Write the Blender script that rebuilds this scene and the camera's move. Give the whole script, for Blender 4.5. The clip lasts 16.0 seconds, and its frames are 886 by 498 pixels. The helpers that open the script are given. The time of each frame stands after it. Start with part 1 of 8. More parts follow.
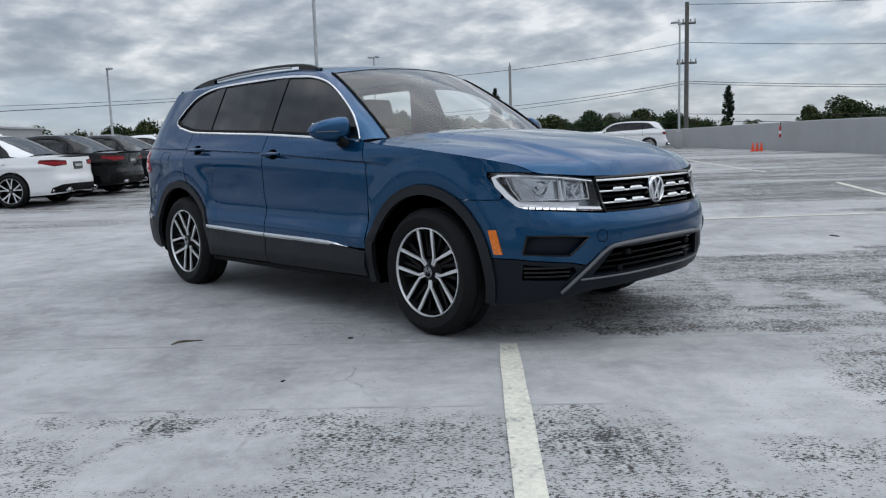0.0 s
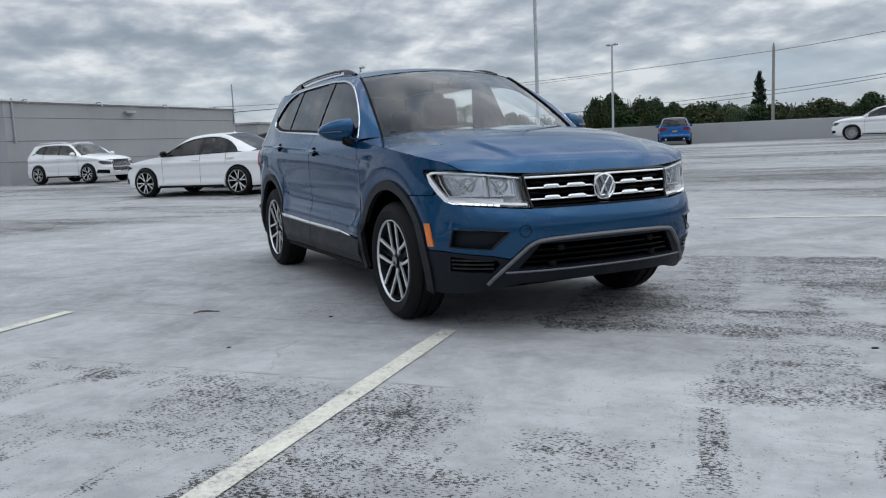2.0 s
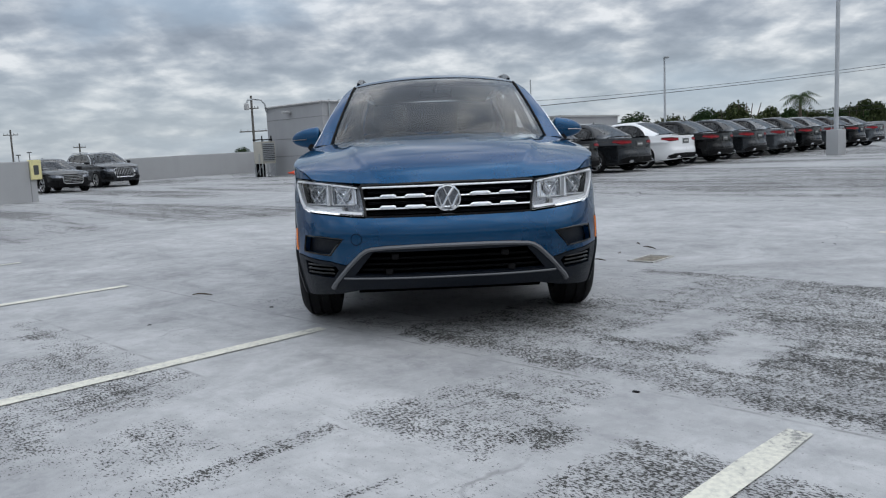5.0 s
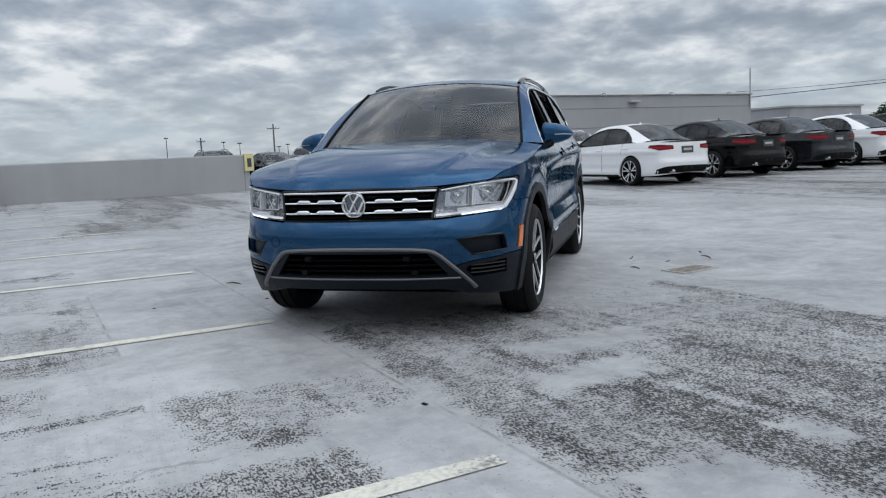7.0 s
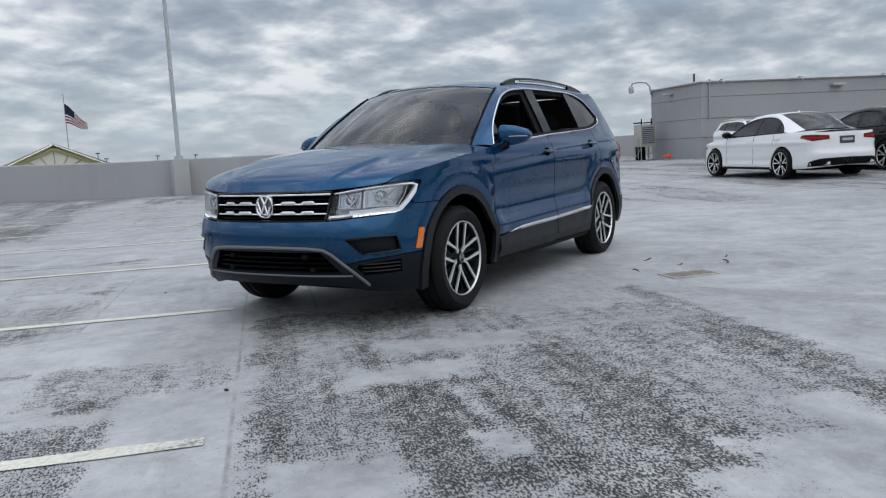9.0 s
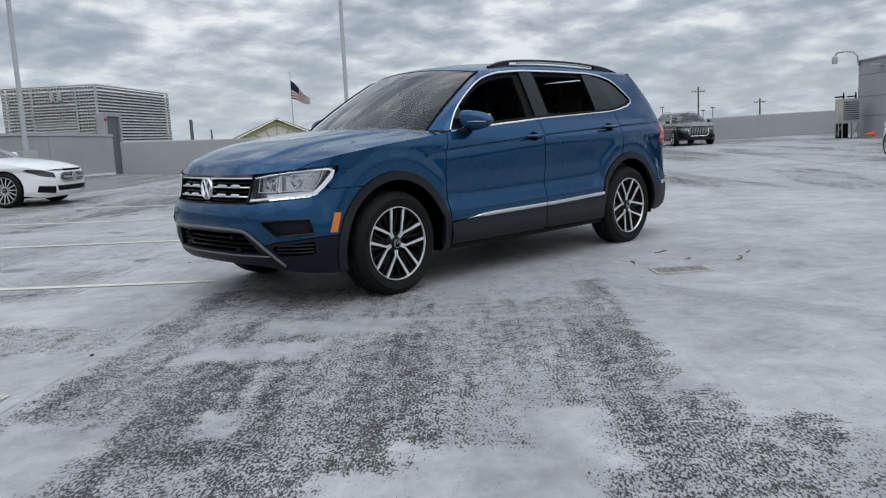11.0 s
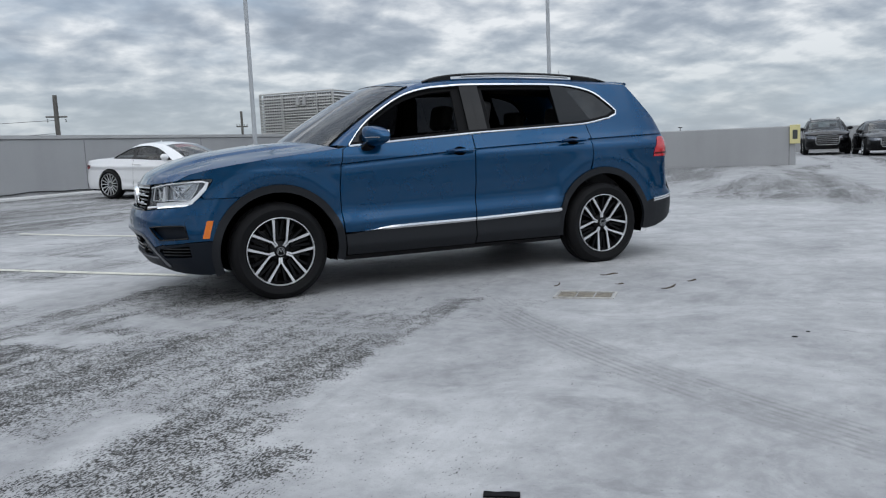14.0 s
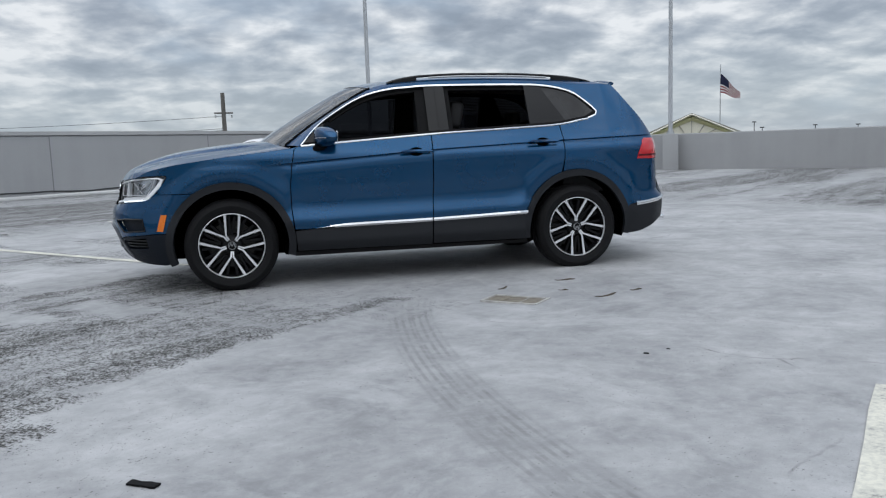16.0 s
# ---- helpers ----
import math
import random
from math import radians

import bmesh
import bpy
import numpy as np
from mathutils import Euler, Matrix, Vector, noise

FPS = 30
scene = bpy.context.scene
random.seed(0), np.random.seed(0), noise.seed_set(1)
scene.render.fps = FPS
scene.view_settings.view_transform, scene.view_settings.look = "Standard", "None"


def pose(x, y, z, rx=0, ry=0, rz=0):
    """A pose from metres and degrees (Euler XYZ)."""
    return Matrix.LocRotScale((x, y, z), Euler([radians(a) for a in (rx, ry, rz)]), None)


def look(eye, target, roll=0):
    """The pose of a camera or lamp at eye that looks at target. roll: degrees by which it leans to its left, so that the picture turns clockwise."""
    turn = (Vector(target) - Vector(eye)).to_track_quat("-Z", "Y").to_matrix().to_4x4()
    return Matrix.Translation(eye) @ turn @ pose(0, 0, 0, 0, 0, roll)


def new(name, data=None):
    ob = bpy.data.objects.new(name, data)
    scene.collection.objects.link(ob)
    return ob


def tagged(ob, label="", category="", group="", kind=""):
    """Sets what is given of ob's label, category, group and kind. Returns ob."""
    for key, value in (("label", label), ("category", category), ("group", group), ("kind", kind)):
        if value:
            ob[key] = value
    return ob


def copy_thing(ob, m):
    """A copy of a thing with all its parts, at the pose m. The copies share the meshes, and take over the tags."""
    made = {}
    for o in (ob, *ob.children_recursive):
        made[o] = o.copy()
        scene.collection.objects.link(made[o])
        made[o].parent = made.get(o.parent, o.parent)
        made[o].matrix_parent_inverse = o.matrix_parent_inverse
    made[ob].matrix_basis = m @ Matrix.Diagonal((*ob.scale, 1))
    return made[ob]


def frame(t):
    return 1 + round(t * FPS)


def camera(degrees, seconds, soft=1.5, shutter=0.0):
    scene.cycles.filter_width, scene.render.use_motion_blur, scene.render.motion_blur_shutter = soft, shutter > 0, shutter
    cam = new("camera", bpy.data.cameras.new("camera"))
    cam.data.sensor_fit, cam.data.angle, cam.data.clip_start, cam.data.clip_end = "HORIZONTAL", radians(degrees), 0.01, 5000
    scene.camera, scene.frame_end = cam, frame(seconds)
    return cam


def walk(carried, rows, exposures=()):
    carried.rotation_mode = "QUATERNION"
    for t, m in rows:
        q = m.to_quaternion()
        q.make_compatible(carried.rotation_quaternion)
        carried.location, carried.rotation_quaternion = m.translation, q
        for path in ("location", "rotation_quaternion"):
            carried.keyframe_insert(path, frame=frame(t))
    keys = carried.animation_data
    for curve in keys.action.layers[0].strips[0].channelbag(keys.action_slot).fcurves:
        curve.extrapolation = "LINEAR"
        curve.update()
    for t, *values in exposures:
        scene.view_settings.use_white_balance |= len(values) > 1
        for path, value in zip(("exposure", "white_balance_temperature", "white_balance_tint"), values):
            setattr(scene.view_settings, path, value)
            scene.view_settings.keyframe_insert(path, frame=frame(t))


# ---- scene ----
cam = camera(58.2, 16.0, 1.2)
METRES, EYE, TILT, LEAN, TURN = 14.13, 1.047, 0.0, 0.0, 45.7
ROWS = [
    (0.0, 0.0, 0.0, 0.0, -0.24, -7.59, 1.83),
    (0.5, 0.0272, -0.0071, 0.0001, 4.13, -7.42, 1.9),
    (1.0, 0.0577, -0.0109, 0.0015, 9.03, -7.34, 2.13),
    (1.5, 0.0871, -0.0071, 0.0005, 13.89, -7.47, 2.34),
    (2.0, 0.1197, -0.0045, -0.0006, 18.33, -7.66, 2.53),
    (2.5, 0.1491, 0.0024, -0.0014, 22.22, -7.76, 2.6),
    (3.0, 0.177, 0.0127, -0.0007, 25.93, -7.8, 2.6),
    (3.5, 0.2065, 0.0236, 0.001, 29.63, -7.67, 2.51),
    (4.0, 0.2329, 0.0399, -0.0014, 33.63, -7.47, 2.47),
    (6.5, 0.3548, 0.1459, -0.001, 55.48, -7.04, 2.64),
    (7.0, 0.3716, 0.1725, 0.0, 59.29, -7.04, 2.53),
    (7.5, 0.3903, 0.2, 0.0005, 63.15, -7.0, 2.67),
    (8.0, 0.4046, 0.2287, -0.0006, 66.99, -6.96, 2.87),
    (8.5, 0.4203, 0.2565, -0.0003, 70.86, -7.06, 3.02),
    (9.0, 0.4369, 0.2866, 0.0007, 74.63, -7.1, 3.02),
    (11.5, 0.4514, 0.4448, -0.0008, 93.51, -8.25, 2.67),
    (12.0, 0.4464, 0.477, -0.002, 97.14, -8.1, 2.59),
    (12.5, 0.445, 0.5097, -0.0018, 100.43, -7.87, 2.55),
    (13.0, 0.4423, 0.5422, -0.0008, 103.6, -7.63, 2.47),
    (13.5, 0.435, 0.5714, -0.0003, 106.67, -7.53, 2.38),
    (14.0, 0.4311, 0.603, -0.0001, 109.52, -7.4, 2.37),
    (14.5, 0.4217, 0.6313, -0.0013, 112.17, -7.33, 2.32),
    (15.0, 0.4108, 0.6581, -0.0008, 114.69, -7.32, 2.22),
    (15.5, 0.4014, 0.6839, 0.0001, 117.48, -7.34, 2.15),
    (16.0, 0.3871, 0.7048, -0.0015, 120.79, -7.28, 1.96),
]
walk(cam, [(t, pose(4.523, -3.81, EYE, TILT, LEAN, TURN) @ pose(METRES * x, METRES * y, METRES * z, 90 + pitch, roll, yaw)) for t, x, y, z, yaw, pitch, roll in ROWS])

# ---- exposure, world and sun ----
scene.view_settings.exposure = 0.0


def grid_pt(c, w, z=None):
    """Deck grid: c runs towards the stair tower, w towards the far parapet."""
    x, y = 0.682 * c - 0.731 * w, -0.731 * c - 0.682 * w
    return Vector((x, y, deck_z(x, y) if z is None else z))


def sstep(a, b, v):
    t = min(1.0, max(0.0, (v - a) / (b - a)))
    return t * t * (3 - 2 * t)


def deck_z(x, y):
    q = -0.574 * x + 0.819 * y
    c, w = 0.682 * x - 0.731 * y, -0.731 * x - 0.682 * y
    z = 0.12 * sstep(4, 13, q) + 0.14 * sstep(10, 30, q)
    z += 0.165 * sstep(30, 21, w) * sstep(5, 14.3, c) * (1 - sstep(9, 20, q))
    z -= 0.05 * math.exp(-((x + 0.52) ** 2 + (y - 1.86) ** 2) / 0.5)
    return z


class Nodes:
    """Short-hand for node trees."""

    def __init__(self, tree):
        self.t = tree

    def nd(self, kind, **kw):
        n = self.t.nodes.new(kind)
        for k, v in kw.items():
            if k in n.inputs:
                n.inputs[k].default_value = v
            else:
                setattr(n, k, v)
        return n

    def link(self, a, b):
        self.t.links.new(a, b)

    def noise(self, vec, scale, detail=4.0, rough=0.55, distort=0.0):
        n = self.nd("ShaderNodeTexNoise")
        n.inputs["Scale"].default_value = scale
        n.inputs["Detail"].default_value = detail
        n.inputs["Roughness"].default_value = rough
        n.inputs["Distortion"].default_value = distort
        if vec is not None:
            self.link(vec, n.inputs["Vector"])
        return n.outputs["Fac"]

    def ramp(self, fac, stops):
        n = self.nd("ShaderNodeValToRGB")
        el = n.color_ramp.elements
        while len(el) < len(stops):
            el.new(0.5)
        for e, (p, col) in zip(el, stops):
            e.position = p
            e.color = (*col, 1) if len(col) == 3 else col
        self.link(fac, n.inputs["Fac"])
        return n.outputs["Color"]

    def op(self, kind, a, b=None, c=None, clamp=False):
        n = self.nd("ShaderNodeMath", operation=kind, use_clamp=clamp)
        for i, v in enumerate((a, b, c)):
            if v is None:
                continue
            if isinstance(v, (int, float)):
                n.inputs[i].default_value = v
            else:
                self.link(v, n.inputs[i])
        return n.outputs[0]

    def map(self, v, a, b, lo=0.0, hi=1.0, smooth=True):
        n = self.nd("ShaderNodeMapRange", interpolation_type="SMOOTHSTEP" if smooth else "LINEAR", clamp=True)
        self.link(v, n.inputs["Value"])
        for k, val in (("From Min", a), ("From Max", b), ("To Min", lo), ("To Max", hi)):
            n.inputs[k].default_value = val
        return n.outputs["Result"]

    def mix(self, fac, a, b, blend="MIX"):
        n = self.nd("ShaderNodeMix", data_type="RGBA", blend_type=blend)
        for sock, v in ((n.inputs[0], fac), (n.inputs[6], a), (n.inputs[7], b)):
            if isinstance(v, (int, float)):
                sock.default_value = v
            elif isinstance(v, tuple):
                sock.default_value = (*v, 1)
            else:
                self.link(v, sock)
        return n.outputs[2]

    def mapping(self, vec, scale=(1, 1, 1), rot=(0, 0, 0), loc=(0, 0, 0)):
        n = self.nd("ShaderNodeMapping")
        n.inputs["Scale"].default_value = scale
        n.inputs["Rotation"].default_value = rot
        n.inputs["Location"].default_value = loc
        self.link(vec, n.inputs["Vector"])
        return n.outputs["Vector"]


world = bpy.data.worlds.new("overcast")
scene.world = world
world.use_nodes = True
world.node_tree.nodes.clear()
N = Nodes(world.node_tree)
SUN_EL, SUN_AZ = 52, 70
sky = N.nd("ShaderNodeTexSky", sky_type="NISHITA", sun_disc=False, sun_elevation=radians(SUN_EL), sun_rotation=radians(90 - SUN_AZ))
direction = N.nd("ShaderNodeTexCoord").outputs["Generated"]
sep = N.nd("ShaderNodeSeparateXYZ")
N.link(direction, sep.inputs[0])
up = N.op("MAXIMUM", sep.outputs["Z"], 0.0)
den = N.op("ADD", up, 0.25)
comb = N.nd("ShaderNodeCombineXYZ")
N.link(N.op("DIVIDE", sep.outputs["X"], den), comb.inputs[0])
N.link(N.op("DIVIDE", sep.outputs["Y"], den), comb.inputs[1])
flat = comb.outputs[0]
big = N.noise(N.mapping(flat, (1, 1, 1), loc=(3.1, 1.7, 0)), 1.5, 7, 0.52, 0.1)
small = N.noise(N.mapping(flat, (1, 1, 1), loc=(7.7, 2.9, 0)), 5.4, 8, 0.52, 0.15)
cover = N.op("ADD", N.op("MULTIPLY", big, 0.47), N.op("MULTIPLY", small, 0.53))
cloud = N.ramp(cover, [(0.37, (0.262, 0.30, 0.362)), (0.445, (0.342, 0.385, 0.452)), (0.495, (0.452, 0.495, 0.557)), (0.545, (0.62, 0.655, 0.70)), (0.60, (0.86, 0.88, 0.905))])
thin = N.map(N.noise(N.mapping(flat, (1, 1, 1), loc=(1.3, 9.1, 0)), 0.8, 5, 0.55), 0.50, 0.66, 0.0, 0.8)
clear = N.mix(1.0, sky.outputs["Color"], (0.11, 0.11, 0.11), "MULTIPLY")
tinted = N.mix(N.op("MULTIPLY", thin, 0.7), cloud, (0.42, 0.54, 0.68))
haze = N.map(sep.outputs["Z"], 0.0, 0.15, 1.0, 0.0)
low = N.mix(N.op("MULTIPLY", haze, 0.62), tinted, (0.455, 0.53, 0.605))
lift = N.map(sep.outputs["Z"], 0.16, 0.95, 1.0, 2.6)
scaled = N.nd("ShaderNodeVectorMath", operation="SCALE")
N.link(low, scaled.inputs[0])
N.link(lift, scaled.inputs["Scale"])
sum_up = N.mix(0.12, scaled.outputs[0], clear)
bg = N.nd("ShaderNodeBackground", Strength=1.0)
N.link(sum_up, bg.inputs["Color"])
wout = N.nd("ShaderNodeOutputWorld")
N.link(bg.outputs[0], wout.inputs["Surface"])

sun_data = bpy.data.lights.new("sun", "SUN")
sun_data.energy, sun_data.angle, sun_data.color = 0.7, radians(85), (1.0, 0.97, 0.93)
sun = new("sun", sun_data)
az = radians(SUN_AZ)
sun.matrix_basis = look((0, 0, 30), (-30 * math.cos(az) / math.tan(radians(SUN_EL)), -30 * math.sin(az) / math.tan(radians(SUN_EL)), 0))

# ---- materials ----
MATS = {}


def material(name):
    m = bpy.data.materials.new(name)
    m.use_nodes = True
    m.node_tree.nodes.clear()
    MATS[name] = m
    n = Nodes(m.node_tree)
    out = n.nd("ShaderNodeOutputMaterial")
    bsdf = n.nd("ShaderNodeBsdfPrincipled")
    n.link(bsdf.outputs[0], out.inputs["Surface"])
    return m, n, bsdf, out


def plain(name, col, rough=0.5, metal=0.0, vary=0.12, scale=9.0, bump=0.0, bump_scale=80.0, coat=0.0, spec=0.5, coat_rough=0.03):
    """A painted, moulded or metal surface with faint grain and wear at two scales."""
    m, n, b, _ = material(name)
    pos = n.nd("ShaderNodeTexCoord").outputs["Object"]
    v = n.op("ADD", n.op("MULTIPLY", n.noise(pos, scale, 5), 0.6), n.op("MULTIPLY", n.noise(pos, scale * 9, 3), 0.4))
    dark = tuple(max(0.0, c * (1 - vary)) for c in col)
    light = tuple(min(1.0, c * (1 + vary)) for c in col)
    n.link(n.ramp(v, [(0.3, dark), (0.7, light)]), b.inputs["Base Color"])
    b.inputs["Metallic"].default_value = metal
    n.link(n.map(v, 0.3, 0.7, max(0.0, rough - 0.05), min(1.0, rough + 0.06)), b.inputs["Roughness"])
    b.inputs["Coat Weight"].default_value = coat
    b.inputs["Coat Roughness"].default_value = coat_rough
    b.inputs["Specular IOR Level"].default_value = spec
    if bump:
        bp = n.nd("ShaderNodeBump", Strength=bump, Distance=0.01)
        n.link(n.noise(pos, bump_scale, 3), bp.inputs["Height"])
        n.link(bp.outputs[0], b.inputs["Normal"])
    return m


def car_paint(name, col, metal=0.35, coat=1.0, coat_ior=1.5, spec=0.5, rough=(0.21, 0.29), rim=(1, 1, 1)):
    """Clear-coated metallic paint with fine flake and a thin film of dust."""
    m, n, b, _ = material(name)
    pos = n.nd("ShaderNodeTexCoord").outputs["Object"]
    flake = n.noise(pos, 420, 2, 0.6)
    dust = n.noise(pos, 3.5, 5, 0.6)
    a = tuple(c * 0.86 for c in col)
    z = tuple(min(1, c * 1.16) for c in col)
    n.link(n.ramp(flake, [(0.35, a), (0.65, z)]), b.inputs["Base Color"])
    b.inputs["Metallic"].default_value = metal
    n.link(n.map(dust, 0.3, 0.7, *rough), b.inputs["Roughness"])
    b.inputs["Specular Tint"].default_value = (*rim, 1)
    b.inputs["Coat Weight"].default_value = coat
    b.inputs["Coat IOR"].default_value = coat_ior
    b.inputs["Specular IOR Level"].default_value = spec
    n.link(n.map(dust, 0.35, 0.75, 0.015, 0.06), b.inputs["Coat Roughness"])
    return m


def glass(name, tint, gloss_rough=0.02, clear=1.0, film_top=0.02):
    """Thin tinted pane: it lets light through, coloured, and mirrors at a slant."""
    m, n, b, out = material(name)
    m.node_tree.nodes.remove(b)
    tr = n.nd("ShaderNodeBsdfTransparent", Color=(*tint, 1))
    gl = n.nd("ShaderNodeBsdfGlossy", Color=(1, 1, 1, 1), Roughness=gloss_rough)
    fr = n.nd("ShaderNodeFresnel", IOR=1.5)
    mx = n.nd("ShaderNodeMixShader")
    pos = n.nd("ShaderNodeTexCoord").outputs["Object"]
    film = n.map(n.noise(pos, 5, 4), 0.35, 0.7, 0.0, film_top)
    n.link(n.op("ADD", n.op("MULTIPLY", fr.outputs[0], 1.35 * clear), film, clamp=True), mx.inputs[0])
    n.link(tr.outputs[0], mx.inputs[1])
    n.link(gl.outputs[0], mx.inputs[2])
    n.link(mx.outputs[0], out.inputs["Surface"])
    return m


def emitter(name, col, strength):
    m, n, b, _ = material(name)
    b.inputs["Base Color"].default_value = (*col, 1)
    b.inputs["Emission Color"].default_value = (*col, 1)
    b.inputs["Emission Strength"].default_value = strength
    return m


BLUE = car_paint("blue_paint", (0.0042, 0.0565, 0.140), 0.84, 1.0, 1.40, 0.09, (0.26, 0.31), (0.20, 0.44, 0.56))
CLAD = plain("grey_cladding", (0.0086, 0.0100, 0.0130), 0.50, bump=0.25, bump_scale=700, spec=0.30)
# darker, bluer copy of the cladding: shade and blue reflection in the colour
CLADLOW = plain("shaded_bumper_plastic", (0.0036, 0.0064, 0.0118), 0.46, bump=0.2, bump_scale=700, spec=0.24)
GLOSSBLACK = plain("gloss_black", (0.004, 0.0043, 0.005), 0.14, coat=0.2, spec=0.2)
MATTBLACK = plain("matt_black", (0.004, 0.004, 0.0045), 0.7, bump=0.1, spec=0.15)
# near-black without sheen: the shade of hollows and gaps put into the colour
VOIDSHADE = plain("void_shade", (0.0012, 0.0012, 0.0012), 0.95, spec=0.0)
CHROME = plain("chrome", (0.78, 0.79, 0.80), 0.10, 1.0, vary=0.04)
SATIN = plain("satin_silver", (0.36, 0.37, 0.38), 0.38, 0.85, vary=0.05)
SKID = plain("dull_silver", (0.15, 0.155, 0.165), 0.42, 0.4, vary=0.06)
RUBBER = plain("tyre_rubber", (0.0044, 0.0045, 0.0052), 0.68, vary=0.3, scale=14, bump=0.15, bump_scale=220, spec=0.22)
MACHINED = plain("machined_alloy", (0.78, 0.79, 0.80), 0.34, 0.7, vary=0.04)
RIMDARK = plain("dark_rim", (0.0045, 0.0048, 0.0055), 0.45, 0.2, spec=0.2)
DISC = plain("brake_disc", (0.06, 0.058, 0.056), 0.4, 0.9, vary=0.2, scale=30)
AMBER = plain("amber_lens", (0.72, 0.17, 0.008), 0.25, coat=0.8)
REDLENS = plain("red_lens", (0.54, 0.014, 0.02), 0.18, coat=0.9)
TAILRED = plain("tail_lens", (0.26, 0.006, 0.012), 0.35, spec=0.2)
DARKRED = plain("dark_red_lens", (0.10, 0.004, 0.008), 0.25, spec=0.3)
REFLECTOR = plain("lamp_reflector", (0.72, 0.74, 0.77), 0.14, 0.95, vary=0.05)
LAMPGREY = plain("lamp_housing", (0.22, 0.23, 0.25), 0.24, 0.95)
CLEARGLASS = glass("lamp_lens", (0.97, 0.98, 0.99), 0.02, 0.7)
WINDSHIELD = glass("windscreen_glass", (0.74, 0.79, 0.78), 0.02, 0.86, 0.003)
TINTED = glass("tinted_glass", (0.016, 0.017, 0.020), 0.02, 0.66)
DARKGLASS = glass("parked_car_glass", (0.24, 0.26, 0.265), 0.0, 0.6)
LAMPDARK = plain("smoked_lamp", (0.045, 0.048, 0.053), 0.15, 0.3, coat=0.4)
DRL = emitter("daytime_lamp", (0.95, 0.98, 1.0), 0.75)
CHAMBER = plain("lamp_chamber", (0.60, 0.62, 0.65), 0.2, 0.92, vary=0.08, scale=40)
BEZEL = plain("silver_lamp_trim", (0.84, 0.85, 0.87), 0.30, 0.0, vary=0.03, coat=0.5)
LEATHER = plain("dark_upholstery", (0.016, 0.016, 0.017), 0.7, bump=0.2, bump_scale=160)
LINER = plain("roof_lining", (0.12, 0.118, 0.113), 0.9)
DASH = plain("dashboard", (0.018, 0.018, 0.019), 0.62, bump=0.15, bump_scale=300)
WHITEPAINT = plain("white_car_paint", (0.77, 0.775, 0.78), 0.32, coat=0.8, vary=0.03)
BLACKPAINT = car_paint("black_car_paint", (0.0022, 0.0024, 0.0028), 0.1, 0.9, 1.31, 0.05)
GREYPAINT = car_paint("dark_grey_car_paint", (0.020, 0.0225, 0.026), 0.5, 0.9, 1.36, 0.15)
SILVERPAINT = car_paint("silver_grey_car_paint", (0.085, 0.092, 0.10), 0.6, 0.9, 1.40, 0.2)
BRIGHTBLUE = car_paint("bright_blue_car_paint", (0.004, 0.085, 0.27), 0.35, 0.9, 1.38, 0.15)
PLATE = plain("plate_dark", (0.05, 0.055, 0.055), 0.5)
DRAINRIM = plain("worn_drain_rim", (0.42, 0.41, 0.39), 0.75, vary=0.35, scale=25)
RUST = plain("rusty_plate", (0.19, 0.17, 0.135), 0.8, vary=0.75, scale=22, bump=0.4, bump_scale=60)
PLATEBAR = plain("plate_bar", (0.45, 0.45, 0.44), 0.5)
CONE = plain("cone_orange", (0.75, 0.075, 0.02), 0.55, vary=0.2)
WHITESTRIPE = plain("white_plastic", (0.7, 0.7, 0.68), 0.6)
GALV = plain("galvanised_steel", (0.40, 0.42, 0.43), 0.45, 0.6, vary=0.15)
POLEGREY = plain("pole_grey_paint", (0.42, 0.44, 0.46), 0.5, vary=0.1)
WOODPOLE = plain("weathered_pole", (0.135, 0.128, 0.12), 0.85, vary=0.3, scale=3, bump=0.4, bump_scale=20)
CONCPOLE = plain("concrete_pole", (0.30, 0.295, 0.28), 0.85, vary=0.15, scale=2)
WIRE = plain("cable_black", (0.015, 0.016, 0.018), 0.6)
YELLOW = plain("pale_yellow_sign", (0.66, 0.60, 0.30), 0.6)
ROOFING = plain("roof_sheet", (0.30, 0.30, 0.27), 0.7)
YELLOWTRIM = plain("yellow_trim", (0.72, 0.69, 0.42), 0.7)
TIMBER = plain("grey_timber", (0.42, 0.40, 0.35), 0.8)
GABLE = plain("cream_gable", (0.82, 0.79, 0.68), 0.7)
FLAGRED = plain("flag_red", (0.22, 0.006, 0.014), 0.8)
FLAGWHITE = plain("flag_white", (0.66, 0.66, 0.67), 0.8)
FLAGBLUE = plain("flag_blue", (0.008, 0.011, 0.045), 0.8)
REDTANK = plain("extinguisher_red", (0.35, 0.02, 0.02), 0.35, coat=0.4)
BARK = plain("bark", (0.10, 0.08, 0.06), 0.9, vary=0.3, scale=4, bump=0.5, bump_scale=12)


def leaf_material(name, a, b2):
    m, n, b, _ = material(name)
    geo = n.nd("ShaderNodeNewGeometry")
    n.link(n.ramp(geo.outputs["Random Per Island"], [(0.0, a), (1.0, b2)]), b.inputs["Base Color"])
    b.inputs["Roughness"].default_value = 0.6
    b.inputs["Specular IOR Level"].default_value = 0.12
    return m


LEAF = leaf_material("leaf_green", (0.010, 0.024, 0.009), (0.040, 0.075, 0.024))
LEAF2 = leaf_material("leaf_olive", (0.020, 0.030, 0.011), (0.070, 0.088, 0.032))
PINE = leaf_material("pine_needles", (0.008, 0.018, 0.012), (0.020, 0.038, 0.022))
FROND = leaf_material("palm_frond", (0.014, 0.030, 0.012), (0.05, 0.085, 0.03))


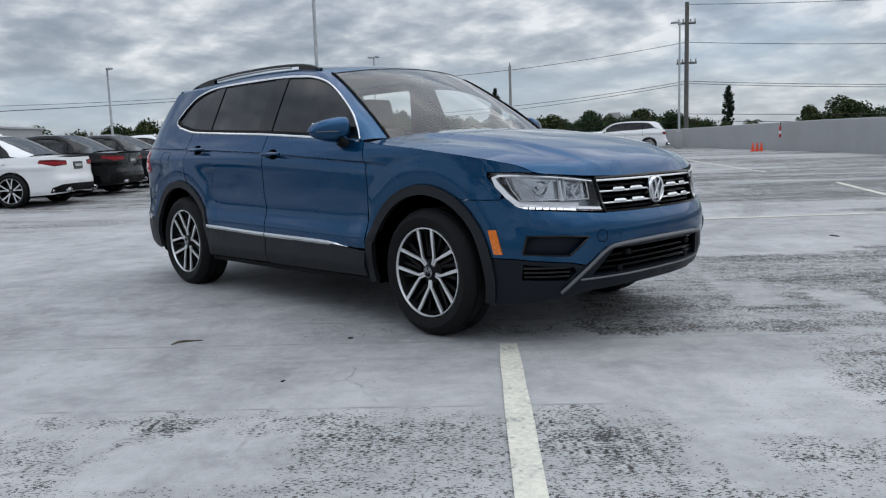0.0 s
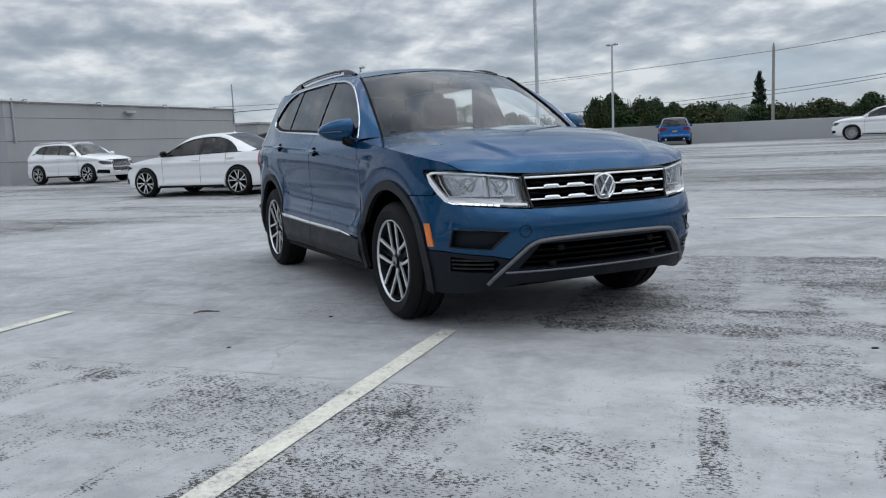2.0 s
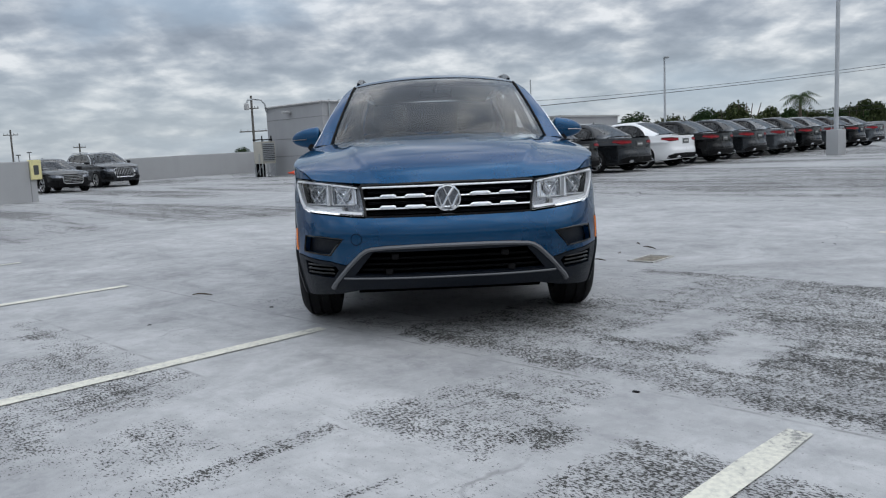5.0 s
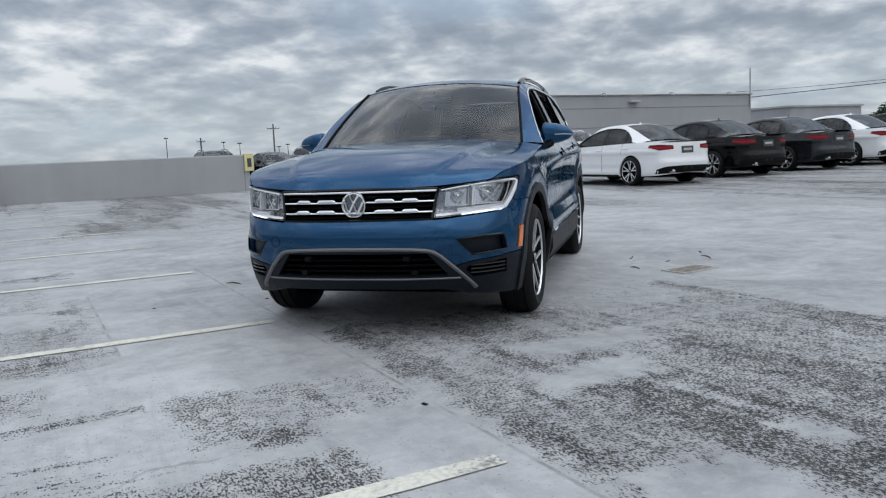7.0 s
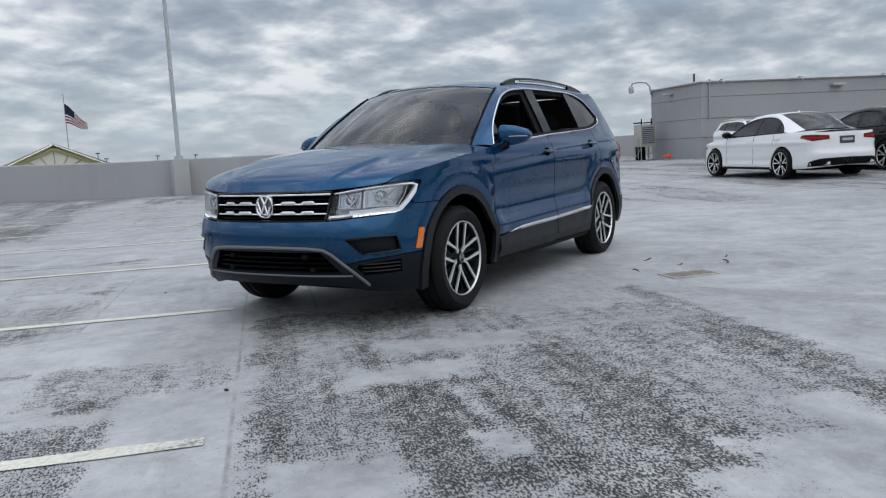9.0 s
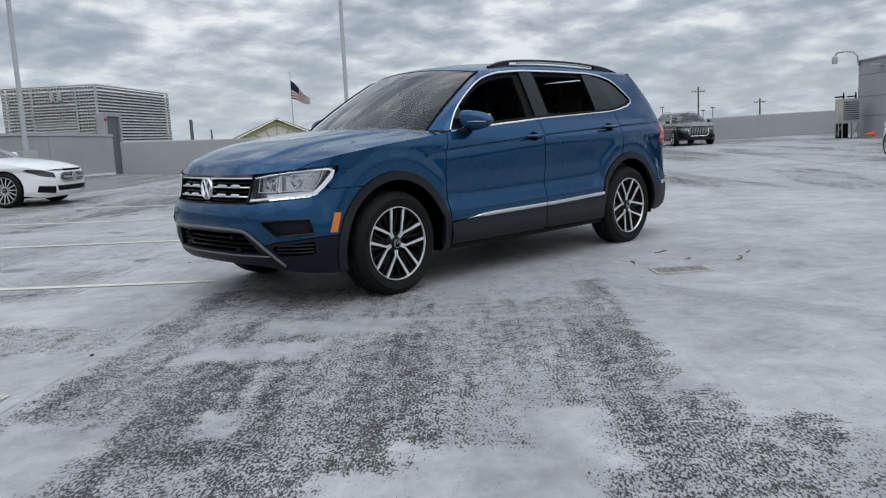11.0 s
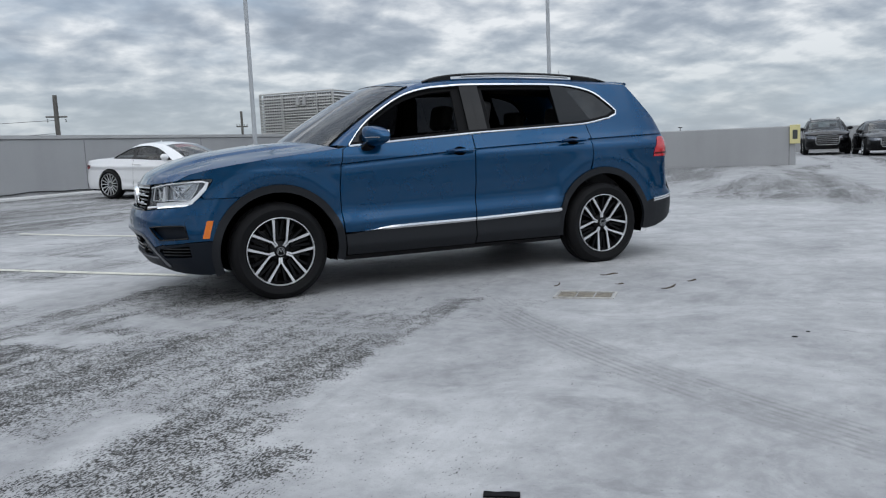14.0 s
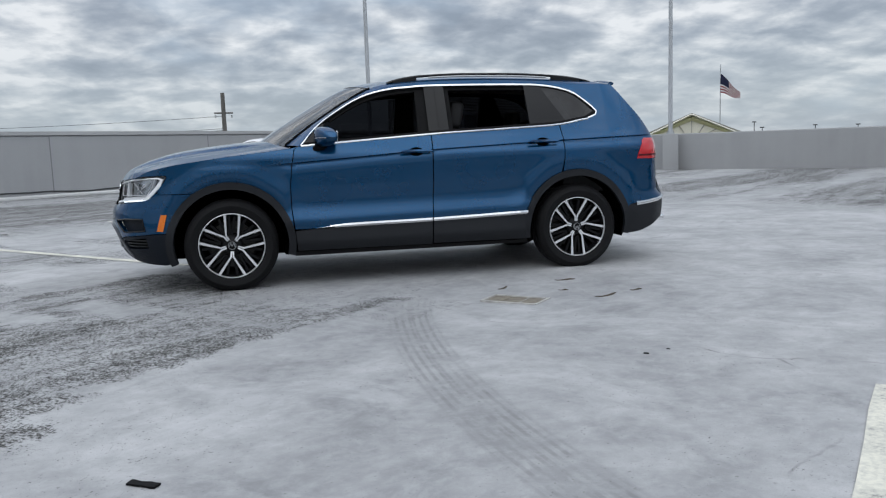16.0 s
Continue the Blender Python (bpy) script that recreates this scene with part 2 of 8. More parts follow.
def wall_material(name, col, streak=0.13):
    """Painted rendered concrete with rain streaks, patches and fine grain."""
    m, n, b, _ = material(name)
    pos = n.nd("ShaderNodeTexCoord").outputs["Object"]
    patch = n.noise(pos, 0.35, 5, 0.6)
    runs = n.noise(n.mapping(pos, (2.6, 2.6, 0.12)), 1.0, 5, 0.6)
    grain = n.noise(pos, 40, 3)
    f = n.op("ADD", n.op("ADD", n.op("MULTIPLY", patch, 0.6), n.op("MULTIPLY", runs, 0.22)), n.op("MULTIPLY", grain, 0.18))
    lo = tuple(c * (1 - streak) for c in col)
    hi = tuple(min(1, c * (1 + streak * 0.45)) for c in col)
    n.link(n.ramp(f, [(0.32, lo), (0.52, col), (0.68, hi)]), b.inputs["Base Color"])
    b.inputs["Roughness"].default_value = 0.85
    bp = n.nd("ShaderNodeBump", Strength=0.25, Distance=0.01)
    n.link(grain, bp.inputs["Height"])
    n.link(bp.outputs[0], b.inputs["Normal"])
    return m


PARAPET = wall_material("parapet_paint", (0.36, 0.365, 0.37))
BUILDING = wall_material("building_render", (0.34, 0.345, 0.355), 0.14)
COPING = wall_material("coping", (0.42, 0.42, 0.42), 0.2)
KERBWHITE = wall_material("white_kerb_paint", (0.66, 0.66, 0.65), 0.25)


def deck_material():
    """Worn grey traffic coating: a pale film, broken up to dark grit in strips along the stalls."""
    m, n, b, _ = material("deck_coating")
    pos = n.nd("ShaderNodeTexCoord").outputs["Object"]

    def along(v):
        d = n.nd("ShaderNodeVectorMath", operation="DOT_PRODUCT")
        n.link(pos, d.inputs[0])
        d.inputs[1].default_value = v
        return d.outputs["Value"]
    c, w = along((0.682, -0.731, 0)), along((-0.731, -0.682, 0))
    cw = n.nd("ShaderNodeCombineXYZ")
    n.link(c, cw.inputs[0])
    n.link(w, cw.inputs[1])
    cw = cw.outputs[0]
    wob = n.noise(pos, 0.8, 6, 0.62, 0.5)
    fine = n.noise(pos, 3.6, 6, 0.66, 0.3)
    brush = n.noise(n.mapping(cw, (16, 1.8, 1)), 1.0, 5, 0.65, 0.2)
    grit = n.noise(n.mapping(cw, (1.2, 0.55, 1)), 94, 3, 0.66)
    stripes = n.noise(n.mapping(cw, (2.4, 0.2, 1), loc=(1, 3, 0)), 1.0, 5, 0.6, 0.4)
    grit2 = n.noise(pos, 240, 2, 0.6)
    clump = n.noise(pos, 13, 5, 0.68, 0.4)
    lanes = n.noise(n.mapping(cw, (0.55, 0.085, 1)), 1.0, 6, 0.6, 0.7)
    lanes2 = n.noise(n.mapping(cw, (0.20, 0.035, 1), loc=(4, 9, 0)), 1.0, 5, 0.6, 0.9)
    edge = n.op("ADD", n.op("MULTIPLY", n.op("SUBTRACT", wob, 0.5), 0.34), n.op("ADD", n.op("MULTIPLY", n.op("SUBTRACT", fine, 0.5), 0.34), n.op("MULTIPLY", n.op("SUBTRACT", brush, 0.5), 0.16)))

    def union(boxes):
        best = None
        for c0, c1, w0, w1, k in boxes:
            d = n.op("MINIMUM", n.op("MINIMUM", n.op("SUBTRACT", c, c0), n.op("SUBTRACT", c1, c)), n.op("MINIMUM", n.op("SUBTRACT", w, w0), n.op("SUBTRACT", w1, w)))
            d = n.op("MULTIPLY", n.map(n.op("ADD", d, edge), -0.10, 0.13), k)
            best = d if best is None else n.op("MAXIMUM", best, d)
        return best
    tiny = n.op("MULTIPLY", n.op("SUBTRACT", fine, 0.5), 0.07)
    lane = n.op("MULTIPLY", union(WORN_LANE), n.map(n.op("ADD", c, tiny), 1.735, 1.755, 1.0, 0.0))
    swept = n.map(n.noise(n.mapping(cw, (0.42, 2.1, 1), loc=(2, 7, 0)), 1.0, 7, 0.66, 0.5), 0.445, 0.645, 0.0, 0.92)
    stall = n.op("MULTIPLY", n.op("MAXIMUM", union(WORN_STALL), swept), n.map(n.op("ADD", c, tiny), 2.785, 2.81))
    near = n.op("MULTIPLY", n.op("MAXIMUM", n.op("MAXIMUM", lane, stall), union(WORN_LOOSE)), n.op("SUBTRACT", 1.0, union(PALE)))
    seams = None
    for across, at, lo, hi in SEAMS:
        u, v = (c, w) if across else (w, c)
        band = n.map(n.op("ABSOLUTE", n.op("ADD", n.op("SUBTRACT", u, at), n.op("MULTIPLY", tiny, 0.35))), 0.002, 0.016, 1.0, 0.0)
        run = n.op("MULTIPLY", n.map(v, lo - 0.1, lo + 0.05), n.map(v, hi - 0.05, hi + 0.1, 1.0, 0.0))
        band = n.op("MULTIPLY", band, run)
        seams = band if seams is None else n.op("MAXIMUM", seams, band)
    seams = n.op("MULTIPLY", seams, n.map(fine, 0.40, 0.62, 0.05, 0.6))
    dist = n.nd("ShaderNodeVectorMath", operation="LENGTH")
    n.link(pos, dist.inputs[0])
    away = n.map(dist.outputs["Value"], 5.2, 8.5)
    bands = n.op("ADD", n.op("MULTIPLY", lanes2, 0.45), n.op("ADD", n.op("MULTIPLY", lanes, 0.40), n.op("MULTIPLY", fine, 0.15)))
    farw = n.map(bands, 0.42, 0.54, 0.40, 1.12)
    kept = n.op("MULTIPLY", n.op("MULTIPLY", n.map(c, -17.0, -13.0), n.map(c, -3.0, -1.5, 1.0, 0.0)), n.op("MULTIPLY", n.map(w, -2.0, 1.0), n.map(w, 15.0, 18.0, 1.0, 0.0)))
    farw = n.op("SUBTRACT", farw, n.op("MULTIPLY", kept, 0.14))
    mix = n.nd("ShaderNodeMix", data_type="FLOAT")
    n.link(away, mix.inputs[0])
    n.link(near, mix.inputs[2])
    n.link(farw, mix.inputs[3])
    worn = n.op("MULTIPLY", mix.outputs[0], n.map(n.op("ADD", n.op("MULTIPLY", wob, 0.7), n.op("MULTIPLY", fine, 0.3)), 0.38, 0.62, 0.80, 1.08))
    worn = n.op("MULTIPLY", worn, n.map(stripes, 0.36, 0.64, 0.86, 1.09))
    worn = n.op("MAXIMUM", worn, n.map(wob, 0.47, 0.62, 0.22, 0.44))
    mottle = n.op("ADD", n.op("ADD", n.op("MULTIPLY", grit, 0.54), n.op("MULTIPLY", grit2, 0.13)), n.op("ADD", n.op("MULTIPLY", clump, 0.20), n.op("MULTIPLY", brush, 0.13)))
    limit = n.op("ADD", n.op("MULTIPLY", n.op("MINIMUM", worn, n.map(stripes, 0.38, 0.62, 0.86, 1.0)), 0.205), 0.312)
    film = n.map(n.op("SUBTRACT", mottle, limit), -0.022, 0.024)
    tone = n.op("ADD", n.op("MULTIPLY", wob, 0.45), n.op("ADD", n.op("MULTIPLY", fine, 0.35), n.op("MULTIPLY", lanes, 0.2)))
    film_col = n.ramp(tone, [(0.36, (0.195, 0.198, 0.204)), (0.45, (0.288, 0.291, 0.297)), (0.53, (0.375, 0.378, 0.382)), (0.61, (0.49, 0.491, 0.494))])
    smear = n.noise(n.mapping(cw, (6.5, 1.0, 1), rot=(0, 0, 0.5)), 1.0, 6, 0.72, 0.8)
    smear2 = n.noise(n.mapping(cw, (0.9, 5.5, 1), rot=(0, 0, -0.2)), 1.0, 6, 0.7, 0.6)
    milk = n.noise(n.mapping(pos, (1, 1, 1), loc=(5, 2, 0)), 1.15, 8, 0.72, 0.9)
    film_col = n.mix(n.op("MULTIPLY", n.map(milk, 0.51, 0.65), 0.42), film_col, (0.52, 0.523, 0.528))
    film_col = n.mix(n.op("MULTIPLY", n.map(smear, 0.52, 0.68), n.map(c, -1.6, -0.6, 0.18, 0.36)), film_col, (0.235, 0.24, 0.247))
    film_col = n.mix(n.op("MULTIPLY", n.map(smear2, 0.54, 0.70), n.map(c, -1.6, -0.6, 0.14, 0.28)), film_col, (0.26, 0.265, 0.27))
    film_col = n.mix(n.op("MULTIPLY", n.map(brush, 0.54, 0.70), 0.22), film_col, (0.30, 0.305, 0.31))
    film_col = n.mix(n.op("MULTIPLY", worn, n.map(dist.outputs["Value"], 5.2, 8.5, 0.18, 0.34)), film_col, (0.225, 0.226, 0.225))
    sepp = n.nd("ShaderNodeVectorMath", operation="DISTANCE")
    n.link(pos, sepp.inputs[0])
    sepp.inputs[1].default_value = (-7.58, 3.6, 0)
    off = n.op("ABSOLUTE", n.op("SUBTRACT", sepp.outputs["Value"], 8.0))
    ridge = n.map(n.op("SINE", n.op("MULTIPLY", off, 150.0)), -0.4, 0.8)
    track = n.op("MULTIPLY", n.op("MULTIPLY", n.map(off, 0.10, 0.17, 1.0, 0.0), n.map(c, -1.6, -0.9, 1.0, 0.0)), n.op("MULTIPLY", n.map(fine, 0.33, 0.55), 0.54))
    film_col = n.mix(n.op("MULTIPLY", track, n.op("ADD", n.op("MULTIPLY", ridge, 0.6), 0.4)), film_col, (0.13, 0.13, 0.132))
    stain = n.map(n.noise(pos, 1.7, 7, 0.7, 1.2), 0.56, 0.70)
    film_col = n.mix(n.op("MULTIPLY", stain, n.map(c, -1.6, -0.6, 0.14, 0.28)), film_col, (0.23, 0.235, 0.24))
    vor = n.nd("ShaderNodeTexVoronoi", feature="DISTANCE_TO_EDGE", Scale=0.33)
    warp = n.nd("ShaderNodeVectorMath", operation="ADD")
    n.link(pos, warp.inputs[0])
    ns = n.nd("ShaderNodeTexNoise", Scale=2.2, Detail=4.0)
    n.link(pos, ns.inputs["Vector"])
    sc3 = n.nd("ShaderNodeVectorMath", operation="SCALE", Scale=0.30)
    n.link(ns.outputs["Color"], sc3.inputs[0])
    n.link(sc3.outputs[0], warp.inputs[1])
    n.link(warp.outputs[0], vor.inputs["Vector"])
    crack = n.op("MULTIPLY", n.map(vor.outputs["Distance"], 0.0006, 0.0035, 1.0, 0.0), n.map(wob, 0.50, 0.62, 0.0, 0.55))
    film_col = n.mix(crack, film_col, (0.10, 0.10, 0.10))
    pits = n.op("MULTIPLY", n.map(n.noise(pos, 52, 2, 0.5), 0.655, 0.70), n.map(clump, 0.46, 0.60, 0.0, 0.7))
    film_col = n.mix(pits, film_col, (0.09, 0.088, 0.082))
    film_col = n.mix(seams, film_col, (0.075, 0.075, 0.073))
    film_col = n.mix(n.map(clump, 0.40, 0.66, 0.0, 0.16), film_col, (0.60, 0.61, 0.615))
    film_col = n.mix(n.map(grit2, 0.50, 0.72, 0.0, 0.34), film_col, (0.22, 0.22, 0.22))
    bare = n.mix(n.map(n.op("ADD", n.op("MULTIPLY", fine, 0.5), n.op("MULTIPLY", grit2, 0.5)), 0.40, 0.62), (0.014, 0.014, 0.013), (0.062, 0.061, 0.056))
    n.link(n.mix(film, bare, film_col), b.inputs["Base Color"])
    n.link(n.map(film, 0, 1, 0.86, 0.62), b.inputs["Roughness"])
    b.inputs["Specular IOR Level"].default_value = 0.35
    bp = n.nd("ShaderNodeBump", Strength=0.6, Distance=0.006)
    n.link(n.op("MULTIPLY", n.op("ADD", mottle, n.op("MULTIPLY", fine, 0.3)), n.map(worn, 0, 1, 0.15, 1.0)), bp.inputs["Height"])
    n.link(bp.outputs[0], b.inputs["Normal"])
    return m


def line_paint():
    m, n, b, _ = material("line_paint")
    pos = n.nd("ShaderNodeTexCoord").outputs["Object"]
    w1 = n.noise(pos, 2.4, 6, 0.7)
    w2 = n.noise(pos, 45, 4, 0.7)
    f = n.op("ADD", n.op("MULTIPLY", w1, 0.5), n.op("MULTIPLY", w2, 0.5))
    n.link(n.ramp(f, [(0.38, (0.20, 0.20, 0.195)), (0.455, (0.53, 0.52, 0.46)), (0.6, (0.71, 0.69, 0.59))]), b.inputs["Base Color"])
    b.inputs["Roughness"].default_value = 0.75
    return m


def ground_material():
    m, n, b, _ = material("far_ground")
    pos = n.nd("ShaderNodeTexCoord").outputs["Object"]
    f = n.noise(pos, 0.02, 6)
    g2 = n.noise(pos, 0.2, 5)
    n.link(n.ramp(n.op("ADD", n.op("MULTIPLY", f, 0.6), n.op("MULTIPLY", g2, 0.4)), [(0.38, (0.03, 0.045, 0.02)), (0.52, (0.05, 0.06, 0.03)), (0.62, (0.09, 0.09, 0.085))]), b.inputs["Base Color"])
    b.inputs["Roughness"].default_value = 0.95
    return m


# worn strips and the pale patches left in them: c from, to, w from, to, strength
WORN_LANE = [(-1.16, 1.74, -2.5, -1.25, 0.92), (-1.12, 1.74, -3.9, -2.3, 0.955), (-1.05, 1.74, -1.6, 0.4, 0.60), (0.1, 1.74, -4.5, -3.1, 1.12), (0.95, 1.74, -3.3, -2.2, 1.05), (-1.2, 1.74, -7.0, -3.7, 0.96), (-1.45, 1.0, -7.0, -4.1, 0.98),
             (-1.75, 0.5, -7.0, -4.5, 1.0), (-1.05, 1.74, 0.2, 2.6, 0.45), (-0.7, 1.5, 2.4, 6.5, 0.5), (-1.6, -1.0, -2.1, -1.1, 0.62)]
WORN_STALL = [(2.79, 3.02, -1.24, 1.1, 0.86), (2.79, 3.75, -1.45, 0.2, 0.78), (3.2, 3.75, 0.2, 0.85, 0.76), (3.0, 3.9, 0.7, 2.2, 0.64), (3.55, 4.5, -1.75, -0.7, 0.92), (4.2, 5.2, 0.0, 2.4, 0.78), (3.15, 3.75, -2.15, -1.6, 0.74), (3.3, 4.6, -4.6, -3.2, 0.66)]
WORN_LOOSE = [(1.7, 2.75, -2.95, -2.2, 0.74), (2.2, 2.6, -3.1, -2.75, 0.98), (2.2, 3.3, -4.3, -3.15, 0.84), (-1.6, -1.1, -4.7, -4.2, 0.7), (-2.4, -1.4, -3.3, -2.6, 0.42), (-2.9, -1.3, -5.0, -4.2, 0.42)]
PALE = [(0.15, 0.95, -2.64, -2.36, 0.85), (0.62, 1.25, -3.12, -2.84, 0.7), (0.72, 0.82, -3.95, -3.25, 0.45), (0.69, 0.85, -4.18, -3.88, 0.85), (-0.62, 0.22, -5.4, -4.55, 0.9), (-0.62, -0.02, -4.7, -4.32, 0.85), (-0.62, -0.34, -4.5, -3.95, 0.75),
        (1.14, 1.64, -4.6, -3.95, 0.7), (3.1, 3.5, 0.0, 0.6, 0.8), (1.8, 2.15, -4.0, -2.95, 0.9), (-0.9, 0.2, -2.0, -0.2, 0.3)]
# straight edges of the coats: across c (True) or w, at, from, to
SEAMS = [(True, 1.745, -4.4, 2.2), (True, 2.795, -1.25, 1.1), (True, 1.25, -1.55, 0.4), (False, -1.235, 2.79, 3.25), (True, -1.02, -3.85, -2.45), (False, 0.16, 2.8, 3.3)]
DECK = deck_material()
LINE = line_paint()
GROUND = ground_material()

from mathutils.geometry import delaunay_2d_cdt


# ---- mesh helpers ----
def finish(name, bm, mat, parent=None, label="", smooth=True, angle=38):
    me = bpy.data.meshes.new(name)
    bm.to_mesh(me)
    bm.free()
    me.materials.append(mat)
    if smooth:
        me.polygons.foreach_set("use_smooth", [True] * len(me.polygons))
        if angle:
            me.set_sharp_from_angle(angle=radians(angle))
    ob = new(name, me)
    if parent is not None:
        ob.parent = parent
    if label:
        tagged(ob, label)
    return ob


def part(name, bm, mat, parent, label="", smooth=True, angle=38):
    return finish(name, bm, mat, parent, label, smooth, angle)


def share(name, me, parent, m=None, label=""):
    ob = new(name, me)
    ob.parent = parent
    if m is not None:
        ob.matrix_basis = m
    if label:
        tagged(ob, label)
    return ob


def root(name, label, category, group="", kind="", m=None):
    ob = new(name)
    ob.empty_display_size = 0.2
    if m is not None:
        ob.matrix_basis = m
    return tagged(ob, label, category, group, kind)


def box(bm, lo, hi, m=None, bevel=0.0, seg=1):
    """Adds a box to bm, bevelled where asked."""
    b = bmesh.new()
    r = bmesh.ops.create_cube(b, size=1)
    lo, hi = Vector(lo), Vector(hi)
    for v in r["verts"]:
        v.co = Vector((lo[i] + (v.co[i] + 0.5) * (hi[i] - lo[i]) for i in range(3)))
    if bevel:
        bmesh.ops.bevel(b, geom=b.edges[:], offset=bevel, segments=seg, profile=0.6, affect="EDGES")
    add(bm, b, m)
    return bm


def add(bm, other, m=None):
    vs = [bm.verts.new(m @ v.co if m else v.co) for v in other.verts]
    other.verts.index_update()
    for f in other.faces:
        try:
            bm.faces.new([vs[v.index] for v in f.verts])
        except ValueError:
            pass
    other.free()
    return bm


def boxed(lo, hi, bevel=0.0, seg=1, m=None):
    return box(bmesh.new(), lo, hi, m, bevel, seg)


def lathe(profile, n=48, m=None, bm=None):
    """Turns a profile of (radius, y) about the y axis."""
    bm = bm or bmesh.new()
    rings = []
    for r, y in profile:
        ring = []
        for i in range(n):
            a = 2 * math.pi * i / n
            co = Vector((r * math.cos(a), y, r * math.sin(a)))
            ring.append(bm.verts.new(m @ co if m else co))
        rings.append(ring)
    for a, b in zip(rings, rings[1:]):
        for i in range(n):
            bm.faces.new((a[i], b[i], b[(i + 1) % n], a[(i + 1) % n]))
    return bm


def tube(points, radius, n=8, bm=None, squash=1.0, caps=True):
    """A round bar along points; radius is one number or one for each point."""
    bm = bm or bmesh.new()
    pts = [Vector(p) for p in points]
    rad = radius if isinstance(radius, (list, tuple)) else [radius] * len(pts)
    rings, ref = [], None
    for i, p in enumerate(pts):
        d = (pts[min(i + 1, len(pts) - 1)] - pts[max(i - 1, 0)]).normalized()
        ref = ref if ref is not None else (Vector((0, 0, 1)) if abs(d.z) < 0.9 else Vector((1, 0, 0)))
        a = d.cross(ref).normalized()
        b = a.cross(d).normalized()
        rings.append([bm.verts.new(p + (a * math.cos(t) + b * math.sin(t) * squash) * rad[i]) for t in (2 * math.pi * k / n for k in range(n))])
    for r0, r1 in zip(rings, rings[1:]):
        for k in range(n):
            bm.faces.new((r0[k], r0[(k + 1) % n], r1[(k + 1) % n], r1[k]))
    if caps:
        bm.faces.new(rings[0][::-1])
        bm.faces.new(rings[-1])
    return bm


def sheet(rows, bm=None, flip=False):
    """A surface through rows of points."""
    bm = bm or bmesh.new()
    vs = [[bm.verts.new(p) for p in row] for row in rows]
    for a, b in zip(vs, vs[1:]):
        for i in range(len(a) - 1):
            q = (a[i], a[i + 1], b[i + 1], b[i])
            bm.faces.new(q[::-1] if flip else q)
    return bm


def smooth_curve(pts, n):
    """n points, evenly spaced, on a Catmull-Rom curve through pts (any dimension)."""
    p = np.array(pts, float)
    p = np.vstack([2 * p[0] - p[1], p, 2 * p[-1] - p[-2]])
    out = []
    for i in range(1, len(p) - 2):
        for t in np.linspace(0, 1, 24, endpoint=False):
            a, b, c, d = p[i - 1], p[i], p[i + 1], p[i + 2]
            out.append(0.5 * (2 * b + (c - a) * t + (2 * a - 5 * b + 4 * c - d) * t * t + (3 * b - a - 3 * c + d) * t ** 3))
    out.append(p[-2])
    out = np.array(out)
    s = np.concatenate([[0], np.cumsum(np.linalg.norm(np.diff(out, axis=0), axis=1))])
    q = np.linspace(0, s[-1], n)
    return np.stack([np.interp(q, s, out[:, k]) for k in range(out.shape[1])], 1)


def table(pairs):
    """A smooth function through (x, y) pairs that does not overshoot."""
    x = np.array([p[0] for p in pairs], float)
    y = np.array([p[1] for p in pairs], float)
    h, d = np.diff(x), np.diff(y) / np.diff(x)
    m = np.zeros_like(y)
    for i in range(1, len(x) - 1):
        if d[i - 1] * d[i] > 0:
            w1, w2 = 2 * h[i] + h[i - 1], h[i] + 2 * h[i - 1]
            m[i] = (w1 + w2) / (w1 / d[i - 1] + w2 / d[i])
    m[0], m[-1] = d[0], d[-1]

    def f(v):
        v = np.clip(v, x[0], x[-1])
        i = np.clip(np.searchsorted(x, v) - 1, 0, len(x) - 2)
        t = (v - x[i]) / h[i]
        return y[i] * (1 + 2 * t) * (1 - t) ** 2 + h[i] * m[i] * t * (1 - t) ** 2 + y[i + 1] * t * t * (3 - 2 * t) + h[i] * m[i + 1] * t * t * (t - 1)
    return f


def inside(poly, pts):
    poly, pts = np.asarray(poly), np.asarray(pts)
    r = np.zeros(len(pts), bool)
    a, b = poly, np.roll(poly, -1, 0)
    for (x0, y0), (x1, y1) in zip(a, b):
        if y0 == y1:
            continue
        hit = ((y0 > pts[:, 1]) != (y1 > pts[:, 1])) & (pts[:, 0] < (x1 - x0) * (pts[:, 1] - y0) / (y1 - y0) + x0)
        r ^= hit
    return r


def dense(poly, step):
    out = []
    for a, b in zip(poly, list(poly[1:]) + [poly[0]]):
        k = max(1, int(math.ceil(math.dist(a, b) / step)))
        out += [(a[0] + (b[0] - a[0]) * i / k, a[1] + (b[1] - a[1]) * i / k) for i in range(k)]
    return out


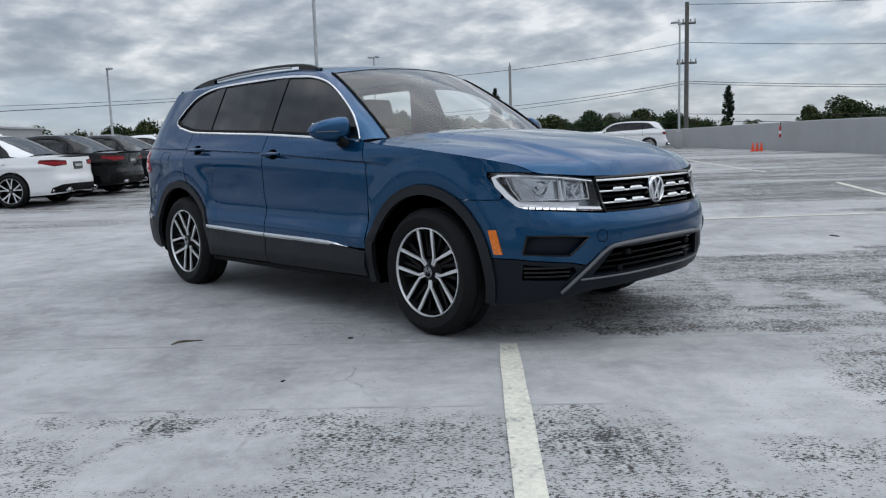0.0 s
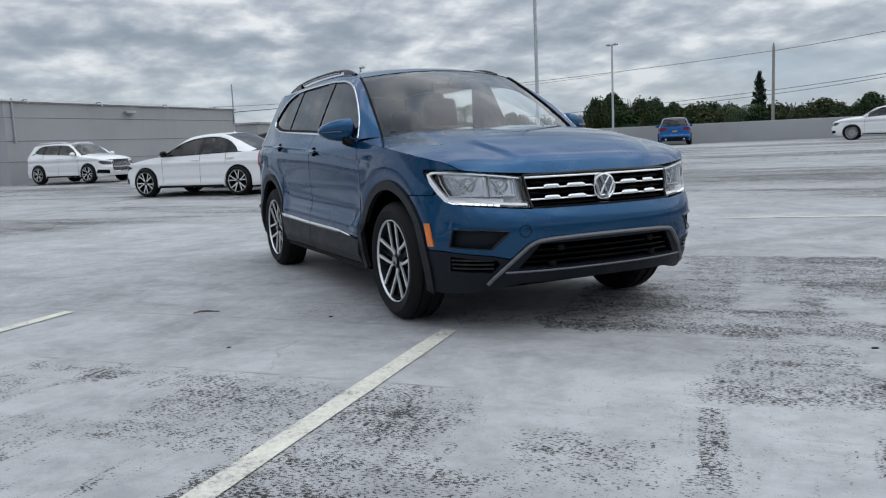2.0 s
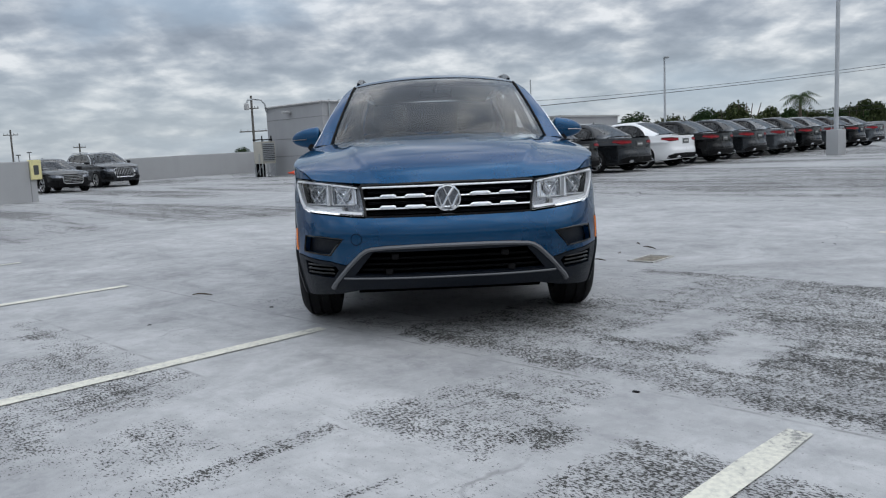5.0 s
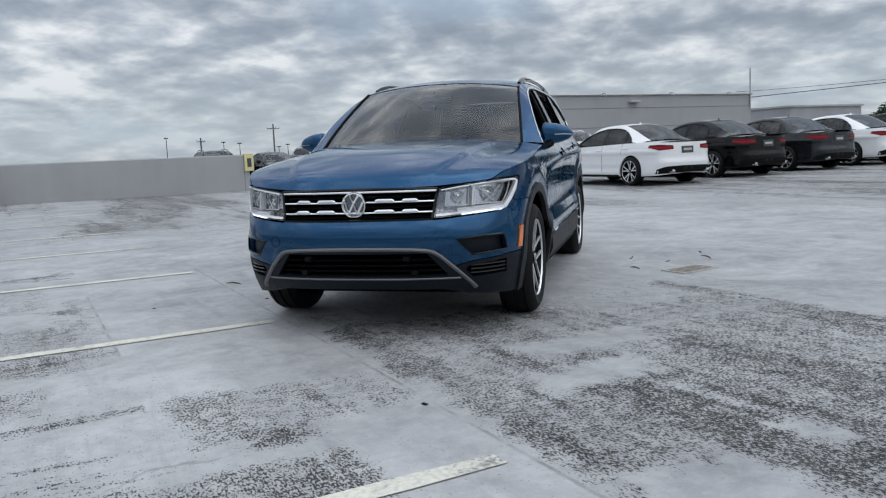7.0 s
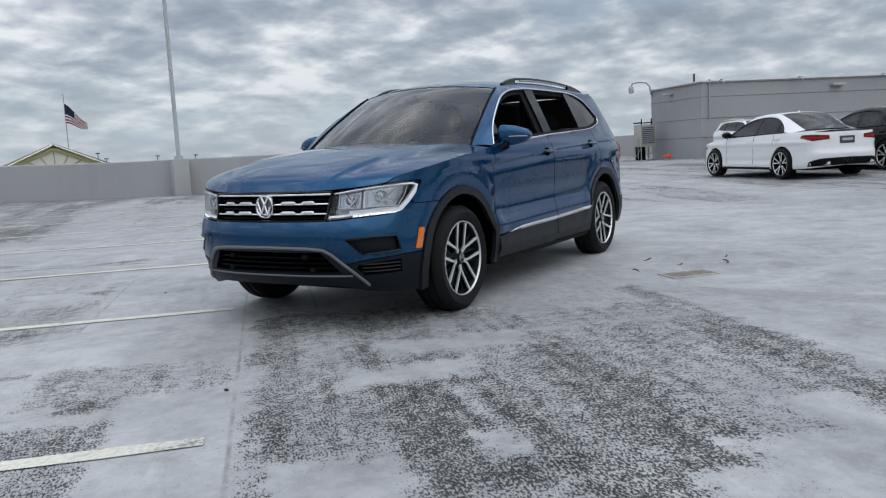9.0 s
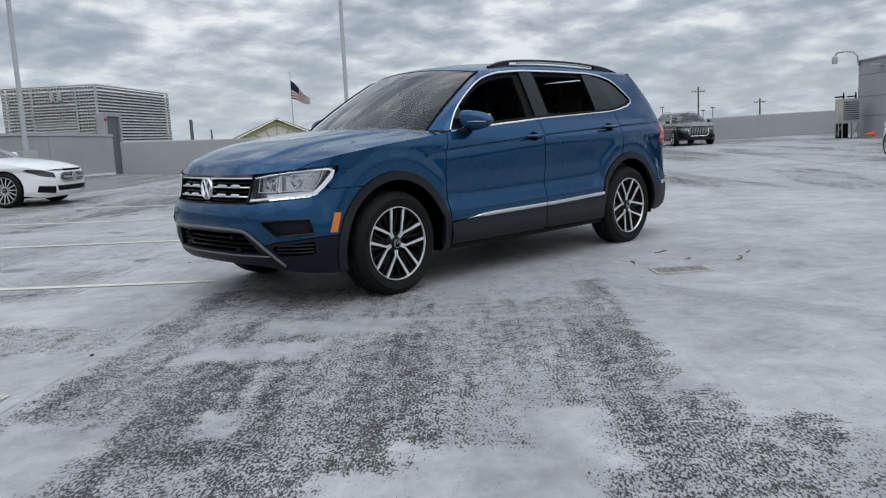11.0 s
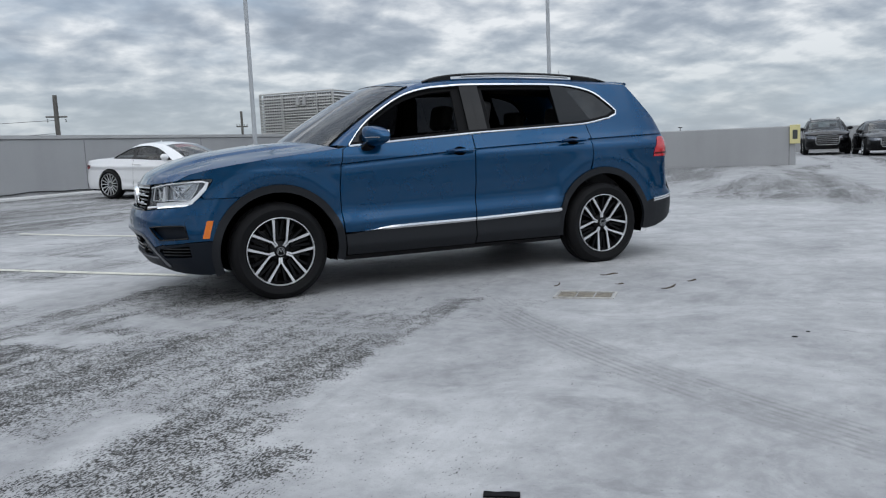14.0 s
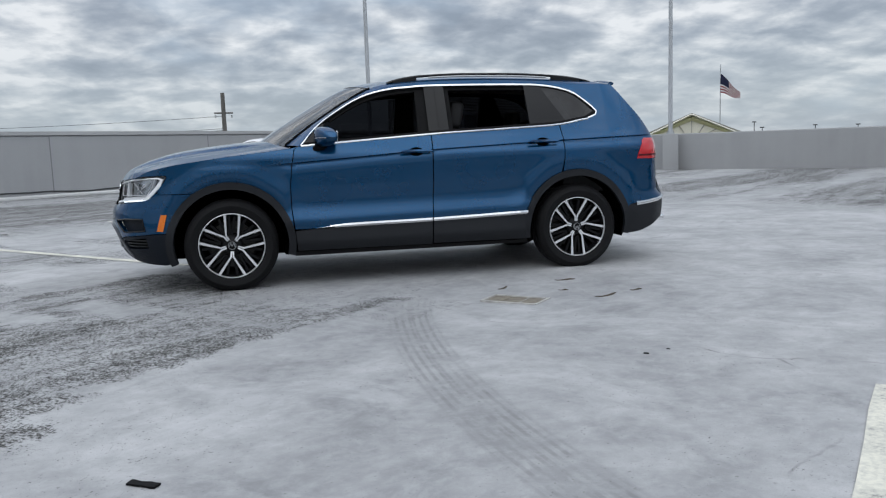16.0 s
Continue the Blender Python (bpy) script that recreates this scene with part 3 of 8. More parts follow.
class Shell:
    """The upright skin of a car: a plan outline from nose to tail, drawn in at each height."""

    def __init__(self, plan, side, front, rear, relief=None):
        c = smooth_curve(plan, 900)
        self.x, self.y = c[:, 0], c[:, 1]
        t = np.gradient(c, axis=0)
        t /= np.linalg.norm(t, axis=1)[:, None]
        self.nx, self.ny = t[:, 1], -t[:, 0]
        self.s = np.concatenate([[0], np.cumsum(np.linalg.norm(np.diff(c, axis=0), axis=1))])
        self.side, self.front, self.rear = table(side), table(front), table(rear)
        self.relief = relief
        self.end = self.s[-1]

    def sx(self, x):
        return float(np.interp(-x, -self.x, self.s))

    def sy(self, y):
        k = int(np.argmax(self.y))
        return math.copysign(float(np.interp(abs(y), self.y[:k], self.s[:k])), y)

    def syr(self, y):
        k = int(np.argmax(self.y))
        return float(np.interp(-abs(y), -self.y[k:], self.s[k:]))

    def at(self, s, z, off=0.0):
        s, z = np.asarray(s, float), np.asarray(z, float)
        a, sg = np.abs(s), np.where(s < 0, -1.0, 1.0)
        x, y = np.interp(a, self.s, self.x), np.interp(a, self.s, self.y)
        nx, ny = np.interp(a, self.s, self.nx), np.interp(a, self.s, self.ny)
        wf, wr, ws = np.maximum(nx, 0) ** 2, np.maximum(-nx, 0) ** 2, np.maximum(ny, 0) ** 2
        ins = wf * self.front(z) + wr * self.rear(z) + ws * self.side(z)
        if self.relief is not None:
            ins = ins + ws * self.relief(x, z)
        ins = ins - off
        return np.stack([x - nx * ins, (y - ny * ins) * sg, z], -1)

    def xz(self, x, z, sg=1, off=0.0):
        return Vector(self.at(sg * self.sx(x), z, off))


def panel(shell, outline, holes=(), step=0.05, off=0.0, flange=0.018, follow=None):
    """A skin panel with turned-in edges: outline and holes in (arc, height); step: its mesh width."""
    sa, sb = step if isinstance(step, tuple) else (step, step)
    step = min(sa, max(sb, 0.02))
    poly = dense(outline, step)
    rings = [poly] + [dense(h, step) for h in holes]
    verts, edges = [], []
    for ring in rings:
        k = len(verts)
        verts += ring
        edges += [(k + i, k + (i + 1) % len(ring)) for i in range(len(ring))]
    arr = np.array(poly)
    lo, hi = arr.min(0), arr.max(0)
    gx, gz = np.meshgrid(np.arange(lo[0] + sa / 2, hi[0], sa), np.arange(lo[1] + sb / 2, hi[1], sb))
    pts = np.stack([gx.ravel(), gz.ravel()], 1)
    if follow is not None:
        line, rows = follow
        col = np.arange(lo[0] + sa / 2, hi[0], sa)
        pts = np.array([(s, line(s) + o) for o in rows for s in col])
    keep = inside(poly, pts)
    for h in rings[1:]:
        keep &= ~inside(h, pts)
    pts = pts[keep]
    rim = np.array(verts)
    if len(pts):
        k = np.array([1 / sa, 1 / sb])
        d = np.min(np.abs(pts[:, None, :] * k - rim[None] * k).sum(2), axis=1)
        pts = pts[d > 0.5]
    allv = [Vector(v) for v in verts] + [Vector(p) for p in pts]
    from_cdt = cdt(allv, edges)
    v2, faces = from_cdt
    v2 = np.array([tuple(v) for v in v2])
    cen = np.array([v2[list(f)].mean(0) for f in faces])
    ok = inside(poly, cen)
    for h in rings[1:]:
        ok &= ~inside(h, cen)
    co = shell.at(v2[:, 0], v2[:, 1], off(v2[:, 1]) if callable(off) else off)
    bm = bmesh.new()
    bv = [bm.verts.new(c) for c in co]
    for f, good in zip(faces, ok):
        if good:
            bm.faces.new([bv[i] for i in f])
    for v in [v for v in bm.verts if not v.link_faces]:
        bm.verts.remove(v)
    bm.normal_update()
    out = sum((f.normal.dot(Vector((f.calc_center_median().x * 0.2, f.calc_center_median().y, 0))) for f in bm.faces), 0.0)
    fronty = abs(np.mean(v2[:, 0])) < 0.2
    if fronty:
        out = sum(f.normal.x for f in bm.faces) * (1 if np.mean(co[:, 0]) > 0 else -1)
    if out < 0:
        bmesh.ops.reverse_faces(bm, faces=bm.faces[:])
    if flange:
        turn_in(bm, flange)
    return bm


def turn_in(bm, depth):
    """Turns the open edges of a sheet inwards, for a shut line or a rim."""
    bm.normal_update()
    border = [e for e in bm.edges if len(e.link_faces) == 1]
    twin = {}
    for v in {v for e in border for v in e.verts}:
        twin[v] = bm.verts.new(v.co - v.normal * depth)
    for e in border:
        e.smooth = False
        f = e.link_faces[0]
        for l in f.loops:
            if l.edge == e:
                a, b = l.vert, l.link_loop_next.vert
                bm.faces.new((b, a, twin[a], twin[b]))
    return bm


def cdt(verts, edges):
    r = delaunay_2d_cdt(verts, edges, [], 0, 1e-6)
    return r[0], r[2]


def bow(edge, crown, n=16, power=2.0, fold=None):
    """A surface across the car from its left edge line; crown: (dx, dz) in the middle, for each edge point."""
    rows = []
    for i, e in enumerate(edge):
        dx, dz = crown[i] if isinstance(crown, list) else crown
        row = []
        for j in range(n + 1):
            v = -1 + 2 * j / n
            k = 1 - abs(v) ** power
            z = e[2] + dz * k
            if fold is not None:
                z += fold(e[0], abs(v))
            row.append((e[0] + dx * k, e[1] * v, z))
        rows.append(row)
    return sheet(rows)


def facing(bm, way):
    bm.normal_update()
    if sum(f.normal.dot(Vector(way)) for f in bm.faces) < 0:
        bmesh.ops.reverse_faces(bm, faces=bm.faces[:])
    return bm


def arc_pts(cx, cz, r, a0, a1, n):
    return [(cx + r * math.cos(radians(a0 + (a1 - a0) * i / n)), cz + r * math.sin(radians(a0 + (a1 - a0) * i / n))) for i in range(n + 1)]

# ---- the roof deck ----
def build_deck():
    bm = bmesh.new()
    cs, ws = np.arange(-47.6, 14.8, 0.5), np.arange(-14.6, 37.6, 0.5)
    rows = [[grid_pt(c, w) for w in ws] for c in cs]
    sheet(rows, bm)
    facing(bm, (0, 0, 1))
    tagged(finish("pavement", bm, DECK, angle=0), "worn pale grey coated rooftop parking deck with dark gritty patches", "parking deck", kind="structure")
    slab = boxed((-48, -38, -0.9), (15, 15, -0.45))
    for v in slab.verts:
        v.co = grid_pt(v.co.x, -v.co.y, v.co.z)
    tagged(finish("floor_slab", slab, PARAPET, smooth=False), "grey concrete slab under the parking deck", "slab", kind="structure")
    g = bmesh.new()
    bmesh.ops.create_grid(g, x_segments=40, y_segments=40, size=2600)
    for v in g.verts:
        v.co.z = -9.0
    tagged(finish("ground", g, GROUND), "distant flat green and grey town ground", "ground", kind="structure")


def wall_run(name, a, b, h, thick, label, away=1, mat=None, cap=0.0, joints=0.0, only=99):
    """A wall on the deck from a to b (c, w), with a coping and upright joints."""
    mat = mat or PARAPET
    A, B = Vector(grid_pt(*a)), Vector(grid_pt(*b))
    d = (B - A)
    L = math.hypot(d.x, d.y)
    e = Vector((d.x, d.y, 0)) / L
    nrm = Vector((-e.y, e.x, 0)) * away
    bm = bmesh.new()
    n = max(2, int(L / 3))
    stations = [A + e * (L * i / n) for i in range(n + 1)]
    prof = [(0, -0.3), (0, h - 0.03), (0.02, h), (thick - 0.02, h), (thick, h - 0.03), (thick, -9.0)]
    rows = []
    for p in stations:
        z0 = deck_z(p.x, p.y)
        rows.append([Vector((p.x, p.y, 0)) + nrm * o + Vector((0, 0, z0 + k)) for o, k in prof])
    sheet(rows, bm)
    for row in (rows[0], rows[-1]):
        bm.faces.new([bm.verts.new(p) for p in row])
    bmesh.ops.recalc_face_normals(bm, faces=bm.faces[:])
    ob = tagged(finish(name, bm, mat, angle=30), label, "parapet wall", kind="structure")
    if joints:
        k = 1
        while k * joints < L - 0.5 and k <= only:
            p = A + e * (k * joints)
            z0 = deck_z(p.x, p.y)
            front = thick if away > 0 else 0.0
            j = boxed((-0.012, front - 0.004, 0.0), (0.012, front + 0.004, h - 0.04))
            m = Matrix.Translation((p.x, p.y, z0)) @ Matrix(((e.x, nrm.x, 0, 0), (e.y, nrm.y, 0, 0), (0, 0, 1, 0), (0, 0, 0, 1)))
            for v in j.verts:
                v.co = m @ v.co
            part("joint", j, JOINT, ob)
            k += 1
    if cap:
        rows = []
        prof = [(-0.03, h), (-0.03, h + cap), (thick + 0.03, h + cap), (thick + 0.03, h)]
        for p in stations:
            z0 = deck_z(p.x, p.y)
            rows.append([Vector((p.x, p.y, 0)) + nrm * o + Vector((0, 0, z0 + k)) for o, k in prof])
        cb = sheet(rows)
        bmesh.ops.recalc_face_normals(cb, faces=cb.faces[:])
        part("coping", cb, COPING, ob, "pale metal coping")
    return ob


def parking_lines():
    lines = []
    for k in range(-6, 7):
        p = Vector((1.86, -0.76)) + Vector((0.735, 0.678)) * (2.78 * k)
        lines.append((p, Vector((0.682, -0.731)), 5.4, "the row"))
    for k in range(0, 12):
        p = Vector((-14.2, 2.4)) + Vector((-0.682, 0.731)) * (3.0 * k - 1.6) + Vector((0.731, 0.682)) * 1.2
        lines.append((p, Vector((-0.731, -0.682)), 5.0, "back"))
    lines += [(Vector((-1.25, 4.42)), Vector((0.70, 0.714)), 6.0, ""), (Vector((-8.9, 20.9)), Vector((0.65, -0.76)), 8.3, ""), (Vector((-0.9, 11.7)), Vector((0.57, -0.82)), 5.0, "")]
    for p, d, L, g in lines:
        bm = bmesh.new()
        nrm = Vector((-d.y, d.x))
        n = max(2, int(L / 0.35))
        rnd = random.Random(int(p.x * 37 + p.y * 11))
        rows = []
        for i in range(n + 1):
            q = p + d * (L * i / n)
            wv = 0.052 + rnd.uniform(-0.003, 0.003)
            if i == 0:
                wv -= 0.008
            rows.append([(q.x + nrm.x * k, q.y + nrm.y * k, deck_z(q.x + nrm.x * k, q.y + nrm.y * k) + 0.005) for k in (-wv, 0, wv)])
        sheet(rows, bm)
        facing(bm, (0, 0, 1))
        tagged(finish("painted_line", bm, LINE), "scuffed off-white painted parking line on the deck", "parking line", "parking lines", kind="structure")


def drain():
    z = deck_z(-0.52, 1.86)
    r = root("floor_drain", "rectangular rusty metal floor drain cover set in the deck", "drain", m=pose(-0.50, 1.90, z + 0.006, 0, 0, 137) @ Matrix.Diagonal((0.88, 0.88, 1, 1)))
    f = bmesh.new()
    for lo, hi in (((-0.24, -0.14, 0), (0.24, -0.12, 0.014)), ((-0.24, 0.12, 0), (0.24, 0.14, 0.014)), ((-0.24, -0.12, 0), (-0.22, 0.12, 0.014)), ((0.22, -0.12, 0), (0.24, 0.12, 0.014))):
        box(f, lo, hi)
    part("frame", f, DRAINRIM, r, smooth=False)
    for i in range(3):
        b = boxed((-0.215 + i * 0.145, -0.115, -0.002), (-0.08 + i * 0.145, 0.115, 0.008), 0.004)
        part("plate", b, RUST, r)


def light_pole(x, y, h, label, heads=2, turn=0.0, base=1.0, z0=None, lean=0.0, wide=0.22, reach=0.5):
    z = deck_z(x, y) if z0 is None else z0
    r = root("street_lamp", label, "street lamp", "deck lamps", m=pose(x, y, z, lean, 0, turn))
    if base:
        bm = boxed((-wide, -wide, -0.1), (wide, wide, base), 0.03, 2)
        part("concrete_base", bm, PARAPET, r, "square grey painted concrete plinth")
        part("base_plate", boxed((-0.13, -0.13, base), (0.13, 0.13, base + 0.03)), GALV, r)
        for sx in (-1, 1):
            for sy in (-1, 1):
                part("bolt", lathe([(0.001, 0.0), (0.016, 0.0), (0.016, 0.07), (0.001, 0.07)], 8, pose(sx * 0.10, sy * 0.10, base + 0.03, 90)), GALV, r)
    part("pole", tube([(0, 0, base), (0, 0, base + 0.3), (0, 0, h * 0.6), (0, 0, h)], [0.075, 0.07, 0.062, 0.05], 16), POLEGREY, r)
    for k in range(heads):
        s = 1 if k == 0 else -1
        hd = bmesh.new()
        box(hd, (0.10, -0.13, h - 0.05), (reach, 0.13, h + 0.05), pose(0, 0, 0, 0, 0, 0 if s > 0 else 180), 0.03, 2)
        part("lamp_head", hd, GALV, r)
        part("bracket", tube([(0, 0, h - 0.03), (0.16 * s, 0, h)], 0.03, 8), POLEGREY, r)


def cone(x, y, tipped=False):
    z = deck_z(x, y)
    m = pose(x, y, z + (0.17 if tipped else 0), 90 if tipped else 0, 0, 40)
    m = m @ Matrix.Diagonal((0.62, 0.62, 0.55, 1))
    r = root("traffic_cone", "orange plastic traffic cone" + (" lying on its side" if tipped else " standing on the deck"), "traffic cone", "cones", m=m)
    part("base", boxed((-0.18, -0.18, 0), (0.18, 0.18, 0.035), 0.012), CONE, r)
    part("body", lathe([(0.13, 0.03), (0.125, 0.05), (0.03, 0.68), (0.001, 0.7)], 20, pose(0, 0, 0, 90)), CONE, r)


def stair_tower():
    """The louvred plant room behind the high wall, with the door beside it."""
    r = root("stair_tower", "louvred grey metal rooftop stair tower with a steel door", "stair tower")
    C = (14.5, 24.0)
    z0, z1 = 1.25, 3.62
    core = bmesh.new()
    a = [grid_pt(C[0] + 0.1, C[1] + 0.1, 0), grid_pt(C[0] + 3.6, C[1] + 0.1, 0), grid_pt(C[0] + 3.6, C[1] + 7.2, 0), grid_pt(C[0] + 0.1, C[1] + 7.2, 0)]
    vs = [core.verts.new((p.x, p.y, -1)) for p in a] + [core.verts.new((p.x, p.y, z1 - 0.06)) for p in a]
    for i in range(4):
        core.faces.new((vs[i], vs[(i + 1) % 4], vs[4 + (i + 1) % 4], vs[4 + i]))
    core.faces.new(vs[4:])
    bmesh.ops.recalc_face_normals(core, faces=core.faces[:])
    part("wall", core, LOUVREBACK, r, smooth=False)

    def slats(p, q, zs, dz, gap):
        d = (q - p)
        L = d.length
        e = d / L
        n = Vector((e.y, -e.x, 0))
        k = int((zs[1] - zs[0]) / gap)
        for i in range(k):
            z = zs[0] + gap * i
            b = bmesh.new()
            pts = [(0.0, z), (0.09, z + 0.01), (0.02, z + dz), (0.0, z + dz)]
            ra = [Vector((p.x, p.y, 0)) + n * o + Vector((0, 0, zz)) for o, zz in pts]
            rb = [v + e * L for v in ra]
            va, vb = [b.verts.new(v) for v in ra], [b.verts.new(v) for v in rb]
            for t in range(4):
                b.faces.new((va[t], va[(t + 1) % 4], vb[(t + 1) % 4], vb[t]))
            b.faces.new(va)
            b.faces.new(vb[::-1])
            bmesh.ops.recalc_face_normals(b, faces=b.faces[:])
            part("slat", b, LOUVRE, r, smooth=False)
    P = Vector(grid_pt(C[0], C[1], 0))
    Q = Vector(grid_pt(C[0], C[1] + 7.3, 0))
    R = Vector(grid_pt(C[0] + 3.7, C[1], 0))
    slats(P, Q, (z0, z1), 0.085, 0.125)
    slats(R, P, (z0, z1), 0.085, 0.125)
    lat = bmesh.new()
    for i in range(31):
        o = P.lerp(R, i / 30.0) + (P - Q).normalized() * 0.075
        tube([o + Vector((0, 0, z0)), o + Vector((0, 0, z1 - 0.02))], 0.014, 4, lat)
    part("lattice", lat, LOUVRE, r, "pale steel lattice", smooth=False)
    part("roof_edge", tube([R + Vector((0, 0, z1)), P + Vector((0, 0, z1)), Q + Vector((0, 0, z1))], 0.04, 4), LOUVRE, r, smooth=False)
    for p in (P, Q, R):
        part("corner_post", tube([(p.x, p.y, z0 - 0.1), (p.x, p.y, z1)], 0.06, 6), LOUVRE, r)
    # framed panel in the short face
    e = (R - P).normalized()
    nn = Vector((-e.y, e.x, 0))
    if nn.dot(Vector((0, 1, 0))) < 0:
        nn = -nn
    for o in (0.75, 2.5):
        part("panel_frame", tube([P + e * o + nn * 0.1 + Vector((0, 0, z0)), P + e * o + nn * 0.1 + Vector((0, 0, z1 - 0.1))], 0.035, 4), LOUVRE, r, smooth=False)
    for zf in (z0 + 0.55, z0 + 1.62):
        part("panel_frame", tube([P + e * 0.75 + nn * 0.1 + Vector((0, 0, zf)), P + e * 2.5 + nn * 0.1 + Vector((0, 0, zf))], 0.035, 4), LOUVRE, r, smooth=False)
    for i in range(9):
        zf = z0 + 0.62 + i * 0.11
        part("panel_slat", tube([P + e * 0.78 + nn * 0.09 + Vector((0, 0, zf)), P + e * 2.47 + nn * 0.09 + Vector((0, 0, zf))], 0.03, 4), LOUVRE, r, smooth=False)
    for o in (1.36, 1.68):
        plate = bmesh.new()
        tube([P + e * o + nn * 0.12 + Vector((0, 0, z0 + 1.80)), P + e * o + nn * 0.12 + Vector((0, 0, z0 + 2.15))], 0.09, 4, plate)
        part("sign_bar", plate, COPING, r, "pale sign bar", smooth=False)
    # door beside the corner
    D = Vector(grid_pt(C[0] - 0.35, C[1] - 0.1, 0))
    E2 = Vector(grid_pt(C[0] - 0.35, C[1] + 1.1, 0))
    e = (E2 - D).normalized()
    n = Vector((e.y, -e.x, 0))
    if n.y < 0:
        n = -n
    mm = Matrix.Translation(D) @ Matrix(((e.x, n.x, 0, 0), (e.y, n.y, 0, 0), (0, 0, 1, 0), (0, 0, 0, 1)))
    fr = bmesh.new()
    box(fr, (-0.1, -0.35, -0.2), (0.0, 0.05, 2.5), mm)
    box(fr, (1.1, -0.35, -0.2), (1.25, 0.05, 2.5), mm)
    box(fr, (0.0, -0.35, 2.38), (1.1, 0.05, 2.5), mm)
    bmesh.ops.recalc_face_normals(fr, faces=fr.faces[:])
    part("door_frame", fr, BUILDING, r, smooth=False)
    dr = boxed((0.02, -0.08, 0.02), (1.08, -0.02, 2.36), m=mm)
    bmesh.ops.recalc_face_normals(dr, faces=dr.faces[:])
    door = part("door", dr, DOORGREY, r, "dark grey steel door", smooth=False)
    part("door_handle", tube([mm @ Vector((0.12, 0.0, 1.0)), mm @ Vector((0.12, 0.05, 1.0)), mm @ Vector((0.26, 0.05, 1.0))], 0.014, 8), SATIN, door)
    part("alarm_lamp", lathe([(0.001, 0.08), (0.06, 0.06), (0.07, 0.0)], 12, mm @ pose(-0.3, 0.1, 2.25)), REDTANK, r)


def big_building():
    r = root("building_block", "low grey rendered rooftop building with wall joints and floodlights", "building")
    c0, c1, w0, w1, h = -16.3, -30.6, 23.55, 27.9, 3.27
    bm = bmesh.new()
    base = [grid_pt(c0, w0, -0.5), grid_pt(c1, w0, -0.5), grid_pt(c1, w1, -0.5), grid_pt(c0, w1, -0.5)]
    vs = [bm.verts.new(p) for p in base] + [bm.verts.new((p.x, p.y, h)) for p in base]
    for i in range(4):
        bm.faces.new((vs[i], vs[(i + 1) % 4], vs[4 + (i + 1) % 4], vs[4 + i]))
    bm.faces.new(vs[4:])
    bmesh.ops.recalc_face_normals(bm, faces=bm.faces[:])
    part("wall", bm, BUILDING, r, smooth=False)
    cp = bmesh.new()
    corner = [grid_pt(c0 + 0.05, w0 - 0.05, h), grid_pt(c1 - 0.05, w0 - 0.05, h), grid_pt(c1 - 0.05, w1, h), grid_pt(c0 + 0.05, w1, h)]
    for a, b in zip(corner, corner[1:] + corner[:1]):
        tube([a, b], 0.05, 4, cp)
    part("coping", cp, COPING, r, "pale metal roof edge", smooth=False)
    for z in (1.0, 1.78, 2.66):
        j = bmesh.new()
        tube([grid_pt(c0 + 0.004, w1, z), grid_pt(c0 + 0.004, w0 - 0.004, z), grid_pt(c1, w0 - 0.004, z)], 0.012, 4, j)
        part("joint", j, JOINT, r, smooth=False)
    for k in (0.8, 4.5, 8.6, 12.5):
        p = grid_pt(c0 - k, w0 - 0.03, h - 0.03)
        hook = tube([p, p + Vector((0.1, 0.1, 0.1)), p + Vector((0.25, 0.22, 0.08)), p + Vector((0.3, 0.26, -0.08))], 0.025, 6)
        part("overflow_pipe", hook, GALV, r)
    for k in (6.4, -0.01):
        p = grid_pt(c0 - k, w0 - 0.12 if k > 0 else w0 + 2.6, h - 0.32)
        if k < 0:
            p = grid_pt(c0 + 0.12, w0 + 2.4, h - 0.32)
        fl = boxed((-0.3, -0.12, -0.05), (0.3, 0.12, 0.06), 0.03, 2, Matrix.Translation(p) @ pose(0, 0, 0, 0, 0, 133))
        part("floodlight", fl, COPING, r, "white wall floodlight")
    for k, zlo in ((0.35, 1.7), (14.2, 2.5)):
        p = grid_pt(c0 - k, w0 - 0.05, 0)
        part("conduit", tube([(p.x, p.y, zlo), (p.x, p.y, h + (0.1 if k < 1 else 1.3))], 0.035, 6), GALV, r)
    p = grid_pt(c0 + 0.05, w1 - 0.1, h - 0.2)
    arm = tube([p, p + Vector((0.02, -0.04, 0.38)), p + Vector((0.08, -0.2, 0.58)), p + Vector((0.2, -0.5, 0.62)), p + Vector((0.3, -0.78, 0.58)), p + Vector((0.32, -0.84, 0.42))], 0.04, 8)
    part("camera_arm", arm, GALV, r)
    part("dome_camera", lathe([(0.001, -0.2), (0.1, -0.14), (0.13, 0.0), (0.11, 0.14), (0.001, 0.16)], 12, Matrix.Translation(p + Vector((0.32, -0.84, 0.28))) @ pose(0, 0, 0, -90)), COPING, r)
    # second block behind it
    r2 = root("building_block", "small grey rendered block standing behind the deck", "building")
    p = Vector((-50.5, 10.6, 0))
    bb = boxed((-3.4, -2, -9), (3.4, 2, 2.75), m=Matrix.Translation(p) @ pose(0, 0, 0, 0, 0, 133))
    part("wall", bb, BUILDING, r2, smooth=False)
    part("coping", boxed((-3.5, -2.1, 2.75), (3.5, 2.1, 2.86), m=Matrix.Translation(p) @ pose(0, 0, 0, 0, 0, 133)), COPING, r2, smooth=False)
    vent = boxed((-0.5, -2.3, 1.35), (0.3, -2.05, 1.75), m=Matrix.Translation(p) @ pose(0, 0, 0, 0, 0, 133))
    part("vent", vent, MATTBLACK, r2, smooth=False)


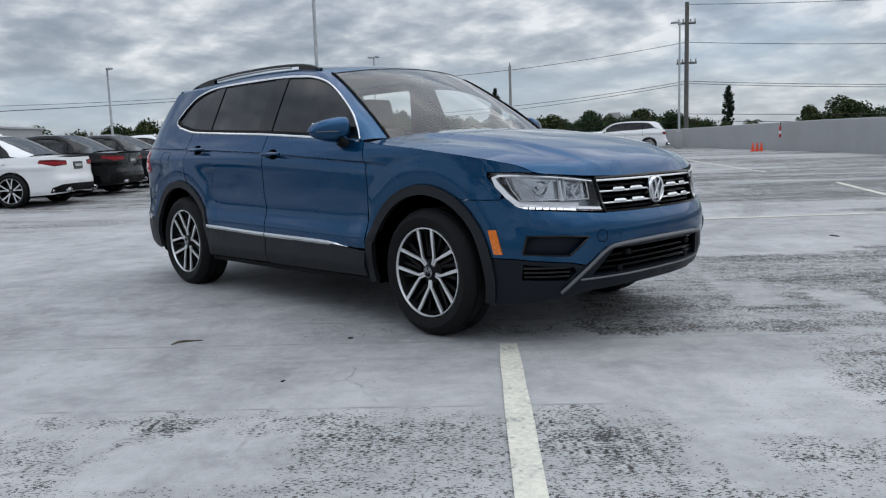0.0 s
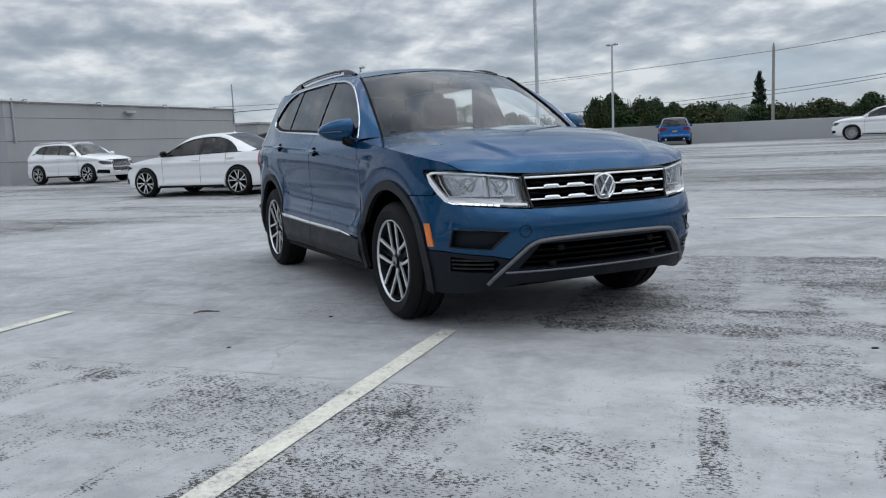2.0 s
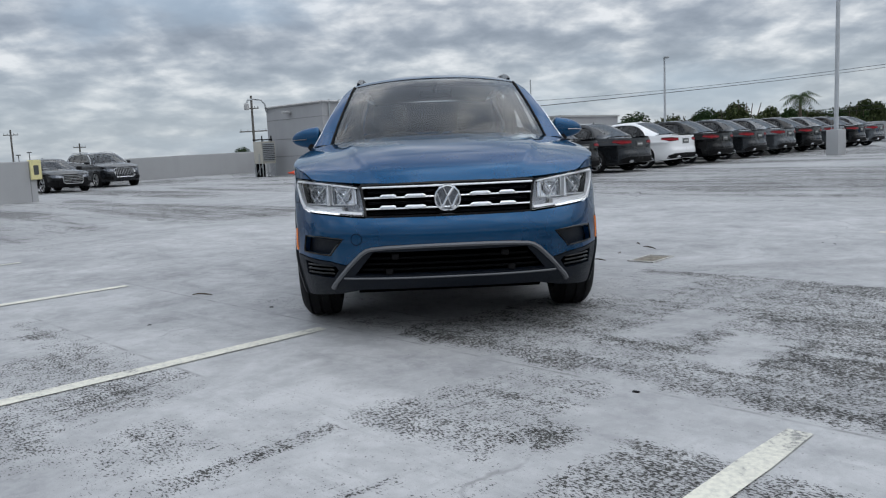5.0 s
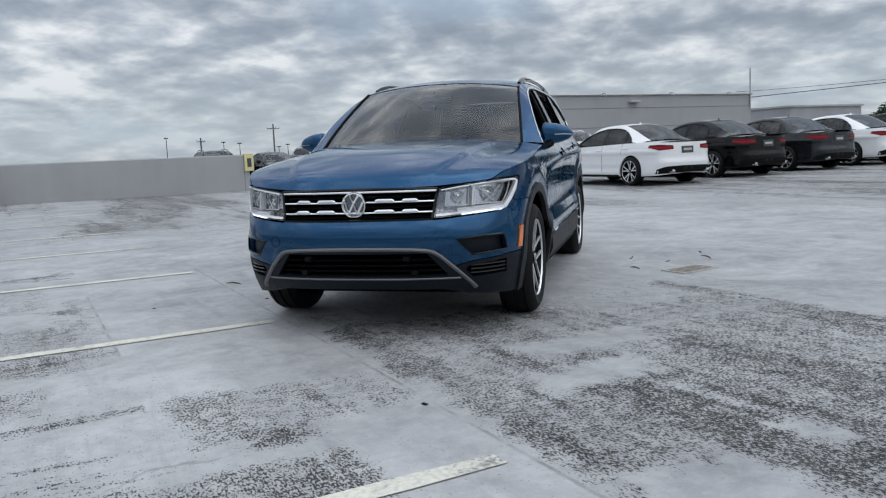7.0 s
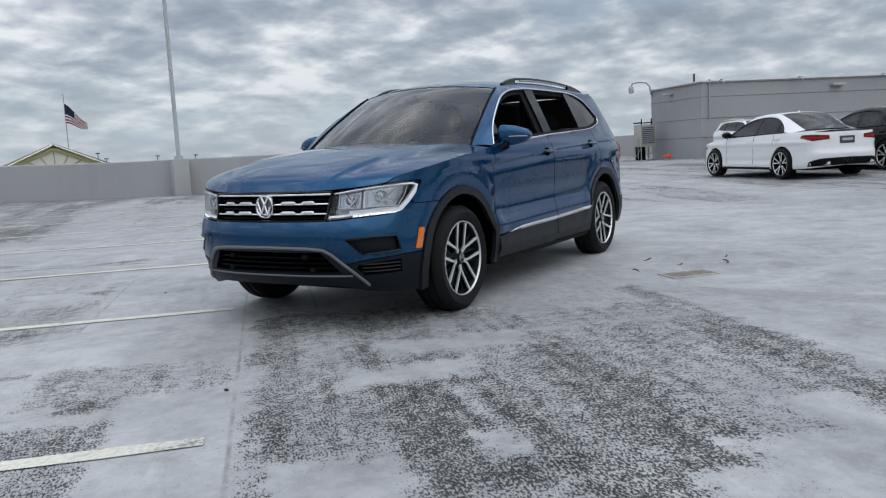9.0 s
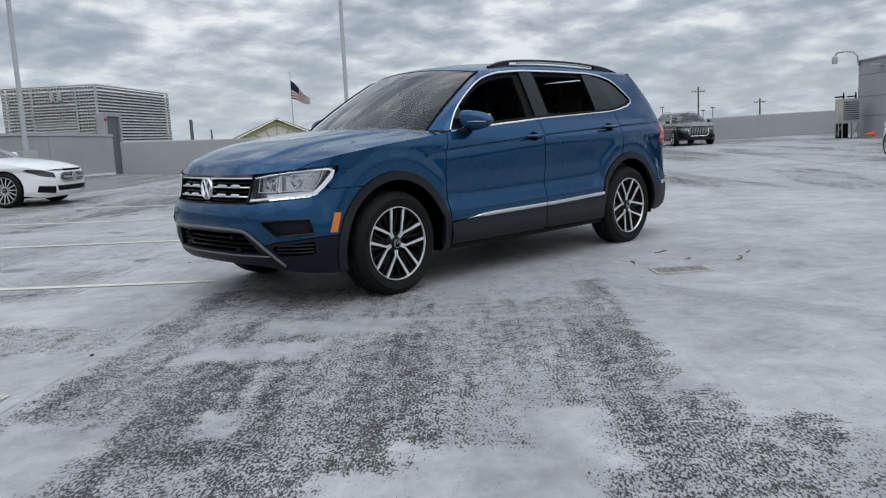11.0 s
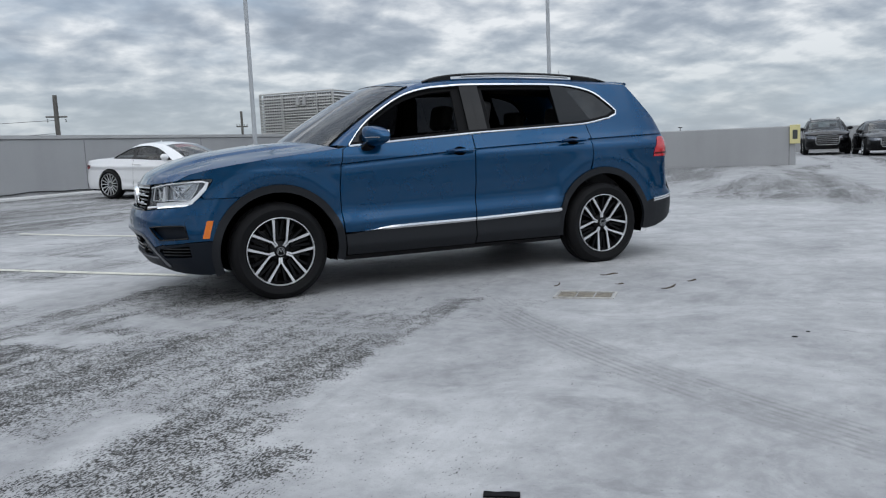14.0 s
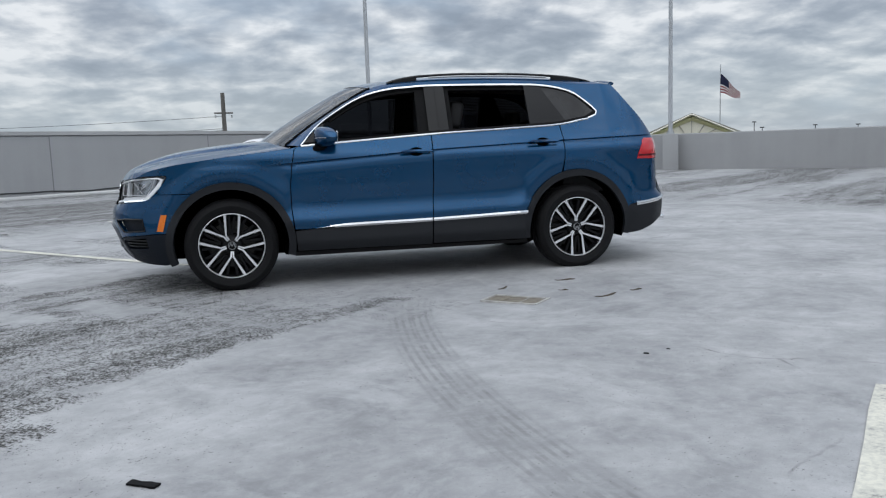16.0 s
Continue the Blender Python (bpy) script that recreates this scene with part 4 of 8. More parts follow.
def hvac():
    r = root("air_conditioner", "beige rooftop air conditioning unit on a metal stand", "air conditioner", m=Matrix.Translation(grid_pt(-15.45, 26.95)) @ pose(0, 0, 0, 0, 0, 43) @ Matrix.Diagonal((0.60, 0.60, 0.8, 1)))
    body = part("casing", boxed((-0.55, -0.6, 0.75), (0.55, 0.6, 2.0), 0.03, 2), HVACBEIGE, r)
    part("fan_grille", boxed((0.555, -0.5, 0.9), (0.575, 0.5, 1.9)), GALV, body, smooth=False)
    for i in range(9):
        part("fin", boxed((0.576, -0.5, 0.95 + i * 0.105), (0.60, 0.5, 0.98 + i * 0.105)), MATTBLACK, body, smooth=False)
    for sx in (-0.5, 0.5):
        for sy in (-0.55, 0.55):
            part("leg", boxed((sx - 0.03, sy - 0.03, 0), (sx + 0.03, sy + 0.03, 0.75)), GALV, r, smooth=False)
    for sy in (-0.55, 0.55):
        part("brace", tube([(-0.5, sy, 0.1), (0.5, sy, 0.7)], 0.02, 6), GALV, r)
    part("pipe", tube([(0.3, -0.7, 0.1), (0.3, -0.7, 1.2), (0.2, -0.6, 1.3)], 0.03, 8), GALV, r)
    for sy in (-0.6, 0.2):
        part("roof_rail", boxed((-0.6, sy, 2.06), (0.75, sy + 0.07, 2.13)), MATTBLACK, r, smooth=False)
        part("rail_post", boxed((0.62, sy, 1.98), (0.69, sy + 0.07, 2.3)), MATTBLACK, r, smooth=False)
    part("side_duct", boxed((-0.95, -0.35, 0.0), (-0.58, 0.35, 1.95), 0.02), MATTBLACK, r, "dark riser beside the casing")


def wall_boxes():
    """Charger boxes and cables on the far parapet beside the lamp."""
    for k, w in enumerate((7.2, 8.3, 9.4, 13.2, 14.3)):
        p = grid_pt(-46.95, w, 0)
        z = deck_z(p.x, p.y)
        r = root("wall_box", "dark electrical wall box with hanging cable on the parapet", "electrical box", "boxes on the parapet", m=Matrix.Translation((p.x, p.y, z)) @ pose(0, 0, 0, 0, 0, 133))
        part("casing", boxed((-0.14, -0.14, 0.75), (0.0, 0.14, 1.1), 0.02), MATTBLACK if k != 2 else GALV, r)
        part("cable", tube([(-0.1, 0, 0.75), (-0.14, 0.05, 0.5), (-0.12, 0.25, 0.3), (-0.1, 0.45, 0.45), (-0.08, 0.6, 0.8)], 0.025, 6), WIRE, r)


def extinguisher():
    p = grid_pt(-30.0, -13.9, 0)
    z = deck_z(p.x, p.y)
    r = root("fire_extinguisher", "red fire extinguisher hung on the parapet wall", "fire extinguisher", m=Matrix.Translation((p.x, p.y, z)) @ pose(0, 0, 0, 0, 0, 133))
    part("tank", lathe([(0.001, 0), (0.08, 0.01), (0.09, 0.05), (0.09, 0.45), (0.05, 0.55), (0.001, 0.56)], 14, pose(-0.0, -0.12, 0.55, 90)), REDTANK, r)
    part("valve", boxed((-0.03, -0.15, 1.1), (0.03, -0.09, 1.22), 0.01), MATTBLACK, r)
    part("label_band", lathe([(0.092, 0.16), (0.092, 0.3)], 14, pose(0, -0.12, 0.55, 90)), WHITESTRIPE, r)


def yellow_sign():
    p = grid_pt(-3.62, 20.78, 0)
    z = deck_z(p.x, p.y)
    r = root("wall_sign", "pale yellow sign panel at the end of the low wall", "sign", m=Matrix.Translation((p.x, p.y, z)) @ pose(0, 0, 0, 0, 0, 133))
    part("panel", boxed((-0.16, -0.13, 0.66), (0.14, 0.13, 1.24), 0.01), YELLOW, r)
    part("printed_bar", boxed((-0.08, -0.134, 0.80), (0.06, -0.131, 1.08)), PLATE, r, smooth=False)


def tree(x, y, h, spread, mat, seed, n=11000):
    rnd = random.Random(seed)
    r = root("tree", "dense dark green broadleaf tree beyond the parapet", "tree", "trees behind the deck", m=pose(x, y, -9))
    bm = tube([(0, 0, 0), (0.1, 0, h * 0.25), (0.0, 0.2, h * 0.5)], [0.35, 0.28, 0.2], 8)
    for k in range(6):
        a = k * 1.05 + rnd.random()
        tube([(0, 0.1, h * (0.3 + 0.03 * k)), (math.cos(a) * spread * 0.3, math.sin(a) * spread * 0.3, h * 0.6), (math.cos(a) * spread * 0.6, math.sin(a) * spread * 0.6, h * 0.78)], [0.16, 0.1, 0.04], 6, bm)
    part("trunk", bm, BARK, r)
    lobes = []
    for k in range(13):
        a, q = rnd.uniform(0, 6.28), math.sqrt(rnd.random()) * 0.75
        lobes.append((math.cos(a) * spread * q, math.sin(a) * spread * q, h * (0.88 - 0.36 * q * q - rnd.random() * 0.22), spread * rnd.uniform(0.28, 0.46)))
    verts, faces = [], []
    for i in range(n):
        lx, ly, lz, lr = lobes[i % len(lobes)]
        v = Vector((rnd.gauss(0, 1), rnd.gauss(0, 1), rnd.gauss(0, 0.8))).normalized() * lr * rnd.uniform(0.45, 1.06)
        c = Vector((lx, ly, lz)) + Vector((v.x, v.y, v.z * 0.75))
        s = rnd.uniform(0.09, 0.23)
        q = Euler((rnd.uniform(0, 6), rnd.uniform(0, 6), rnd.uniform(0, 6))).to_matrix()
        k = len(verts)
        leaf = [q @ Vector(o) for o in ((-s, -s * 0.5, 0), (s * 0.2, -s * 0.6, 0.08), (s, 0.1 * s, 0), (0, s * 0.7, -0.06))]
        verts += [c + Vector((o.x, o.y, o.z * 0.55)) for o in leaf]
        faces.append((k, k + 1, k + 2, k + 3))
    me = bpy.data.meshes.new("crown")
    me.from_pydata(verts, [], faces)
    me.materials.append(mat)
    share("crown", me, r)
    return r


def pine(x, y, h, wide=1.2, slim=0.5):
    rnd = random.Random(5)
    r = root("tree", "tall narrow dark pine tree behind the parapet", "tree", m=pose(x, y, -9))
    part("trunk", tube([(0, 0, 0), (0, 0, h)], [0.3, 0.04], 8), BARK, r)
    verts, faces = [], []
    for i in range(46):
        z = h * (0.36 + 0.63 * i / 46)
        L = wide * (slim + (1 - slim) * (1 - i / 46)) * min(1.0, (47 - i) / 7) * rnd.uniform(0.8, 1.15)
        for k in range(9):
            a = rnd.uniform(0, 6.28)
            for t in range(7):
                f = (t + rnd.random()) / 7
                c = Vector((math.cos(a) * L * f, math.sin(a) * L * f, z + 0.3 * f * f + rnd.uniform(-0.15, 0.15)))
                q = Euler((rnd.uniform(0, 6), rnd.uniform(0, 6), rnd.uniform(0, 6))).to_matrix()
                s = rnd.uniform(0.14, 0.3)
                n = len(verts)
                verts += [c + q @ Vector((-s, 0, 0)), c + q @ Vector((0, -s * 0.4, 0)), c + q @ Vector((s, 0, 0)), c + q @ Vector((0, s * 0.4, 0))]
                faces.append((n, n + 1, n + 2, n + 3))
    me = bpy.data.meshes.new("crown")
    me.from_pydata(verts, [], faces)
    me.materials.append(PINE)
    share("crown", me, r)


def palm(x, y, h, size, seed):
    rnd = random.Random(seed)
    r = root("palm_tree", "palm tree with drooping green fronds behind the parapet", "palm tree", "palms", m=pose(x, y, -9))
    part("trunk", tube([(0, 0, 0), (0.15, 0, h * 0.5), (0, 0, h)], [0.22, 0.16, 0.13], 8), BARK, r)
    for k in range(17):
        a = k * 2.4 + rnd.uniform(-0.2, 0.2)
        rise = rnd.uniform(-0.1, 0.9)
        b = bmesh.new()
        last = None
        for t in range(13):
            f = t / 12
            rad = size * f
            p = Vector((math.cos(a) * rad, math.sin(a) * rad, h + rise * size * f - size * 0.85 * f * f))
            side = Vector((-math.sin(a), math.cos(a), 0))
            if t:
                wd = size * 0.34 * math.sin(math.pi * min(1, f * 0.9 + 0.08))
                for s in (-1, 1):
                    b.faces.new([b.verts.new(v) for v in (last, last * 0.45 + p * 0.55, p + side * s * wd + Vector((0, 0, -wd * 0.6)))])
            last = p
        part("frond", b, FROND, r, smooth=False)


def utility_pole(x, y, h, label, mat, arms=(), square=False, thick=1.0, hung=False):
    r = root("utility_pole", label, "utility pole", "utility poles", m=pose(x, y, -9))
    part("pole", tube([(0, 0, 0), (0, 0, h - 0.5), (0, 0, h)], [0.24 * thick, 0.175 * thick, 0.03 if square else 0.17 * thick], 4 if square else 10), mat, r)
    for z, half, turn in arms:
        d = Vector((math.cos(radians(turn)), math.sin(radians(turn)), 0))
        part("crossarm", tube([d * -half + Vector((0, 0, z)), d * half + Vector((0, 0, z))], 0.09, 4), mat, r)
        for k in ((-0.85, 0.85) if hung else (-0.9, -0.4, 0.4, 0.9)):
            part("insulator", lathe([(0.001, 0.35), (0.08, 0.3), (0.05, 0.2), (0.09, 0.1), (0.04, 0)], 8, Matrix.Translation(d * half * k + Vector((0, 0, z - 0.55 if hung else z + 0.05))) @ pose(0, 0, 0, 90)), GALV, r)
    return r


def cable(a, b, sag, label="thin black overhead power line"):
    a, b = Vector(a), Vector(b)
    pts = [a.lerp(b, t / 24) - Vector((0, 0, sag * 4 * (t / 24) * (1 - t / 24))) for t in range(25)]
    tagged(finish("power_line", tube(pts, 0.022, 4), WIRE), label, "power line", "power lines")


def flag_pole():
    p = Vector((-83.4, -125.6, 0))
    r = root("flagpole", "tall flagpole with a waving striped flag", "flagpole", m=pose(p.x, p.y, -9))
    part("pole", tube([(0, 0, 0), (0, 0, 23.4)], [0.14, 0.06], 8), POLEGREY, r)
    right = Vector((-0.86, 0.5, 0))
    z1, fw, fh = 21.7, 3.5, 3.5

    def pt(u, v):
        s = math.sin(u * 5.0 + v) * 0.22
        return right * (u * fw) + Vector((0.5, 0.86, 0)) * s + Vector((0, 0, z1 - v * fh * (1 - 0.70 * u) - u * 3.7 + 0.14 * math.sin(u * 7)))
    for i in range(13):
        u0 = 0.42 if i < 7 else 0.0
        b = sheet([[pt(u0 + (1 - u0) * t / 12, v / 13) for t in range(13)] for v in (i, i + 1)])
        part("flag_stripe", b, FLAGRED if i % 2 == 0 else FLAGWHITE, r)
    b = sheet([[pt(0.42 * t / 8, v * 7 / 13 / 4) for t in range(9)] for v in range(5)])
    part("flag_canton", b, FLAGBLUE, r)


def gable_house():
    d = Vector((-0.51, -0.86, 0))
    right = Vector((-0.86, 0.51, 0))
    c = Vector((-55.2, -87.9, 0))
    r = root("house", "distant house with a cream timbered gable and pale yellow trim", "house")
    b = bmesh.new()
    half, zb, zt = 6.4, 1.27, 4.15
    f = [c - right * half + Vector((0, 0, zb)), c + right * half + Vector((0, 0, zb)), c + Vector((0, 0, zt))]
    g = [p + d * 14 for p in f]
    low = [Vector((p.x, p.y, -9)) for p in (f[0], f[1], g[1], g[0])]
    b.faces.new([b.verts.new(p) for p in (low[0], low[1], f[1], f[2], f[0])])
    b.faces.new([b.verts.new(p) for p in (low[1], low[2], g[1], f[1])])
    b.faces.new([b.verts.new(p) for p in (low[3], low[0], f[0], g[0])])
    part("wall", b, GABLE, r, smooth=False)
    up = Vector((0, 0, 0.2))
    rf = bmesh.new()
    for a0, a1 in ((f[0], g[0]), (f[1], g[1])):
        o = (a0 - c).normalized() * 0.9 + Vector((0, 0, -0.38))
        e0, e1 = a0 + o - d * 0.7, a1 + o
        t0, t1 = f[2] - d * 0.7, g[2]
        lo = [e0, e1, t1, t0]
        vs = [rf.verts.new(p) for p in lo] + [rf.verts.new(p + up) for p in lo]
        for q in ((0, 1, 2, 3), (4, 5, 6, 7), (0, 1, 5, 4), (1, 2, 6, 5), (2, 3, 7, 6), (3, 0, 4, 7)):
            rf.faces.new([vs[i] for i in q])
    bmesh.ops.recalc_face_normals(rf, faces=rf.faces[:])
    part("roof", rf, ROOFING, r, smooth=False)
    for k in (-0.55, -0.28, 0, 0.28, 0.55):
        p0 = c + right * half * k * 0.35 + Vector((0, 0, zb)) - d * 0.1
        p1 = c + right * half * k + Vector((0, 0, zb + (zt - zb) * (1 - abs(k)) * 0.92)) - d * 0.1
        part("timber", tube([p0, p1], 0.06, 4), TIMBER, r, smooth=False)
    for s in (-1, 1):
        e0 = c + right * (half * 1.02 * s) + Vector((0, 0, zb - 0.1)) - d * 0.12
        e1 = c + Vector((0, 0, zt - 0.42)) - d * 0.12
        part("border_board", tube([e0, e1], 0.34, 4), YELLOWTRIM, r, smooth=False)
        f0, f1 = c + right * (half * 1.1 * s) + Vector((0, 0, zb - 0.3)) - d * 0.75, c + Vector((0, 0, zt + 0.02)) - d * 0.75
        part("bargeboard", tube([f0, f1], 0.10, 4), GABLE, r, smooth=False)


LOUVRE = plain("louvre_metal", (0.50, 0.50, 0.49), 0.5, 0.2, vary=0.1)
# wall behind the slats: a darker grey carries the shade between them
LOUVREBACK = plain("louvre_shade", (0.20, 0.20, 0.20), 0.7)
DOORGREY = plain("door_grey", (0.10, 0.105, 0.115), 0.5)
JOINT = plain("wall_joint", (0.20, 0.20, 0.205), 0.8)
HVACBEIGE = plain("hvac_casing", (0.42, 0.40, 0.35), 0.6, vary=0.2)

build_deck()
wall_run("wall_ramp_guard", (-3.62, 20.73), (13.15, 22.75), 1.21, 0.25, "low grey painted concrete guard wall beside the ramp", -1, joints=0.17, only=1)
wall_run("wall_high", (14.3, 24.1), (14.3, -14.4), 1.465, 0.25, "high grey painted concrete wall with a pale coping", 1, cap=0.09, joints=4.75)
wall_run("kerb_high_wall", (14.06, 23.6), (14.06, -13.9), 0.07, 0.23, "low white painted kerb along the high wall", 1, mat=KERBWHITE)
wall_run("wall_far", (14.3, 37.0), (-47.2, 37.0), 1.2, 0.25, "long grey painted concrete parapet behind parked cars", -1)
wall_run("wall_back", (-47.2, -14.2), (-47.2, 37.0), 1.2, 0.25, "long grey painted concrete parapet in front of trees", 1)
wall_run("wall_side", (14.3, -14.0), (-47.2, -14.0), 1.22, 0.25, "grey painted concrete parapet beside the e-car and cones", -1)
parking_lines()
drain()
big_building()
stair_tower()
hvac()
wall_boxes()
extinguisher()
yellow_sign()
light_pole(-19.83, 13.81, 9.9, "tall grey deck lamp on a square concrete plinth", 2, 30, base=0.84)
light_pole(-33.72, 28.12, 6.1, "grey twin-headed deck lamp beside the parapet", 2, 20, wide=0.18, reach=0.36)
light_pole(-19.8, 39.9, 7.35, "grey deck lamp with one head beside the parapet", 1, 209)
light_pole(-12.67, -17.66, 11.5, "tall grey lamp on a plinth at the low wall", 2, 60, base=1.22, wide=0.26)
light_pole(-2.77, -19.95, 11.5, "tall grey lamp on a plinth at the high wall", 2, 10)
light_pole(-39.8, 14.3, 5.35, "slim grey deck lamp with one head", 1, 0, 0.6)
for q in ((-10.55, 29.9), (-10.40, 29.97), (-10.71, 29.83)):
    cone(*q)
cone(-29.9, 27.2, True)
cone(-28.3, -5.45, True)


def litter():
    """Twigs, a dead leaf and a scrap of rubber on the deck."""
    for x, y, L, turn, bend in ((-1.10, 2.06, 0.20, 20, 0.03), (-1.07, 1.40, 0.16, -10, 0.01), (0.47, -1.84, 0.17, 75, 0.04), (-1.35, 2.02, 0.09, 5, 0.01), (-0.55, 1.45, 0.13, 40, 0.02), (-0.93, 1.72, 0.07, -30, 0.01)):
        z = deck_z(x, y) + 0.006
        pts = [(L * (t - 0.5), bend * math.sin(math.pi * t), 0.004 * math.sin(2 * math.pi * t)) for t in (0, 0.25, 0.5, 0.75, 1)]
        b = tube(pts, [0.003, 0.006, 0.006, 0.005, 0.002], 6)
        ob = tagged(finish("twig", b, BARK), "small dry brown twig lying on the deck", "twig", "twigs")
        ob.matrix_basis = pose(x, y, z, 0, 0, turn)
    for x, y, sz in ((3.37, 0.70, 0.016), (-0.59, 3.62, 0.014), (-0.73, 3.58, 0.010), (1.1, -1.2, 0.014), (1.5, -1.9, 0.012)):
        b = boxed((-sz, -sz * 0.6, 0), (sz, sz * 0.6, sz * 0.35), sz * 0.2)
        ob = tagged(finish("pebble", b, MATTBLACK), "tiny dark pebble lying on the deck", "pebble", "pebbles")
        ob.matrix_basis = pose(x, y, deck_z(x, y), 0, 0, x * 70)
    r = bmesh.new()
    rows = [[(-0.055 + 0.11 * i / 6, -0.016 + 0.032 * j / 3 + 0.002 * math.sin(i * 2.0), 0.006 + 0.001 * math.sin(i * 1.3 + j)) for j in range(4)] for i in range(7)]
    sheet(rows, r)
    facing(r, (0, 0, 1))
    turn_in(r, 0.006)
    ob = tagged(finish("rubber_scrap", r, MATTBLACK), "flat black rubber scrap lying on the deck", "scrap")
    ob.matrix_basis = pose(1.61, 4.5, deck_z(1.61, 4.5) + 0.002, 0, 0, -32)


litter()


def wall_hoses():
    """Black hoses lying along the walls."""
    for label, pts in (("thin black hose along the foot of the high wall", [(14.03, 13.0 - 0.5 * k, 0.29 + 0.025 * math.sin(k * 0.8) + 0.012 * math.sin(k * 2.1)) for k in range(31)]),
                       ("black cable sloping down the far parapet", [(-12.5 - 0.46 * k, 36.97, 1.11 - 0.1 * k - 0.12 * math.sin(math.pi * k / 10)) for k in range(11)])):
        tagged(finish("hose", tube([grid_pt(c, w, z) for c, w, z in pts], 0.016, 6), WIRE), label, "hose", "hoses")


wall_hoses()

# ---- trees, poles and town beyond the deck ----
def beyond():
    def polar(deg, d):
        return 5.0 + d * math.cos(radians(deg)), -1.0 + d * math.sin(radians(deg))
    rnd = random.Random(3)
    kinds = [tree(*polar(a, d), h, s, m, i) for i, (a, d, h, s, m) in enumerate((
        (122, 96, 12.4, 3.6, LEAF), (142, 92, 13.4, 4.0, LEAF), (156.5, 100, 12.6, 3.8, LEAF2), (129.5, 110, 12.2, 3.2, LEAF2)))]
    for a, d, k, sc in ((148.5, 95, 3, 1.0), (151, 86, 0, 1.0), (153.5, 92, 1, 0.95), (156, 98, 2, 1.02), (158.6, 90, 3, 1.05), (161, 96, 0, 0.95), (164, 100, 1, 1.05), (167, 105, 2, 1.05), (170, 110, 0, 0.85),
                        (101, 72, 1, 1.02), (98, 70, 0, 1.05), (146.4, 115, 0, 1.0), (-170.4, 120, 3, 1.0), (-171.7, 125, 2, 0.98), (-168, 160, 1, 0.95), (-163, 190, 0, 0.9), (-165, 180, 2, 0.9)):
        t = copy_thing(kinds[k], pose(*polar(a, d), -9, 0, 0, rnd.uniform(0, 360)))
        t.scale = (sc * rnd.uniform(0.9, 1.1), sc * rnd.uniform(0.9, 1.1), sc)
    # belt of rounded crowns: bearing, rise in degrees, half width in degrees
    high = []
    for k in kinds:
        zs = sorted(v.co.z for c in k.children if c.name.startswith("crown") for v in c.data.vertices)
        high.append(zs[int(len(zs) * 0.985)])
    belt = ((109.6, 1.85, 1.9), (118.2, 0.75, 0.8), (119.6, 1.1, 1.3), (122.2, 1.68, 1.8), (125.6, 1.66, 1.5), (127.7, 1.0, 1.0), (129.7, 1.45, 1.7), (131.6, 1.3, 1.4), (133.6, 1.3, 1.3), (136.3, 1.66, 1.8),
            (138.0, 1.5, 1.2), (139.4, 2.1, 1.4), (141.9, 2.6, 1.5), (143.5, 2.3, 1.0), (145.0, 1.1, 0.9), (147.4, 1.1, 1.3), (149.4, 1.62, 1.4), (151.5, 1.15, 1.2), (154.0, 1.3, 1.4), (156.8, 1.8, 1.6), (159.1, 1.55, 1.4),
            (161.5, 1.2, 1.4), (164.5, 1.05, 1.5), (168.0, 1.0, 1.6), (124.0, 1.2, 0.9), (120.8, 1.35, 1.0), (134.9, 1.4, 1.0), (152.8, 1.2, 1.0))
    for a0, e, wide in belt:
        for n in range(4):
            a = a0 + wide * (0.0, -0.75, 0.8, 0.1)[n] + rnd.uniform(-0.1, 0.1)
            d, k = rnd.uniform(90, 108), rnd.randrange(4)
            t = copy_thing(kinds[k], pose(*polar(a, d), -9, 0, 0, rnd.uniform(0, 360)))
            w = max(0.6, wide * 0.56 * (1.0, 0.8, 0.75, 0.95)[n])
            t.scale = (w, w * rnd.uniform(0.9, 1.1), (10 + d * math.tan(radians(e * (1.0, 0.82, 0.78, 0.9)[n]))) / high[k])
    pine(*polar(116.75, 120), 16.8, 0.95, 0.75)
    pine(*polar(132.9, 105), 16.9, 1.7, 0.25)
    palm(*polar(153.2, 82), 13.4, 1.9, 1)
    palm(*polar(134.3, 88), 12.0, 2.3, 2)
    palm(*polar(115.5, 95), 11.3, 1.5, 3)
    palm(*polar(114.6, 95), 10.9, 1.3, 6)
    palm(*polar(113.0, 95), 10.9, 1.4, 4)
    palm(*polar(-171.2, 110), 12.8, 2.0, 5)
    utility_pole(-31.22, 61.65, 21.5, "tall weathered wooden utility pole with crossarms", WOODPOLE, ((19.7, 0.75, 30), (16.3, 0.85, 30)))
    utility_pole(-51.2, 61.2, 18.2, "square tapered concrete utility pole", CONCPOLE, square=True)
    utility_pole(*polar(129.2, 150), 13.6, "distant wooden pole with crossarms", WOODPOLE, ((12.8, 1.6, 40), (12.0, 1.6, 40)))
    utility_pole(*polar(-168.9, 130), 19.7, "tall wooden power pole with two crossarms", WOODPOLE, ((17.7, 1.15, 80), (14.1, 2.3, 80)))
    utility_pole(3.9, -88.0, 17.0, "wooden utility pole behind the high wall", WOODPOLE, ((14.75, 1.05, 10),), thick=1.35, hung=True)
    utility_pole(-21.2, -118.2, 16.5, "slim wooden pole with a short crossarm behind the wall", WOODPOLE, ((14.2, 0.9, 10),))
    utility_pole(-36.3, -75.1, 12.9, "thin wooden pole standing behind the ramp", WOODPOLE)
    utility_pole(*polar(-119.5, 170), 13.4, "distant pole with crossarms", WOODPOLE, ((12.4, 1.8, 60),))
